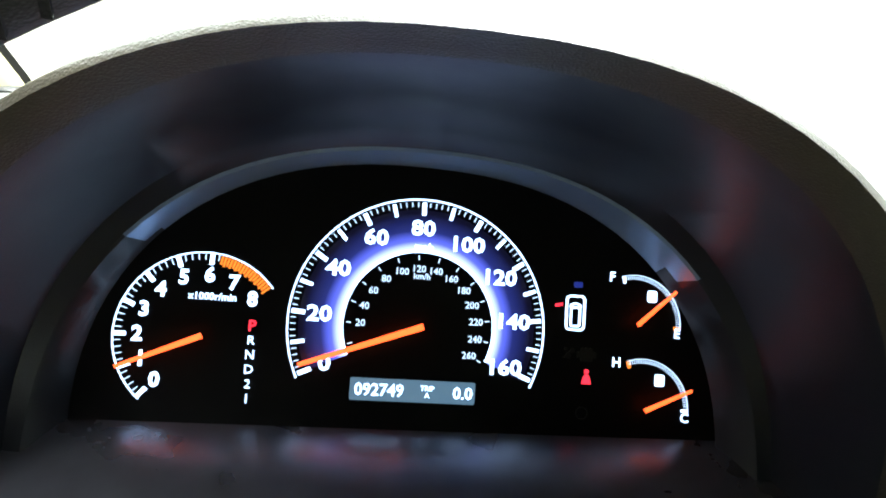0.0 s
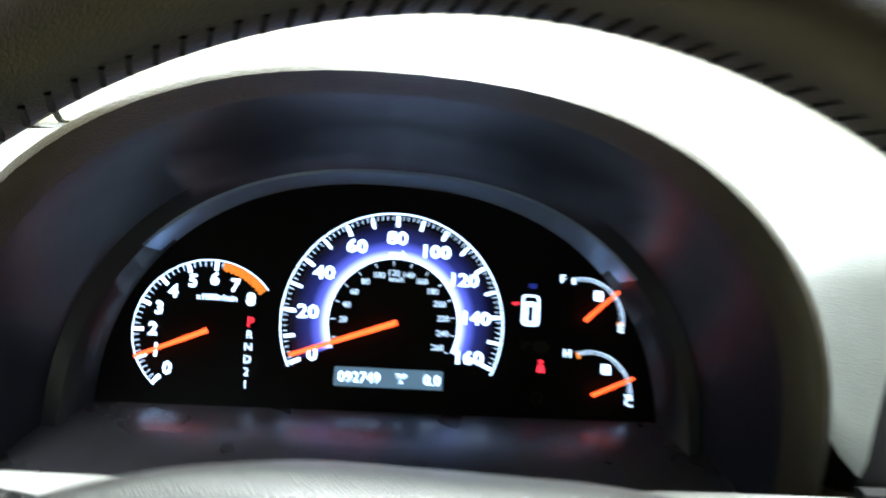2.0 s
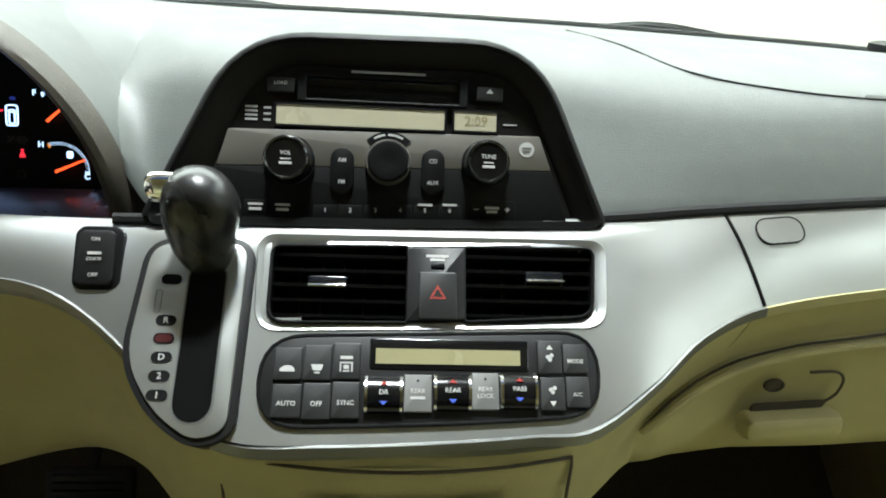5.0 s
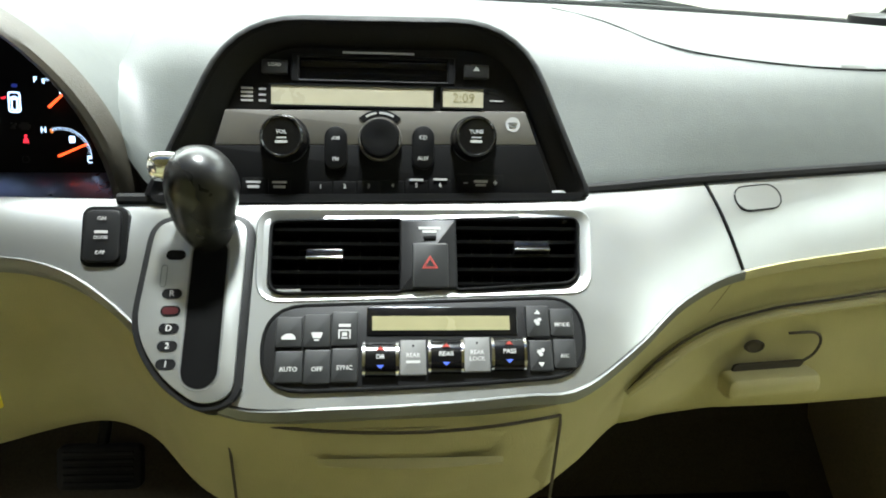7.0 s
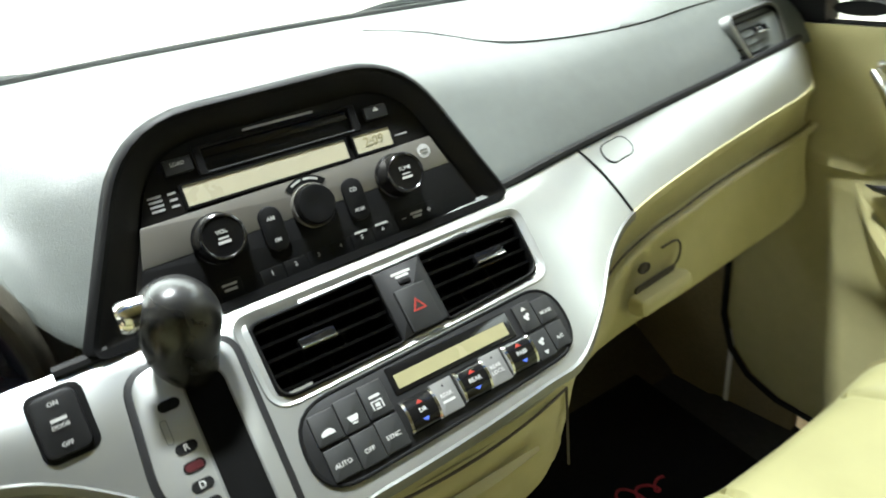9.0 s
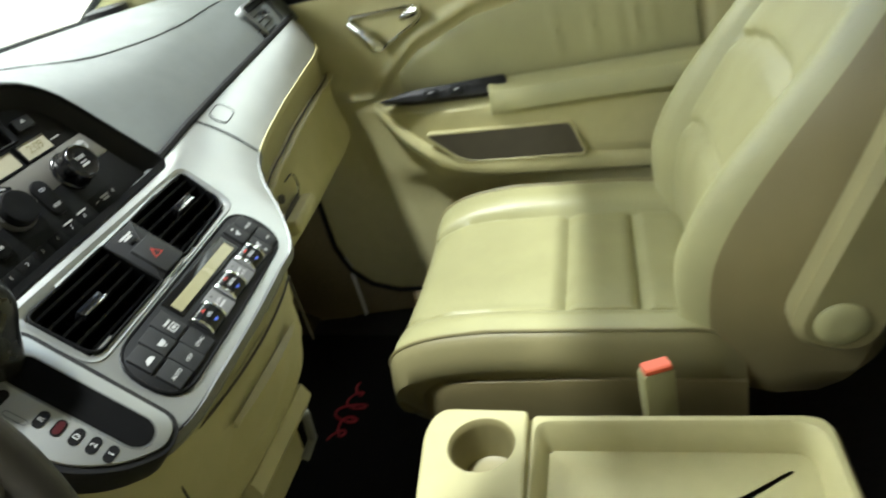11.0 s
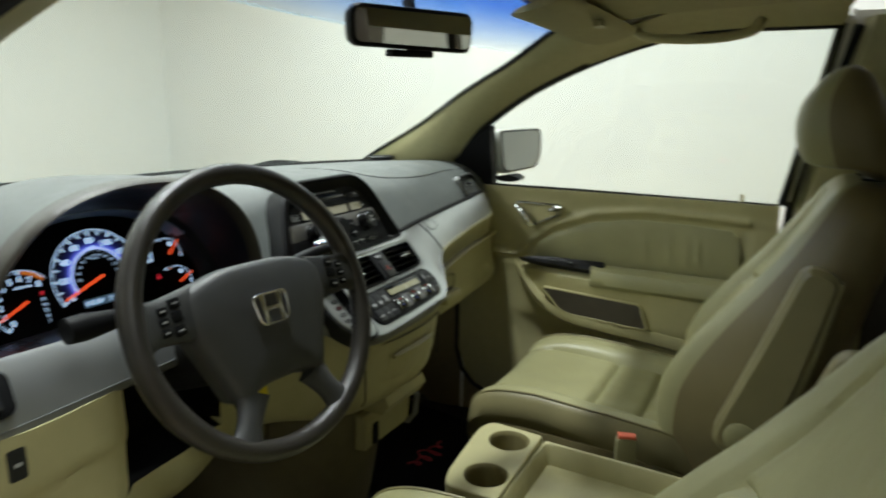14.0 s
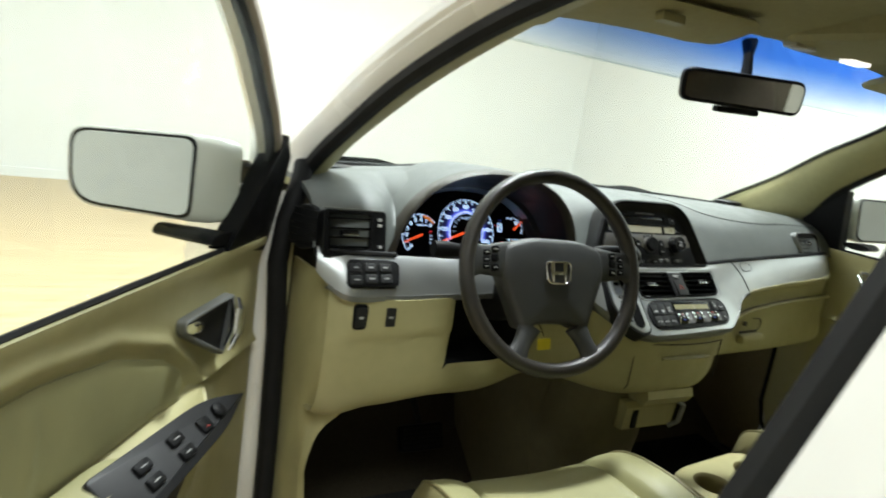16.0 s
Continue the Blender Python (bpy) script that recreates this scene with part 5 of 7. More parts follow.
    part("seat_base", loft([[(x + a * .21, y + .05 + b * .22, z) for a, b in rrect(0, 0, 2, 2, .2, 4)] for z in (.42, .52, .58)]), LEATHER_SIDE, d, "tan plastic seat base")
    # buckle stalk
    bx = x - .30 if inner < 0 else x + .285
    FB = Frame((bx, y - .085, .72), (0.35, -1, 0), (0.0, 0.25, 1))
    bu = part("belt_buckle", plate(FB, rrect(0, -.005, .040, .105, .008), -.011, .011, .004), LEATHER, d, "beige belt buckle housing")
    part("release_button", plate(FB, rrect(0, .051, .034, .006, .002), -.008, .0115, .001), RED_PLASTIC, bu, "red release button")
    part("release_top", loft([[FB.p(u, v, w) for u, w in rrect(0, 0, .034, .017, .003)] for v in (.045, .0535, .0545)]), RED_PLASTIC, bu)
    return d


ARMREST = material("light_tan_vinyl", (0.205, 0.180, 0.084), 0.46, vary=0.08, scale=14, bump=0.3, bump_scale=700)
SEAM = material("shadowed_seam_thread", (0.24, 0.20, 0.12), 0.7, vary=0.1)
seat("passenger_seat", 0.935, 0.0, 0.0, "cream leather front passenger seat with armrest folded up", -1)
seat("driver_seat", -0.035, -0.015, -0.02, "cream leather driver seat, set further back", 1, 0.042, -0.075, (.035, -.05, .045))


# ---- shell of the van ----
WS_EDGE = [(1.19, .95, 1.20), (1.17, .85, 1.254), (1.15, .68, 1.342), (1.10, .51, 1.437), (1.06, .36, 1.51), (1.0, .215, 1.585), (0.97, .12, 1.615)]
DOOR_EDGE = [(1.235, .60, 1.24), (1.215, .545, 1.30), (1.194, .489, 1.35), (1.168, .35, 1.438), (1.146, .186, 1.511), (1.132, .037, 1.558), (1.125, -.10, 1.583), (1.123, -.372, 1.586)]
LEFT = Matrix.Translation((2 * XC + 0.018, 0, -0.012)) @ Matrix.Diagonal((-1, 1, 1, 1))


def resample(pts, n):
    P = [Vector(p) for p in smooth_path(pts, 6)]
    L = [0.0]
    for a, b in zip(P, P[1:]):
        L.append(L[-1] + (b - a).length)
    out = []
    for i in range(n + 1):
        s = L[-1] * i / n
        k = max(j for j in range(len(L)) if L[j] <= s + 1e-9)
        k = min(k, len(P) - 2)
        t = (s - L[k]) / max(L[k + 1] - L[k], 1e-9)
        out.append(P[k].lerp(P[k + 1], t))
    return out


def van_body():
    d = thing("van_body", (XC, 0, 0.3), "white minivan body shell with beige pillars and headliner", "car")
    for M in (Matrix.Identity(4), LEFT):
        right = M == Matrix.Identity(4)

        def put(name, bm, mat, label="", smooth=True, back=0.0):
            if not right:
                bm.transform(Matrix.Translation((0, back, 0)))
            bm.transform(M)
            return part(name, bm, mat, d, label, smooth)
        a = resample([(x + (0 if right else .042), y, z) for x, y, z in WS_EDGE], 28)
        b = resample([(1.25, .70, 1.17)] + DOOR_EDGE[:6], 28)
        rows = []
        for i, (p, q) in enumerate(zip(a, b)):
            n = Vector((-0.030, -0.016, 0.0)) * (1 - 0.3 * i / 28) * (1 if right else 2.0)
            rows.append([lerp(p, q, t) + n * math.sin(math.pi * t) ** .8 for t in span(0, 1, 8)])
        put("front_pillar", sheet(rows, 0.012, (-1, -.4, 0)), PILLAR, "beige grained front pillar trim")
        put("pillar_gasket", tube([v + Vector((.004, .008, .0)) for v in a], .007, 6), RUBBER, "black windshield gasket")
        # outer skin of the pillar and roof rail
        e = resample(DOOR_EDGE, 40)
        rows = [[v + Vector(o) for o in ((.012, .006, .004), (.026, .014, .010), (.038, .030, .018), (.034, .050, .030), (.014, .062, .040), (-.02, .055, .05))] for v in e]
        put("roof_rail", sheet(rows, .01, (-.5, -.3, -1)), PAINT, "white painted pillar and roof rail")
        put("door_seal", tube([v + Vector((.006, .004, .0)) for v in e], .011 if right else .016, 8), RUBBER, "black rubber door seal")
        rows = [[(v + Vector(o)) for o in ((.0, .0, .0), (-.02, -.01, .012), (-.05, -.01, .03), (-.10, -.02, .045))] for v in resample(DOOR_EDGE[4:], 20)]
        put("roof_side_trim", sheet(rows, .008, (0.3, 0, .6)), PILLAR, "beige roof side trim")
        # middle pillar
        rows = []
        for z in span(.45, 1.60, 16):
            t = max(0, (z - 1.15) / .45)
            xx = 1.27 - .14 * t
            y0 = (-.335 if right else -.30) - (.09 if right else .07) * t
            y1 = (-.51 if right else -.50) - (.07 if right else .05) * t
            rows.append([(xx + .03, y0 + .01, z), (xx - .01, y0 - .01, z), (xx - .035, (y0 + y1) / 2, z), (xx - .01, y1 + .01, z), (xx + .03, y1 - .01, z)])
        put("middle_pillar", sheet(rows, .01, (-1, 0, 0)), PILLAR, "beige middle pillar trim", back=-.168)
        rows = [[(x_, y_, z) for x_, y_ in ((1.300 - .14 * max(0, (z - 1.15) / .45), (-.318 if right else -.283) - .07 * max(0, (z - 1.15) / .45)), (1.322 - .14 * max(0, (z - 1.15) / .45), (-.325 if right else -.289) - .07 * max(0, (z - 1.15) / .45)), (1.345 - .14 * max(0, (z - 1.15) / .45), -.36), (1.345 - .14 * max(0, (z - 1.15) / .45), -.52))] for z in span(.35, 1.62, 14)]
        put("pillar_skin", sheet(rows, .008, (-1, 0, 0)), PAINT, "white painted middle pillar", back=-.168)
        put("pillar_seal", tube([(1.298 - .14 * max(0, (z - 1.15) / .45), (-.312 if right else -.272) - (.10 if right else .07) * max(0, (z - 1.15) / .45), z) for z in span(.42, 1.585, 14)], .010 if right else .019, 8), RUBBER, "black rubber seal", back=-.168)
        # rear side: panel and rear window
        rows = [[(1.268 - .02 * max(0, (z - .9)), y_, z) for y_ in span(-.50, -2.3, 10)] for z in span(.36, 1.132, 6)]
        # Brown is darkened to hold the shade at the back of the cabin.
        put("rear_side_panel", sheet(rows, .02, (-1, 0, 0)), DARKTRIM, "tan rear side panel, its shade put into a dark brown")
        rows = [[(1.255 - .28 * (z - 1.155), y_, z) for y_ in span(-.50, -2.3, 6)] for z in span(1.53, 1.64, 3)]
        put("rear_roof_side", sheet(rows, .02, (-1, 0, 0)), PILLAR, "beige trim over the rear window")
        put("rear_window_seal", tube([(1.258, -.52, 1.138), (1.258, -1.2, 1.132), (1.258, -2.2, 1.130)], .008, 6), RUBBER)
        rows = [[(1.262 - .28 * (z - 1.155), y_, z) for y_ in (-1.22, -1.30)] for z in span(1.14, 1.56, 4)]
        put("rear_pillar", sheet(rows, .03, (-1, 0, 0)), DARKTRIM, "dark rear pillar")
        # sill and footwell side
        end = [(1.249, .612), (1.257, .602), (1.272, .45)] if right else [(1.243, .60), (1.258, .54)]
        rows = [[(1.245, .95, z), (1.245, .75, z)] + [(a, b, z) for a, b in end] for z in span(.42, 1.14, 8)]
        put("kick_panel", sheet(rows, .02, (-1, 0, 0)), KICK if right else BEIGE, "brown carpeted footwell side panel" if right else "beige footwell side panel")
        if right:
            continue
        put("sill", loft([[(xx, y_, zz) for xx, zz in ((1.20, .44), (1.30, .45), (1.34, .40), (1.34, .28), (1.20, .28))] for y_ in (.62, -.55, -2.3)]), PAINT, "white painted door sill")
        rows = [[(1.265, y_, z), (1.31, y_ + .01, z), (1.35, y_ + .05, z), (1.37, y_ + .12, z), (1.37, y_ + .5, z)] for z, y_ in ((.30, .58), (.6, .57), (.9, .565), (1.1, .56), (1.22, .56))]
        put("check_strap", tube([(1.276, .604, .832), (1.283, .598, .826), (1.300, .592, .818), (1.335, .585, .803)], [.013, .012, .007, .007], 8), BLACK, "black door check strap")
        put("front_jamb", sheet(rows, .008, (-1, 0, 0)), PAINT, "white painted door jamb")
        rows = []
        for z in span(.40, 1.10, 36):
            k = min(1, max(0, (z - .80) / .08))
            x0 = float(np.interp(z, (.40, .60, .72, .78, .81, .83, .845, .87, .92), (1.212, 1.215, 1.228, 1.215, 1.195, 1.175, 1.165, 1.185, 1.203)))
            yl = lerp(.425, float(np.interp(z, (.84, .86, .90, .96, 1.08, 1.10), (.40, .398, .390, .380, .388, .41))), k) - .002
            rows.append([(x0 - .012, yl + lerp(.05, .004, k), z), (x0, yl, z), (lerp(x0, 1.232, .35), yl + .003, z), (lerp(x0, 1.232, .65), yl + .012, z), (1.230, yl + .028, z), (1.238, yl + .055, z), (1.242, .50, z), (1.246, .545, z)])
        put("jamb_trim", sheet(rows, .005, (-1, -1, 0)), BEIGE, "beige trim at the foot of the pillar")
        put("jamb_seal", tube([(1.270, .527, .38), (1.271, .528, .7), (1.277, .530, .95), (1.288, .530, 1.09), (1.278, .535, 1.17), (1.252, .560, 1.24), (1.241, .585, 1.27)], .019, 10), RUBBER, "black rubber jamb seal")
    # headliner, roof and floor
    rows = []
    for x in span(-0.13, 0.97, 14):
        s = ((x - XC) / 0.56) ** 2
        rows.append([(x, y, 1.655 - 0.045 * s - k) for y, k in ((0.175, 0.045), (0.10, .03), (0.0, .012), (-0.3, 0), (-1.2, 0), (-2.3, 0.02))])
    part("headliner", sheet(rows, 0.015, (0, 0, -1)), HEADLINER, d, "beige woven headliner")
    rows = [[(x, y, 1.735 - 0.06 * ((x - XC) / 0.7) ** 2 - k) for y, k in ((0.24, 0.085), (0.1, .03), (-0.5, 0), (-2.6, 0.02), (-2.7, 0.4))] for x in span(XC - .72, XC + .72, 12)]
    part("roof", sheet(rows, 0.01, (0, 0, 1)), PAINT, d, "white painted roof")
    rows = [[(x, -2.35 - .05 * (z - .4), z) for z in (.4, .9, 1.3, 1.7)] for x in span(-.42, 1.28, 4)]
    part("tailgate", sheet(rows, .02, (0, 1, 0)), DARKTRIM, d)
    part("floor_pan", loft([[(x, y, z) for x, y in rrect(XC, -.7, 1.72, 3.4, .05)] for z in (.38, .42)]), CARPET, d, "dark carpeted cabin floor")
    rows = [[(x, 1.02, 1.20), (x, .98, 0.9), (x, .94, .72), (x, .84, .52), (x, .70, .425)] for x in span(-.40, 1.26, 8)]
    part("firewall", sheet(rows, .02, (0, -1, 0)), FOOTWELL, d, "dark footwell carpet")
    rows = [[(x, .83 + .20 * (1 - ((x - XC) / .85) ** 2), 1.222 + .006 * max(0, min(1, (.25 - x) / .3)) + .018 * max(0, min(1, (.06 - x) / .10))), (x, .93 + .2 * (1 - ((x - XC) / .85) ** 2), 1.205), (x, 1.05 + .2 * (1 - ((x - XC) / .85) ** 2), 1.19)] for x in span(-.38, 1.24, 20)]
    part("cowl", sheet(rows, .01, (0, 0, 1)), BLACK, d, "black cowl under the wipers")
    rows = [[(x, 1.05 + .2 * (1 - ((x - XC) / .85) ** 2) + t, 1.185 - .10 * t - .28 * t * t) for t in span(0, .9, 8)] for x in span(-.45, 1.31, 20)]
    part("bonnet", sheet(rows, .01, (0, 0, 1)), PAINT, d, "white painted bonnet")
    return d


FOOTWELL = material("brown_footwell_carpet", (0.045, 0.036, 0.021), 0.95, vary=0.3, scale=260, bump=0.9, bump_scale=700)
van_body()


def windscreen():
    rows = []
    for x in span(-0.33, 1.19, 20):
        s = 1 - ((x - XC) / 0.76) ** 2
        rows.append([(lerp(x, XC + (x - XC) * .76, t), lerp(.87 + .14 * s, .14 + .10 * s, t), lerp(1.215, 1.615 + .015 * s, t) + .02 * math.sin(math.pi * t)) for t in span(0, 1, 24)])
    w = tagged(part("windshield", sheet([r[:19] for r in rows], .005), GLASS), "clear curved windshield glass", "windshield", kind="structure")
    b = tagged(part("windshield_shade_band", sheet([r[18:] for r in rows], .005), GLASS_BLUE), "deep blue tinted shade band of the windshield", "windshield", kind="structure")
    w.visible_shadow = b.visible_shadow = False


windscreen()


def wiper(pts, label):
    d = thing("wiper", pts[0], label, "wiper", "wipers on the windshield")
    P = smooth_path(pts, 8)
    part("blade", tube([(x, y, z) for x, y, z in P], .008, 6, squash=.7), RUBBER, d, "black rubber blade")
    n = len(P)
    part("arm", tube([(x, y + .010, z + .004 + .008 * math.sin(math.pi * i / (n - 1))) for i, (x, y, z) in enumerate(P)][n // 4:], [.006 + .006 * i / n for i in range(n - n // 4)], 6), BLACK, d, "black wiper arm")
    # bright plate drawn where white gleams between blade and arm
    part("bridge", plate(Frame(P[n // 2], (1, 0, 0), (0, -.4, 1)), rrect(0, .002, .13, .006, .003), -.004, .008, .001), CHROME, d, "bright strip for the white highlight in the wiper")


wiper([(-.04, 1.08, 1.198), (.08, 1.085, 1.209), (.20, 1.087, 1.214), (.36, 1.08, 1.203)], "black wiper resting at the foot of the windshield")
wiper([(.69, .99, 1.212), (.78, .975, 1.221), (.86, .965, 1.224), (.98, .95, 1.214)], "black wiper resting at the foot of the windshield")


# ---- doors ----
def door(M, name, label, at, left):
    d = thing(name, at, label, "car door")

    def put(nm, bm, mat, parent=None, lab="", smooth=True):
        bm.transform(M)
        if M.determinant() < 0:
            bmesh.ops.reverse_faces(bm, faces=bm.faces)
        return part(nm, bm, mat, parent or d, lab, smooth)
    PL = Frame((1.25, 0, 0), (0, -1, 0), (0, 0, 1))     # u = -y, v = z, w = -x
    ya, yb = (.605 if left else .592), -.295
    foot = lambda y: .40 if left else float(np.interp(y, (.40, .47, .53, .57, .592), (.495, .497, .52, .56, .63)))

    def px(y, z):
        """How far the panel stands into the cabin."""
        w = -0.004 + 0.010 * math.exp(-((z - 1.165) / .03) ** 2)
        ledge = float(np.interp(y, (-.3, .15, .30, .38, .43, .46), (.052, .050, .040, .022, .006, 0)))
        top = float(np.interp(y, (-.3, .15, .38), (.945, .940, .955)))
        if z < top + .01:
            w += ledge * float(np.interp(z, (.55, .76, .80, .88, top - .02, top + .01), (0.3, .35, .75, .9, 1.0, 0.0)))
        arcz = float(np.interp(y, (-.24, -.1, .03, .17, .29, .355, .40), (1.105, 1.112, 1.114, 1.097, 1.052, .998, .95)))
        w += 0.010 * math.exp(-((z - arcz - .012) / .012) ** 2) * (1 if y > -.235 else .2) * (1 if z > .96 else 0)
        if z > top and y > -.24:
            w -= 0.004 / (1 + math.exp((z - arcz) / .006))
        return w
    rows = []
    for y in span(ya, yb, 120):
        rows.append([PL.p(-y, max(z, foot(y)), px(y, z)) for z in [1.168 - .004 * k for k in range(62)] + [ .91, .90, .88, .85, .82, .80, .78, .76, .70, .62, .55, .40]])
    pn = put("panel", sheet(rows, .02, (-1, 0, 0)), BEIGE, lab="beige grained door panel with moulded ledge")
    if not left:
        put("edge_seal", tube([PL.p(-.597, 1.05, .0), PL.p(-.597, .78, .0)] + [PL.p(-y - .004, foot(y) - .004, .002) for y in span(.592, .30, 14)], .006, 6), RUBBER, lab="dark seal round the panel edge")
    # leather insert with gathered folds
    rows = []
    for i, y in enumerate(span(.335, -.222, 60)):
        top = float(np.interp(y, (-.222, -.1, .03, .17, .29, .335), (1.090, 1.098, 1.100, 1.083, 1.038, 1.005))) - (.012 if y < -.212 else 0)
        fold = sum(math.exp(-((y + q) / .006) ** 2) for q in (-.02, .045, .09, .12, .15))
        rows.append([PL.p(-y - .012 * t * (1 if y < .1 else 0), lerp(.958, top, t), px(y, lerp(.958, top, t)) + .004 + .006 * math.sin(math.pi * t) ** .5 + .004 * fold * math.sin(math.pi * t)) for t in span(0, 1, 10)])
    put("insert", sheet(rows, .008, (-1, 0, 0)), LEATHER, pn, "cream leather insert with gathered folds")
    # switch plate
    f2 = Frame(PL.p(-.25, .960, .030), (0.05, -1, -.02), (.55, 0, .85)) if not left else Frame(PL.p(-.245, .942, .058), (0.03, -1, -.02), (.80, 0, .6))
    hw, hh = (.125, .016) if not left else (.165, .042)
    sp = put("switch_plate", plate(f2, rounded([(-hw, -.002, .004), (-hw * .5, hh * .75, .05), (hw, hh, .01), (hw, -hh, .01), (-hw * .5, -hh * .6, .05)], .01, 4), -.02, .012, .002), CHARCOAL, pn, "dark grey window switch plate")
    for k in range(2 if not left else 4):
        u = (-.02 + .05 * k) if not left else (.02 + .045 * (k % 2) * 1.6)
        v = 0 if not left else (-.012 + .024 * (k // 2))
        put("window_switch", box(f2, u - .014, u + .014, v - .008, v + .008, .010, .018, .002), BLACK, sp, "black window switch")
        put("legend_bar", plate(f2, rrect(u, v, .010, .0016), .017, .0184), LEGEND, sp, smooth=False)
    if left:
        o = circle(-.085, .004, .012, 24)
        put("mirror_dial", loft([[f2.p(u, v, w) for u, v in q] for q, w in ((o, .008), (o, .018), (inset(o, .003), .020))]), BLACK, sp, "black mirror dial")
        for u in (-.045, -.045 + .0):
            put("lock_switch", box(f2, -.055, -.030, -.010, .012, .010, .017, .002), BLACK, sp)
            put("red_mark", plate(f2, rrect(-.0425, -.004, .006, .002), .016, .0175), LEGEND_RED, sp, smooth=False)
            break
    # armrest pad
    rows = []
    for y in span(.16, -.285, 24):
        e = 1 - math.exp(-max(0, .162 - y) / .012)
        rows.append([PL.p(-y, z, px(y, .92) + w * e) for z, w in ((.965, -.035), (.962, -.012), (.955, .006), (.94, .014), (.918, .013), (.908, .004), (.905, -.02))])
    put("armrest_pad", sheet(rows, .006, (-1, 0, 0)), LEATHER, pn, "cream leather armrest pad")
    # pocket opening
    o = rounded([(-.300, .885, .012), (-.018, .872, .012), (.004, .806, .012), (-.235, .820, .03)], .012, 5)
    # flat plate; its dark colour stands for the depth's shade
    put("pocket_recess", plate(PL, o, .005, .0465), POCKET, pn, "flat storage pocket, its shade put into a dark colour")
    put("pocket_lip", frame_ring(PL, inset(o, -.004), inset(o, .001), .02, .0472, .001), BEIGE, pn)
    # ledge that sweeps down under the pocket
    rows = []
    for y, z in smooth_path([(.405, .945), (.372, .908), (.335, .868), (.29, .832), (.22, .806), (.11, .793), (-.01, .783), (-.14, .768), (-.285, .755)], 5):
        k = min(1, (.405 - y) / .05)
        h = .006 + .020 * k
        base = px(y, z)
        rows.append([PL.p(-y, z + h, base - .004), PL.p(-y, z + h * .7, base + .012 * k), PL.p(-y, z + h * .1, base + .017 * k), PL.p(-y, z - h * .6, base + .012 * k), PL.p(-y, z - h, base - .006)])
    put("pocket_ledge", sheet(rows, .006, (-1, 0, 0)), BEIGE, pn, "beige ledge sweeping under the pocket")
    # inner handle
    cup = rounded([(-.478, 1.090), (-.318, 1.087), (-.324, 1.066), (-.452, .992)] if left else [(-.405, 1.126), (-.262, 1.124), (-.268, 1.098), (-.355, 1.056)], .012, 5)
    hd = put("handle_cup", frame_ring(PL, inset(cup, -.003), inset(cup, .004), -.01, .012, .002), CHROME if not left else SILVER_DARK, pn, "bright handle surround")
    put("handle_well", plate(PL, cup, -.004, .004), BEIGE if not left else CHARCOAL, hd)
    put("handle_lever", tube([PL.p(-.472, 1.082, .016), PL.p(-.452, 1.072, .030), PL.p(-.442, 1.040, .034), PL.p(-.446, 1.008, .020)] if left else [PL.p(-.400, 1.115, .016), PL.p(-.375, 1.095, .026), PL.p(-.358, 1.068, .028), PL.p(-.350, 1.062, .020)], [.008, .011, .011, .008], 10), CHROME, hd, "polished chrome lever")
    put("lock_knob", tube([PL.p(-.352, 1.076, .012), PL.p(-.330, 1.080, .022), PL.p(-.316, 1.082, .022)] if left else [PL.p(-.300, 1.108, .012), PL.p(-.275, 1.116, .022), PL.p(-.262, 1.120, .022)], [.006, .009, .008], 10), CHROME, hd, "chrome lock knob")
    put("lock_pin", tube([PL.p(.205, 1.160, -.006), PL.p(.205, 1.190, -.006)], .0045, 8), BEIGE, lab="beige lock pin")
    # belt seal, glass, frame
    put("belt_seal", tube([PL.p(-.545, 1.168, -.006), PL.p(-.2, 1.169, -.006), PL.p(.295, 1.166, -.006)], .006, 6), RUBBER, lab="black belt seal")
    e = resample(DOOR_EDGE[1:], 40)
    if left:
        e = [Vector((v.x, v.y + float(np.interp(.545 - v.y, (0, .195, .36, .51, .65, .92), (0, .027, .079, .132, .10, 0))), v.z)) for v in e]
    ws = [(v, Vector((1.262, min(v.y, .53), 1.165))) for v in e]
    gl = put("window_glass", sheet([[lerp(b, a, t) + Vector((.012, 0, 0)) for t in span(0, 1, 4)] for a, b in ws], .004, (1, 0, 0)), GLASS, lab="clear side window glass")
    gl.visible_shadow = False
    off = Vector((.018, .0, .0))
    fr_pts = [v + off for v in e] + [Vector((1.17, -.358, 1.50)) + off, Vector((1.205, -.335, 1.38)) + off, Vector((1.255, -.297, 1.17)) + off]
    put("window_frame", tube([tuple(v) for v in fr_pts], .008 if left else .010, 8), RUBBER, lab="black window frame")
    if left:
        put("frame_trim", tube([(v[0] + .002, v[1] + (.020 if i < 36 else -.014), v[2] + .010) for i, v in enumerate(fr_pts)], .013, 8), FRAME_TRIM, lab="dull pinkish grey inner frame trim")
    put("outer_frame", tube([(v[0] + .022, v[1] + (.018 if i < 36 else -.012), v[2] + .012) for i, v in enumerate(fr_pts)], .018, 8), PAINT, lab="white painted window frame")
    sail = [PL.p(-.475, 1.345, .052), PL.p(-.485, 1.17, -.002), PL.p(-.62, 1.17, -.002), PL.p(-.605, 1.24, .02)]
    if left:
        sail = [PL.p(-.545, 1.362, .045), PL.p(-.452, 1.168, -.002), PL.p(-.600, 1.142, -.002), PL.p(-.625, 1.18, .0), PL.p(-.632, 1.315, .02)]
    put("mirror_sail", loft([[p + Vector((dx, 0, 0)) for p in sail] for dx in (-.006, .03)]), BLACK, lab="black triangular mirror base cover")
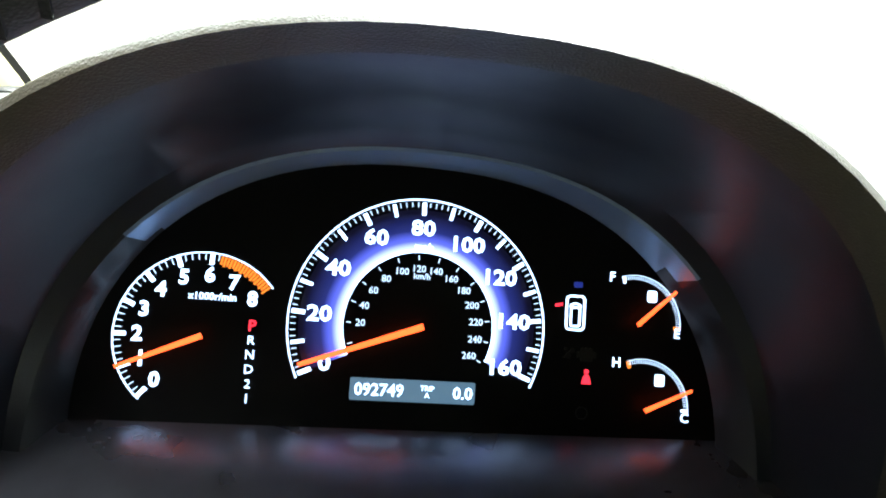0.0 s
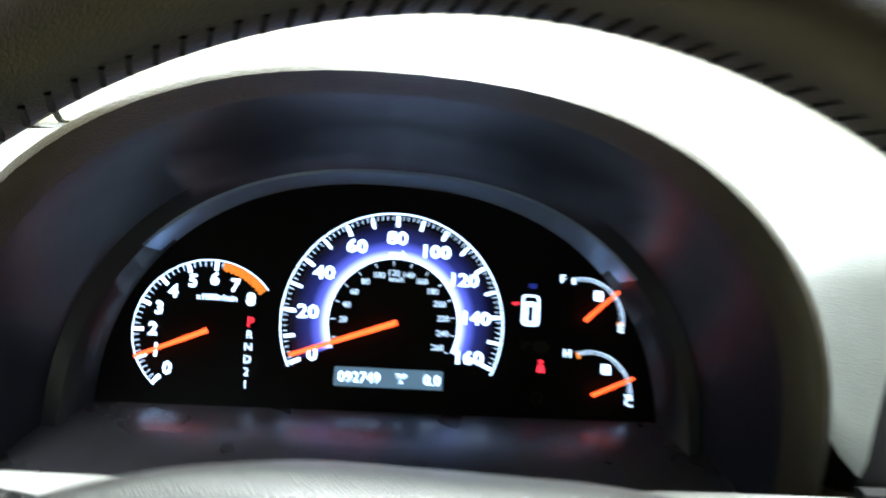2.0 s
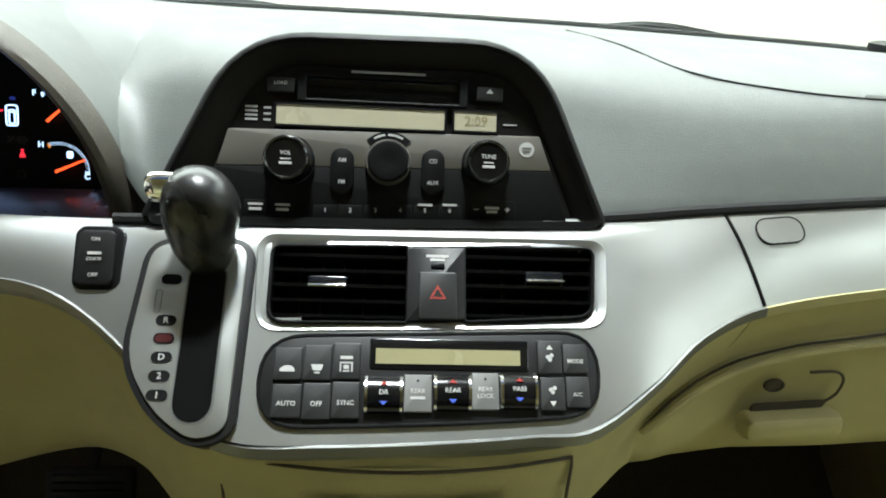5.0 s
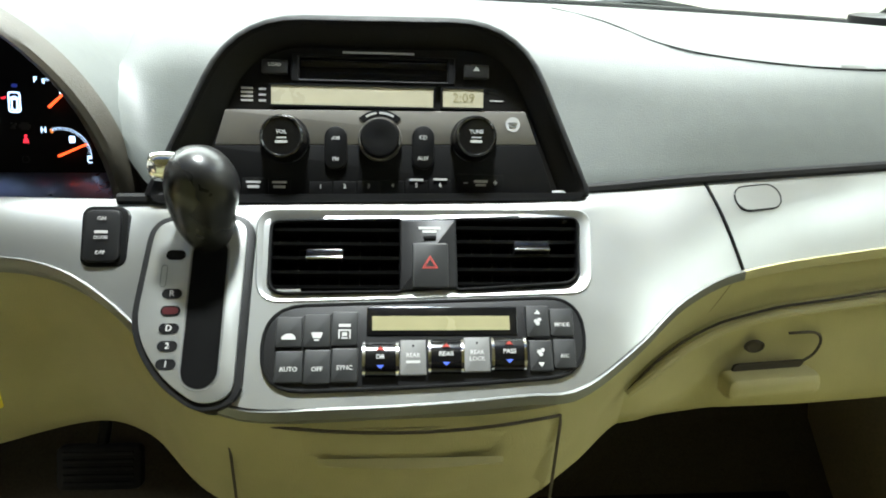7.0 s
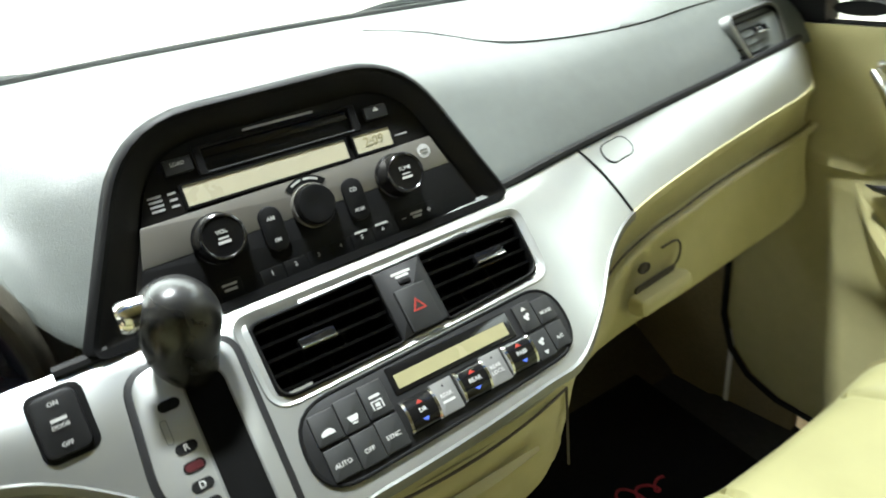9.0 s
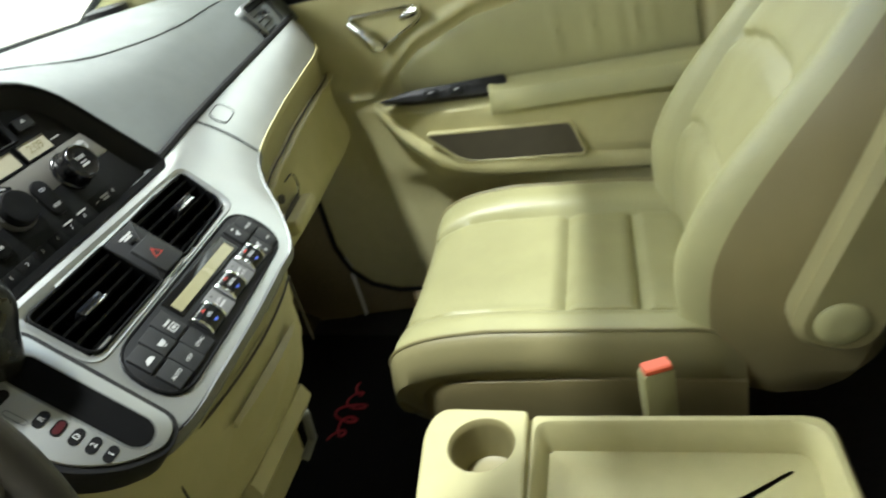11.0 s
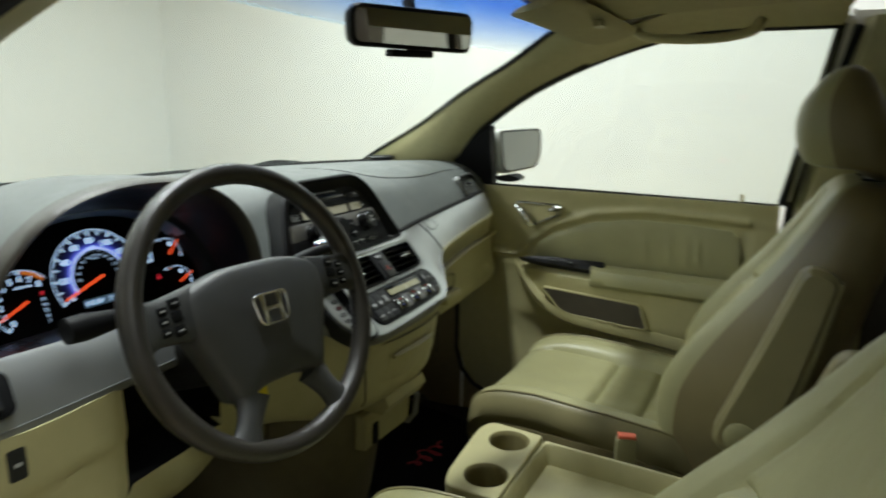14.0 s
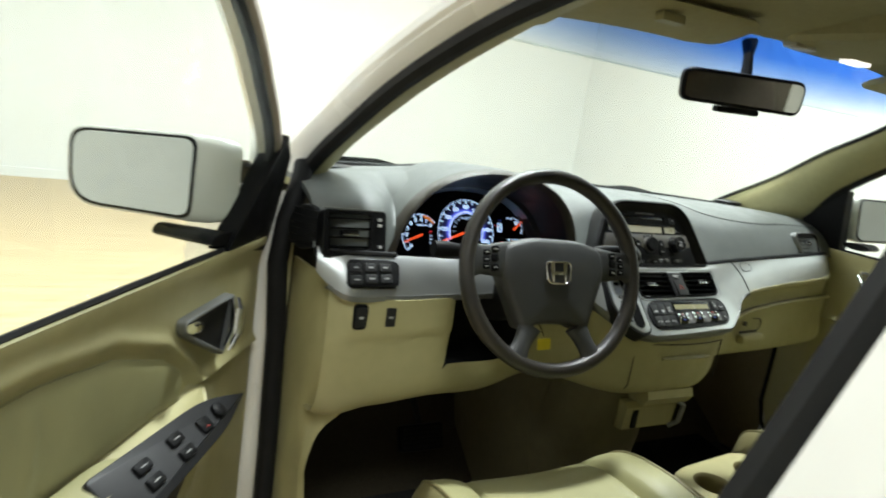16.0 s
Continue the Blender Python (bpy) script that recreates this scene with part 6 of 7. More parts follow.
    # outer skin
    put("skin", sheet([[(1.36 - .05 * max(0, (z - .95)) ** 1.0, y, z) for y in span(.58, -.30, 10)] for z in span(.32, 1.105, 10)], .01, (1, 0, 0)), PAINT, lab="white painted outer skin")
    for y_, nm in ((.575, "front_edge"), (-.298, "rear_edge")):
        put(nm, sheet([[(xx, y_, z) for xx in (1.255, 1.30, 1.35)] for z in span(.34, 1.100, 6)], .008, (0, 1 if y_ < 0 else -1, 0)), PAINT, lab="white painted door edge")
    # wing mirror
    c = Vector((1.417, .45, 1.277)) if left else Vector((1.388, .461, 1.267))
    FM = Frame(c, (1, -.10 if left else -.25, 0), (0, .06, 1))
    corners = ((-.104, .066, .02), (.100, .052, .03), (.094, -.066, .05), (-.104, -.066, .02)) if left else ((-.112, .060, .02), (.108, .064, .03), (.098, -.055, .05), (-.098, -.066, .03))
    o = rounded([(u, v, r) for u, v, r in corners], .03, 6)
    wide = 1.5 if left else 1.12
    lp = [[FM.p((u * (1 + (wide - 1) * b if u < 0 else 1) * k + .01 * (1 - k)), v * k, w) for u, v in o] for k, b, w in ((.50, 1, -.115), (.78, 1, -.105), (.97, 1, -.070), (1.05, 1, -.030), (1.08, .6, -.006), (1.08, .12, .004), (1.06, 0, .010), (1.0, 0, .012))]
    wm = put("wing_mirror", loft(lp), PAINT, lab="white wing mirror housing")
    put("mirror_rim", frame_ring(FM, [(u * 1.01, v * 1.01) for u, v in o], [(u * .955, v * .94) for u, v in o], .004, .0145, .001), RUBBER, wm)
    put("mirror_glass", plate(FM, [(u * .96, v * .95) for u, v in o], .009, .0135), MIRROR, wm, "mirror glass", smooth=False)
    put("mirror_foot", loft([[(x_, y_ + .44, z_ + 1.19) for y_, z_ in circle(0, 0, r, 12, .010)] for x_, r in ((1.25, .040), (1.31, .034), (1.36 if left else 1.33, .022))]), BLACK, wm, "black mirror foot")
    return d


FRAME_TRIM = material("pinkish_grey_frame_trim", (0.42, 0.37, 0.31), 0.5, vary=0.05, scale=30)
# Dark brown holds the shade of the pocket, finger slot and lid gap.
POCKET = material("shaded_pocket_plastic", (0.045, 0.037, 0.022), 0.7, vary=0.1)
door(Matrix.Identity(4), "passenger_door", "closed beige passenger door with armrest and pocket", (1.27, 0.1, 0.42), False)
HINGE = Vector((-0.515, 0.585, 0))
OPEN = Matrix.Translation(HINGE) @ Matrix.Rotation(radians(-36), 4, "Z") @ Matrix.Translation(-HINGE) @ Matrix.Translation((2 * 0.41, 0, -0.045)) @ Matrix.Diagonal((-1, 1, 1, 1))
door(OPEN, "driver_door", "open beige driver door with silver switch plate", (-0.6, 0.3, 0.42), True)


def rear_windows():
    for M in (Matrix.Identity(4), LEFT):
        bm = sheet([[(1.262 - .28 * (z - 1.155), y, z) for y in span(-.50, -2.3, 6)] for z in span(1.12, 1.55, 4)], .004, (1, 0, 0))
        bm.transform(M)
        g = tagged(part("rear_side_window", bm, GLASS_DARK), "tinted rear side window glass", "window", kind="structure")
        g.visible_shadow = False


rear_windows()


# ---- cabin things ----
def centre_tray():
    d = thing("console_tray", (0.47, 0, 0.45), "beige folding centre tray with two cup holders", "console")
    T = Frame((0.468, 0.0, 0.755), (1, 0, 0), (0, 1, 0))
    cups = ((0.067, 0.122), (-0.070, 0.110))
    # front block with two round wells
    blk = rounded([(-.132, .062, .008), (.120, .070, .008), (.128, .185, .02), (.09, .198, .05), (-.09, .178, .05), (-.135, .160, .02)], .02, 4)
    hole = bmesh.new()
    outer = [hole.verts.new(T.p(u, v, 0.0)) for u, v in inset(blk, .004)]
    edges = [hole.edges.new((outer[i], outer[(i + 1) % len(outer)])) for i in range(len(outer))]
    for cu, cv in cups:
        ring = [hole.verts.new(T.p(u, v, 0.0)) for u, v in circle(cu, cv, .041, 32)]
        edges += [hole.edges.new((ring[i], ring[(i + 1) % 32])) for i in range(32)]
    bmesh.ops.triangle_fill(hole, use_beauty=True, edges=edges)
    lids = [f for f in hole.faces if any((f.calc_center_median() - T.p(a, b)).length < .039 for a, b in cups)]
    bmesh.ops.delete(hole, geom=lids, context="FACES")
    tp = part("cup_block", hole, BEIGE, d, "beige top with two round openings", smooth=False)
    lp = [[T.p(u, v, w) for u, v in q] for q, w in ((inset(blk, .004), 0.0), (inset(blk, .001), -.0015), (blk, -.005), (blk, -.09))]
    part("block_side", loft(lp, cap=False), BEIGE, d)
    for cu, cv in cups:
        part("cup_well", loft([[T.p(cu + r * a, cv + r * b, w) for a, b in circle(0, 0, 1, 32)] for r, w in ((.041, .0), (.0385, -.003), (.037, -.010), (.034, -.060), (.028, -.062), (.002, -.062))], cap=False), CUPWELL, tp, "ribbed beige cup well, shade put into a darker beige")
    # tray behind
    o = rounded([(-.134, .068, .01), (.122, .068, .01), (.112, -.26, .03), (-.122, -.26, .03)], .01, 4)
    i = rounded([(-.118, .058, .015), (.106, .058, .015), (.098, -.245, .03), (-.108, -.245, .03)], .015, 4)
    lp = [[T.p(u, v, w) for u, v in q] for q, w in ((o, -.075), (o, -.014), (inset(o, .004), -.009), (inset(i, -.004), -.009), (i, -.013), (inset(i, .008), -.048), (inset(i, .03), -.050))]
    part("tray", loft(lp), BEIGE, d, "beige open storage tray")
    for s in (-1, 1):
        part("leg", tube([T.p(s * .10, .12, -.08), T.p(s * .10, .06, -.33)], .014, 8), CHARCOAL, d)
    part("leg", tube([T.p(0, -.2, -.07), T.p(0, -.2, -.335)], .014, 8), CHARCOAL, d)


# Darker beige holds the shade inside the cup wells.
CUPWELL = material("shaded_cup_beige", (0.22, 0.19, 0.085), 0.5, vary=0.08, scale=40)
centre_tray()


def lower_console():
    # the bin under the climate panel and its outlet drawer
    def row(y, z):
        return y, z
    d = thing("ashtray_bin", (0.46, 0.33, 0.86), "beige closed bin under the climate panel", "storage bin")
    rows = []
    for x in span(.325, .592, 14):
        s = ((x - .458) / .134) ** 2
        rows.append([(x, y + .018 * s, z) for y, z in ((.303, .974), (.300, .965), (.302, .945), (.306, .938), (.305, .932), (.308, .90), (.318, .872), (.330, .862))])
    part("front", sheet(rows, .02, (0, -1, .1)), BEIGE, d, "beige bin front with pull lip")
    gap = [(x, .297 + .018 * ((x - .458) / .134) ** 2, .9755) for x in span(.325, .592, 14)]
    part("gap", tube([(.3245, .326, .865)] + [(.3235, .317, z) for z in span(.88, .965, 4)] + gap + [(.5935, .317, z) for z in span(.965, .88, 4)], .0014, 6), DARKTRIM, d, "fine gap round the bin")
    part("pull_lip", loft([[(x, y, z) for y, z in ((.301, .946), (.299 - .006 * (1 - ((x - .47) / .075) ** 2), .942), (.300, .938), (.306, .938))] for x in span(.395, .545, 14)]), BEIGE, d)
    e = thing("outlet_drawer", (0.46, 0.38, 0.75), "beige open drawer with black socket below the bin", "storage bin")
    part("shelf", loft([[(x, y, z) for y, z in ((.325, .852), (.318, .835), (.330, .815), (.42, .815), (.42, .852))] for x in span(.40, .545, 6)]), BEIGE, e)
    part("body", loft([[(x, y, z) for y, z in ((.36, .812), (.35, .80), (.355, .745), (.45, .735), (.45, .812))] for x in span(.375, .535, 6)]), BEIGE, e, "beige drawer body")
    part("bracket", tube([(.530, .352, .81), (.548, .340, .80), (.548, .345, .755), (.525, .352, .742)], .006, 8), SILVER_DARK, e, "grey wire bracket")
    part("socket", box(Frame((.405, .352, .772), (1, 0, 0), (0, 0, 1)), -.008, .008, -.022, .022, 0, .004, .001), BLACK, e, "black socket cover")
    t = thing("centre_tunnel", (0.40, 0.5, 0.42), "beige lower centre console darkened for shade, above the dark carpet", "console")
    rows = []
    for y, z0, w in ((.40, .86, .12), (.395, .78, .14), (.40, .70, .15), (.42, .60, .155), (.45, .50, .16), (.48, .42, .165)):
        rows.append([(.40 + w * q, y + .10 * abs(q) ** 3, z0) for q in span(-1, 1, 14)])
    part("cover", sheet(rows, .02, (0, 1, 0)), TUNNEL, t, "beige tunnel cover, shade put into a dull tan")
    for s in (-1, 1):
        rows = [[(.40 + s * w, yy, z0) for yy in span(.5, .95, 4)] for z0, w in ((.86, .12), (.78, .14), (.60, .155), (.42, .165))]
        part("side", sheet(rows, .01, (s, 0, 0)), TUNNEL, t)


lower_console()


def dash_details():
    d = DASH
    # glovebox
    g = thing("glovebox", (0.95, 0.44, 0.9), "closed beige glovebox with lock and latch", "glovebox")
    rows = []
    for x in span(.675, 1.215, 40):
        c = curve(LOWER, x)
        q = smooth_path([(x, c[i], c[i + 1]) for i in range(0, 8, 2)], 10)
        zt = float(np.interp(x, (.675, .70, .73, .77, .83, .95, 1.23), (.945, .966, .982, .998, 1.012, 1.024, 1.036)))
        zz, yy = [p[2] for p in q][::-1], [p[1] for p in q][::-1]
        edge = min(1, (x - .675) / .02)
        r = []
        for z in [zt, zt - .0015, zt - .004, zt - .008, zt - .014] + span(zt - .022, zz[0] + .002, 10):
            lip = .010 * edge * min(1, max(0, (zt - z) / .007)) ** .5
            r.append((x, float(np.interp(z, zz, yy)) - .0085 - lip, z))
        rows.append(r)
    part("lid", sheet(rows, .010, (0, -1, 0)), BEIGE, g, "beige glovebox lid with a rounded top lip")
    p = [(r[2][0], r[2][1] - .0100, r[0][2] - .0015) for r in rows]
    part("lid_lip", tube(p, .0042, 8), BEIGE, g, "rounded top lip of the lid")
    p = [(r[0][0], r[0][1] - .0085, r[0][2] + .0020) for r in rows]
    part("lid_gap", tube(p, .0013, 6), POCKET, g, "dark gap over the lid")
    LK = Frame((.835, .4205, .963), (1, .10, 0), (0, .16, 1))
    part("latch_groove", tube([LK.p(*q, .001) for q in smooth_path([(.012, .020), (.040, .019), (.049, .010), (.044, -.004), (.032, -.012)], 6)], .0015, 6), POCKET, g, "dark groove round the latch")
    part("latch_slot", plate(LK, rounded([(-.045, -.019, .004), (.030, -.019, .004), (.036, -.011, .004), (-.042, -.011, .004)], .004, 4), -.002, .0012), POCKET, g, "finger slot, its shadow put into a dark plate")
    part("lock", loft([[LK.p(-.024 + r * a, .008 + r * .62 * b, w) for a, b in circle(0, 0, 1, 20)] for r, w in ((.0105, -.001), (.0105, .002), (.0085, .003), (.0070, .0015))]), POCKET, g, "dark key lock")
    part("latch", loft([[LK.p(u, v, w) for u, v in rrect(-.006, -.030, ww, hh, .007, 5)] for ww, hh, w in ((.100, .024, -.002), (.102, .024, .010), (.098, .020, .017), (.088, .010, .020))]), BEIGE, g, "beige pull latch")
    # gap line of the trim, running on into the beige panel
    p = []
    for s in span(0, 1, 10):
        xx = .740 + .026 * s
        ys, zs, yl, zl = curve(TRIM, xx)
        L = math.hypot(zs - zl, ys - yl) + 1e-6
        k = .005 * math.sin(math.pi * s ** .85) + .0042
        p.append((xx, lerp(ys, yl, s) - (zs - zl) / L * k, lerp(zs, zl, s) + (ys - yl) / L * k))
    part("panel_gap", tube(p, .0017, 6), BLACK, d, "dark panel gap")
    c = curve(LOWER, .77)
    p = [(lerp(.767, .748, t ** 1.5), lerp(c[0], c[2], .65 * t) - .0085 - .002 * t, lerp(c[1], .995, t)) for t in span(0, 1, 6)]
    part("panel_gap", tube(p, .0010, 6), SEAM, d, "fine gap in the beige panel")
    # airbag indicator outline on the trim
    ao = []
    for x, t in ((.789, .27), (.799, .27), (.789, .20)):
        ys, zs, yl, zl = curve(TRIM, x)
        L = math.hypot(zs - zl, ys - yl)
        k = .005 * math.sin(math.pi * t ** .85)
        ao.append(Vector((x, lerp(ys, yl, t) - (zs - zl) / L * k, lerp(zs, zl, t) + (ys - yl) / L * k)))
    AO = Frame(ao[0], ao[1] - ao[0], ao[2] - ao[0])
    o = rrect(0, 0, .046, .026, .012, 6)
    part("badge_outline", frame_ring(AO, o, inset(o, .0012), .001, .0052), BLACK, d, "thin dark outline in the trim", smooth=False)
    part("badge_lens", plate(AO, inset(o, .0012), .001, .0049), SILVER, d, smooth=False)
    p = [(x, curve(PADS, x)[10] + .010, curve(PADS, x)[11] + .001) for x in span(-.36, 1.24, 60)]
    part("windshield_gasket", tube(p, [.0055 + .0045 * max(0, min(1, (.3 - q[0]) / .5)) for q in p], 8), RUBBER, d, "black gasket at the foot of the windshield")
    # airbag lid seam on the pad
    seam = []
    for x, t in ((.64, .72), (.68, .60), (.73, .52), (.80, .46), (.92, .42), (1.06, .40), (1.20, .395), (1.25, .39)):
        c = curve(PADS, x)
        q = smooth_path([(x, c[i], c[i + 1]) for i in range(0, 12, 2)], 8)
        k = q[int(t * (len(q) - 1))]
        seam.append((k[0], k[1], k[2] + .0005))
    part("airbag_seam", tube(smooth_path(seam, 6), .0010, 6), CHARCOAL, d, "dark airbag lid seam")
    AB = Frame((.92, .552, 1.2185), (1, .02, 0), (0, .75, .65))
    part("legend_bar", plate(AB, rrect(0, 0, .026, .004, .001), 0, .0015), SILVER_DARK, d, smooth=False)
    # right side vent
    RV = Frame((1.130, .508, 1.176), (1, .14, 0.02), (0, .45, .9))
    v = thing("side_vent", RV.p(0, 0), "black side air vent with bright tab", "vent", "outer dash vents")
    hole = rounded([(-.040, -.027, .006), (.050, -.025, .006), (.056, .022, .012), (.040, .028, .012), (-.060, .028, .006)], .008, 4)
    panel_vent(RV, hole, 5, v, .004, .004, BLACK)
    part("housing", frame_ring(RV, inset(hole, -.009), inset(hole, -.002), -.03, .004, .003), SILVER_DARK, v, "dull silver vent surround")
    # left vent and switch panel
    LV = Frame((-.322, .408, 1.172), (1, .08, 0), (0, .30, 1))
    v = thing("side_vent", LV.p(0, 0), "black side air vent beside the gauges", "vent", "outer dash vents")
    panel_vent(LV, rounded([(-.042, -.036, .008), (.036, -.034, .008), (.040, .028, .006), (-.042, .030, .006)], .006, 4), 4, v, 0, -.004, VOID)
    part("housing", frame_ring(LV, rounded([(-.052, -.045, .012), (.068, -.041, .010), (.070, .035, .008), (-.050, .037, .01)], .01, 4), rounded([(-.044, -.038, .008), (.038, -.036, .008), (.042, .030, .006), (-.044, .032, .006)], .006, 4), -.04, .002, .002), BLACK, v, "black vent surround")
    part("bright_edge", tube([LV.p(-.050, .0385, .001), LV.p(.0, .0378, .0015), LV.p(.066, .0360, .001)], .0016, 6), SILVER_DARK, v, "thin bright line over the vent")
    for q in (.020, .010, -.028):
        part("wheel_mark", plate(LV, rrect(.054, q, .006, .005, .001), .003, .0066), LEGEND, v, smooth=False)
    EV = Frame((-.388, .456, 1.165), (.62, -.78, 0), (0, .1, 1))
    part("end_grille", plate(EV, circle(0, 0, .034, 28, .040), -.02, .004, .003), BLACK, v, "round end grille")
    for k in range(6):
        part("grille_slot", plate(EV, rrect(0, -.03 + .012 * k, .05, .004, .002), 0, .006), BLACK, v)
    SP = Frame((-.283, .3735, 1.1035), (1, .02, 0), (0, .55, .84))
    s = thing("switch_panel", SP.p(0, 0), "black switch panel set in the silver trim", "switch")
    part("plate", plate(SP, rounded([(-.052, -.024, .014), (.044, -.024, .010), (.050, .020, .02), (.030, .026, .02), (-.048, .026, .008)], .01, 5), -.01, .006, .002), BLACK, s)
    for u, v_ in ((-.036, .010), (-.036, -.012), (-.008, .010), (-.008, -.010), (.020, .010), (.020, -.010)):
        k = part("button", plate(SP, rrect(u, v_, .022, .016, .003), .003, .009, .0015), BUTTON, s)
        part("legend_bar", plate(SP, rrect(u, v_, .009, .002), .008, .0094), LEGEND, k, smooth=False)
    for x, y, z in ((-.303, .3625, 1.030), (-.247, .3615, 1.030)):
        KS = Frame((x, y, z), (1, .0, 0), (0, .03, 1))
        k = thing("knee_switch", (x, y, z), "black rectangular switch in the beige knee panel", "switch", "knee panel switches")
        part("bezel", plate(KS, rrect(0, 0, .027, .046, .007, 5), -.01, .004, .0015), BLACK, k)
        part("rocker", plate(KS, rrect(0, 0, .020, .036, .004, 5), 0, .0065, .002), BUTTON, k)
        part("legend_bar", plate(KS, rrect(0, 0, .008, .004, .001), .005, .007), LEGEND, k, smooth=False)
    # knee panel parting line
    p = [(x, curve(LOWER, x)[2] - .0035, curve(LOWER, x)[3] + .018) for x in span(-.33, -.11, 10)]
    part("panel_gap", tube(p, .0014, 6), SEAM, d)
    # speaker dots by the windscreen
    for x, y in ((-.26, .72), (1.12, .80)):
        part("demist_grille", loft([[(x + r * a, y + r * .6 * b, z) for a, b in circle(0, 0, 1, 24)] for r, z in ((.05, 1.236), (.05, 1.246), (.042, 1.248))]), CHARCOAL, d, "round grille by the windshield")


dash_details()


def roof_things():
    # interior mirror
    F = Frame((.396, .262, 1.521), (1, -.34, .03), (.0, -.07, 1))
    m = thing("rear_view_mirror", F.p(0, 0), "black rear-view mirror hung from the windshield", "mirror")
    o = rounded([(-.130, -.030, .02), (.130, -.034, .02), (.134, .034, .025), (-.134, .034, .025)], .02, 6)
    lp = [[F.p(u * k, v * k, w) for u, v in o] for k, w in ((.7, -.035), (.92, -.026), (1.0, -.008), (1.0, .002), (.97, .005))]
    part("housing", loft(lp), BLACK, m, "black mirror housing")
    part("glass", plate(F, inset(o, .007), .003, .0062), MIRROR, m, "mirror glass", smooth=False)
    part("stem", tube([F.p(.02, .01, -.03), F.p(.03, .07, -.06), F.p(.035, .10, -.075)], [.012, .010, .016], 10), BLACK, m)
    part("sensor_foot", plate(F, rrect(-.0, -.038, .09, .012, .004), -.02, .0, .002), BLACK, m)
    # visors
    for M, x0, lab in ((1, .66, "beige fabric sun visor folded up with bright clip"), (-1, .20, "beige fabric sun visor folded up")):
        fx = lambda u: x0 + M * u
        v = thing("sun_visor", (x0, .1, 1.6), lab, "sun visor", "folded sun visors")
        lp = []
        for u in span(0.0, .40, 10):
            e = 1 if .01 < u < .39 else .7
            drop = .045 * (u / .4) ** 2
            lp.append([(fx(u), .128 + .07 * e * math.cos(t) - .0 + .05 * (1 - (u / .4) ** 2) - .03, 1.590 - drop * .6 + .011 * e * math.sin(t) - .012 * math.cos(t)) for t in [2 * math.pi * k / 14 for k in range(14)]])
        part("panel", loft(lp), HEADLINER, v, "beige fabric visor panel")
        part("clip", plate(Frame((fx(.21), .085, 1.576), (1, 0, 0), (0, 1, -.1)), rrect(0, 0, .045, .018, .003), -.008, .004, .001), LEATHER, v, "pale visor clip")
    # map light console
    c = thing("map_light_console", (.45, .1, 1.62), "beige overhead console with a lit map lamp", "lamp")
    lp = [[(.46 + w * a, .06 + .13 * b, z) for a, b in rrect(0, 0, 2, 2, .5, 6)] for w, z in ((.13, 1.645), (.13, 1.615), (.12, 1.606), (.09, 1.604))]
    part("housing", loft(lp), HEADLINER, c, "beige console housing")
    part("lens", plate(Frame((.545, .15, 1.603), (1, 0, 0), (0, -1, 0)), rrect(0, 0, .06, .03, .006), -.004, .004, .001), LAMP, c, "lit white lamp lens")
    part("lens", plate(Frame((.375, .15, 1.603), (1, 0, 0), (0, -1, 0)), rrect(0, 0, .06, .03, .006), -.004, .004, .001), LCD, c, "unlit lamp lens")
    # grab handle over the passenger door
    g = thing("grab_handle", (1.06, -.1, 1.56), "beige grab handle under the roof rail", "handle")
    part("grip", tube(smooth_path([(1.075, .05, 1.590), (1.055, .03, 1.565), (1.045, -.05, 1.555), (1.045, -.13, 1.555), (1.055, -.20, 1.568), (1.075, -.22, 1.592)], 5), .011, 10), BEIGE, g)


LAMP = material("lit_map_lamp", (0.9, 0.9, 0.9), 0.4, vary=0.0, glow=(1.0, 0.98, 0.92), power=3.0)
roof_things()


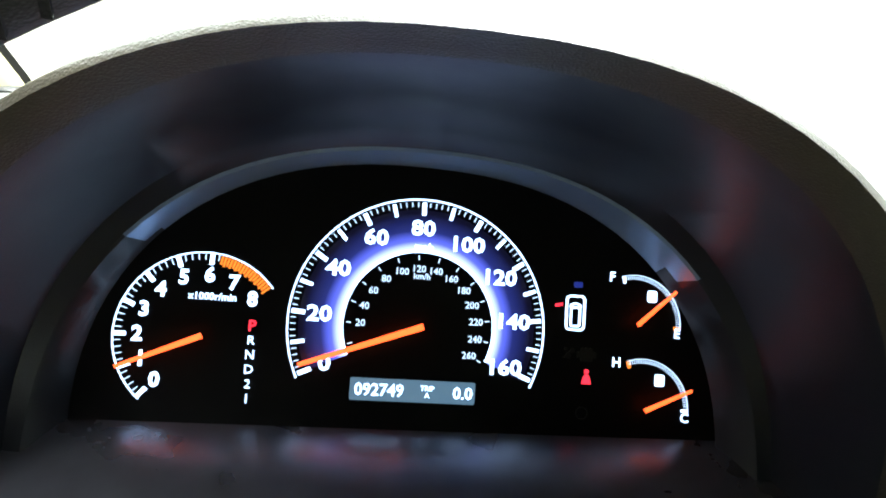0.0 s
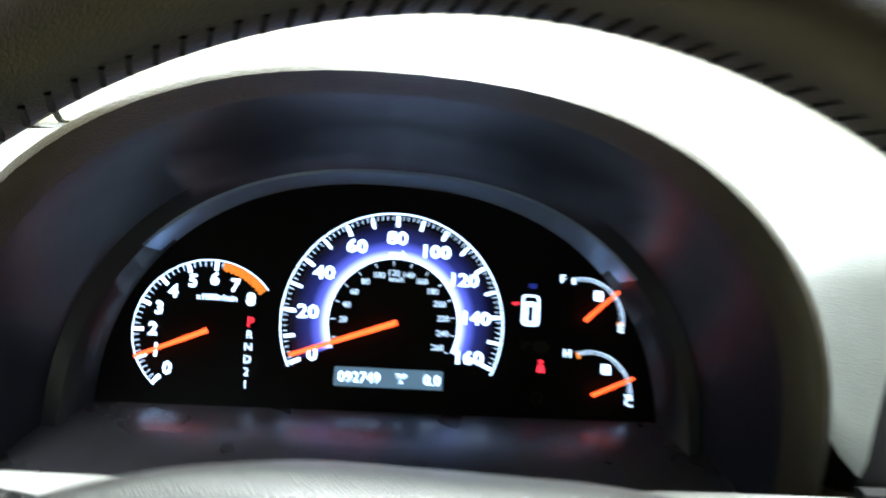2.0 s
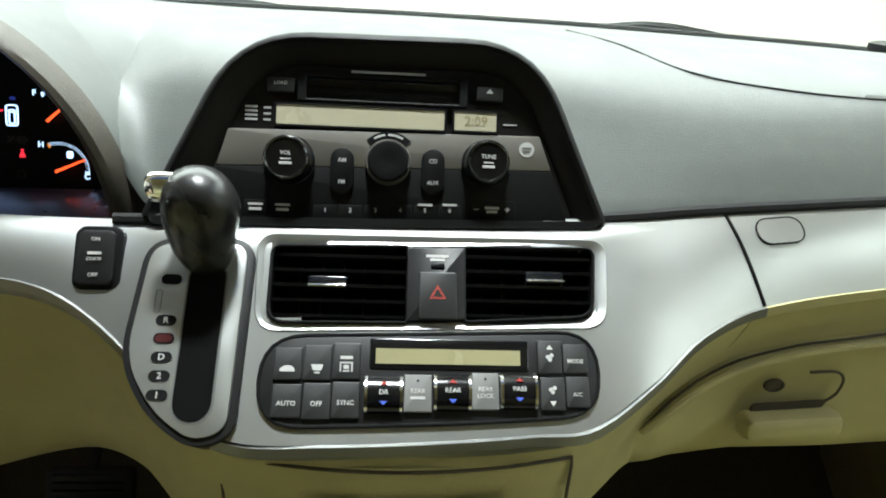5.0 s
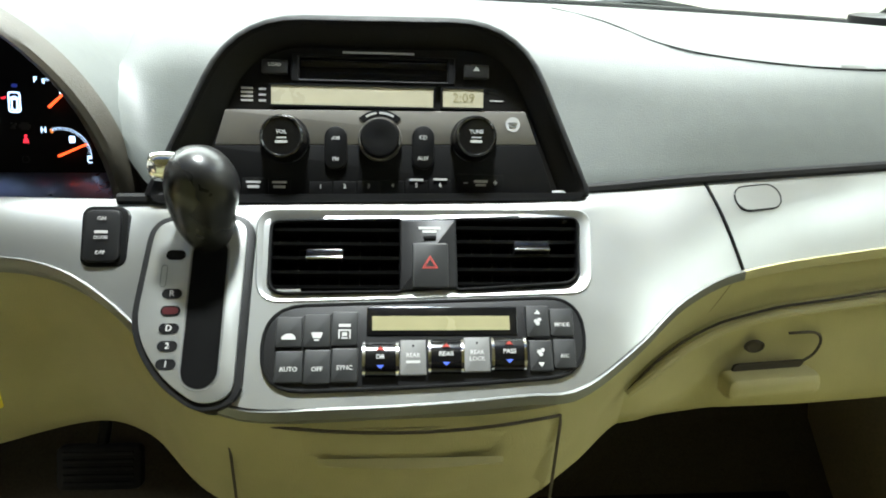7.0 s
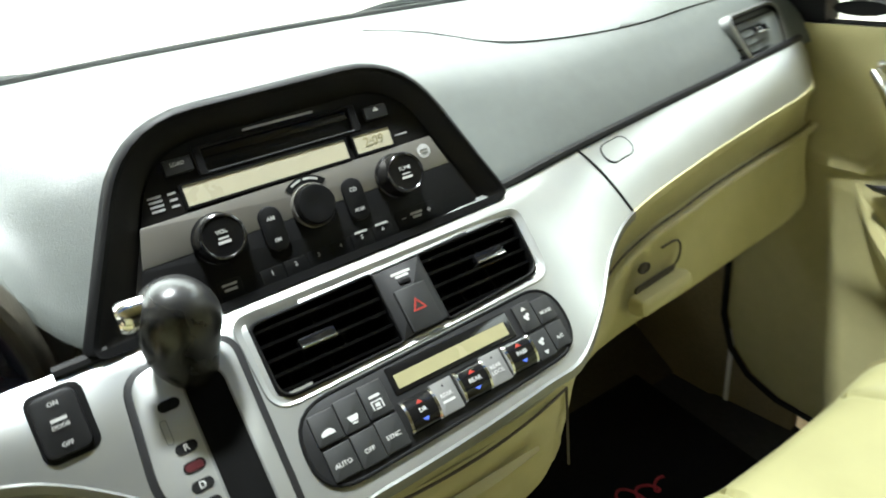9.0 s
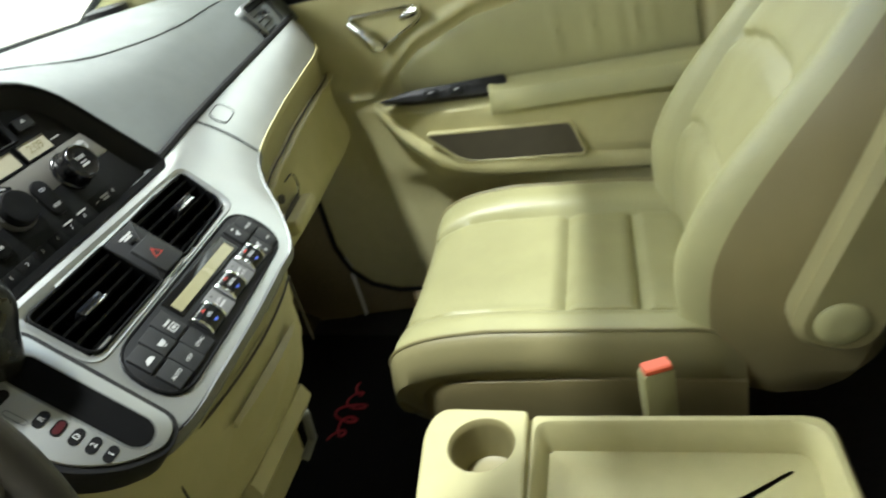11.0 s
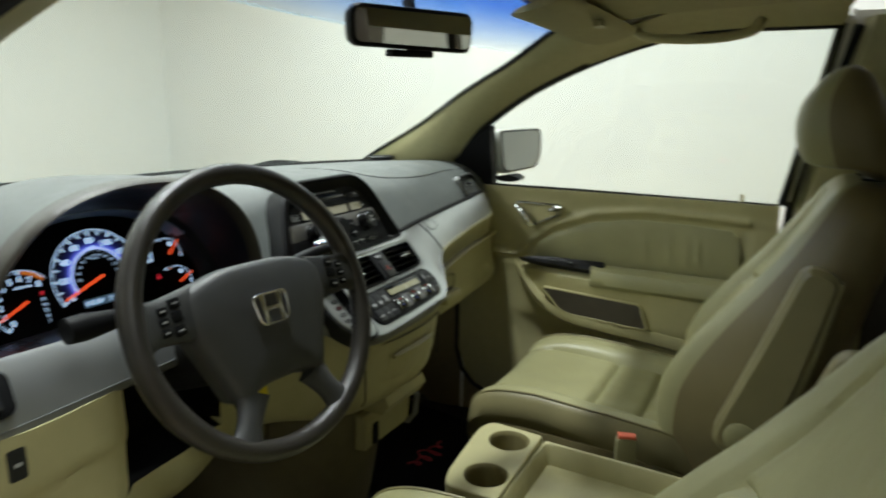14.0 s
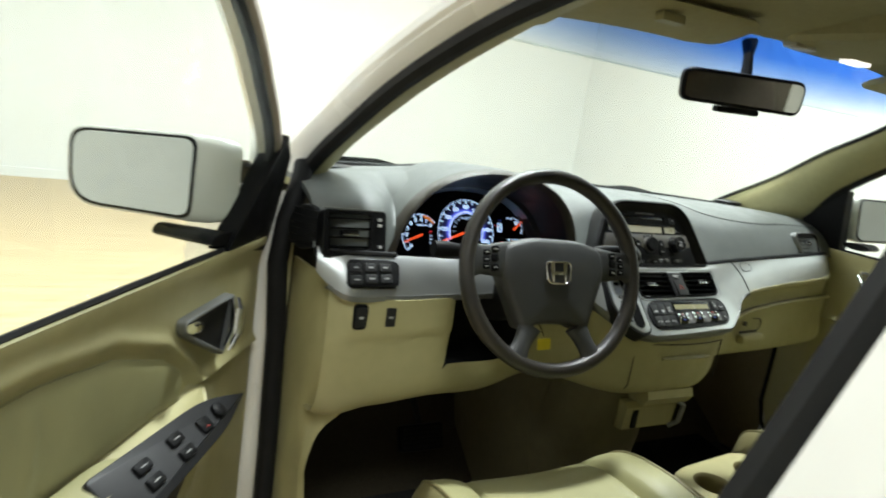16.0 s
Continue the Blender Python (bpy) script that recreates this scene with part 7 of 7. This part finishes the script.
def floor_things():
    m = thing("floor_mat", (0.93, 0.6, 0.43), "black carpet floor mat with red embroidered script", "floor mat")
    F = Frame((.93, .62, .425), (1, 0, 0), (0, 1, .06))
    part("carpet", plate(F, rounded([(-.24, -.34), (.22, -.34), (.24, .26), (-.22, .30)], .04), 0, .014, .005), MAT, m)
    # script reduced to a few plain strokes
    p = []
    for i in range(40):
        t = i / 39
        p.append(F.p(-.095 + .016 * math.sin(t * 26) * (1 - .3 * t) + .15 * t, -.105 + .020 * math.cos(t * 26) * (1 - .6 * math.sin(t * 9)) - .01 * t, .0155))
    part("embroidery", tube(smooth_path(p, 3), .0026, 5), RED_THREAD, m, "red embroidered script")
    b = thing("brake_pedal", (.02, .72, .55), "black rubber brake pedal on a steel arm", "pedal")
    PF = Frame((.03, .66, .60), (1, 0, 0), (0, .45, 1))
    pad = part("pad", plate(PF, rrect(0, 0, .12, .065, .01), -.01, .006, .003), BLACK, b)
    for k in range(5):
        part("rib", box(PF, -.05, .05, -.024 + .011 * k, -.019 + .011 * k, .004, .009, .001), RUBBER, pad)
    part("arm", tube([PF.p(0, .02, -.005), PF.p(0, .12, -.05), PF.p(0, .25, -.04)], .009, 8), CHARCOAL, b)
    # second-row seat edge behind
    r = thing("second_row_seat", (.95, -.8, .42), "grey-beige second-row seat half hidden in shade", "car seat")
    lp = []
    for yy, w, z0, z1 in ((-.55, .20, .80, .86), (-.57, .23, .74, .89), (-.66, .24, .70, .90), (-.80, .24, .68, .88), (-.98, .23, .68, .86)):
        lp.append([(.95 + w * a, yy, lerp(z0, z1, (b + 1) / 2)) for a, b in rrect(0, 0, 2, 2, .5, 5)])
    # lighter tan stands for the little light on cushion and armrest
    part("cushion", loft(lp), ARMREST, r)
    part("armrest", loft([[(.86 + .045 * a, lerp(-.66, -.96, t), .935 - .05 * t + .030 * b) for a, b in rrect(0, 0, 2, 2, .8, 5)] for t in span(0, 1, 5)]), ARMREST, r, "tan armrest")
    part("grip", tube(smooth_path([(.80, -.68, .955), (.80, -.73, .985), (.80, -.80, .975), (.80, -.92, .925)], 5), .012, 8), ARMREST, r)
    part("back", loft([[(.95 + .24 * a, -1.02 - .25 * t + .07 * b, lerp(.8, 1.28, t)) for a, b in rrect(0, 0, 2, 2, .6, 5)] for t in span(0, 1, 5)]), LEATHER_SIDE, r, "tan backrest")


MAT = material("black_mat_pile", (0.006, 0.006, 0.007), 0.98, vary=0.4, scale=300, bump=0.9, bump_scale=800, spec=0.1)
floor_things()
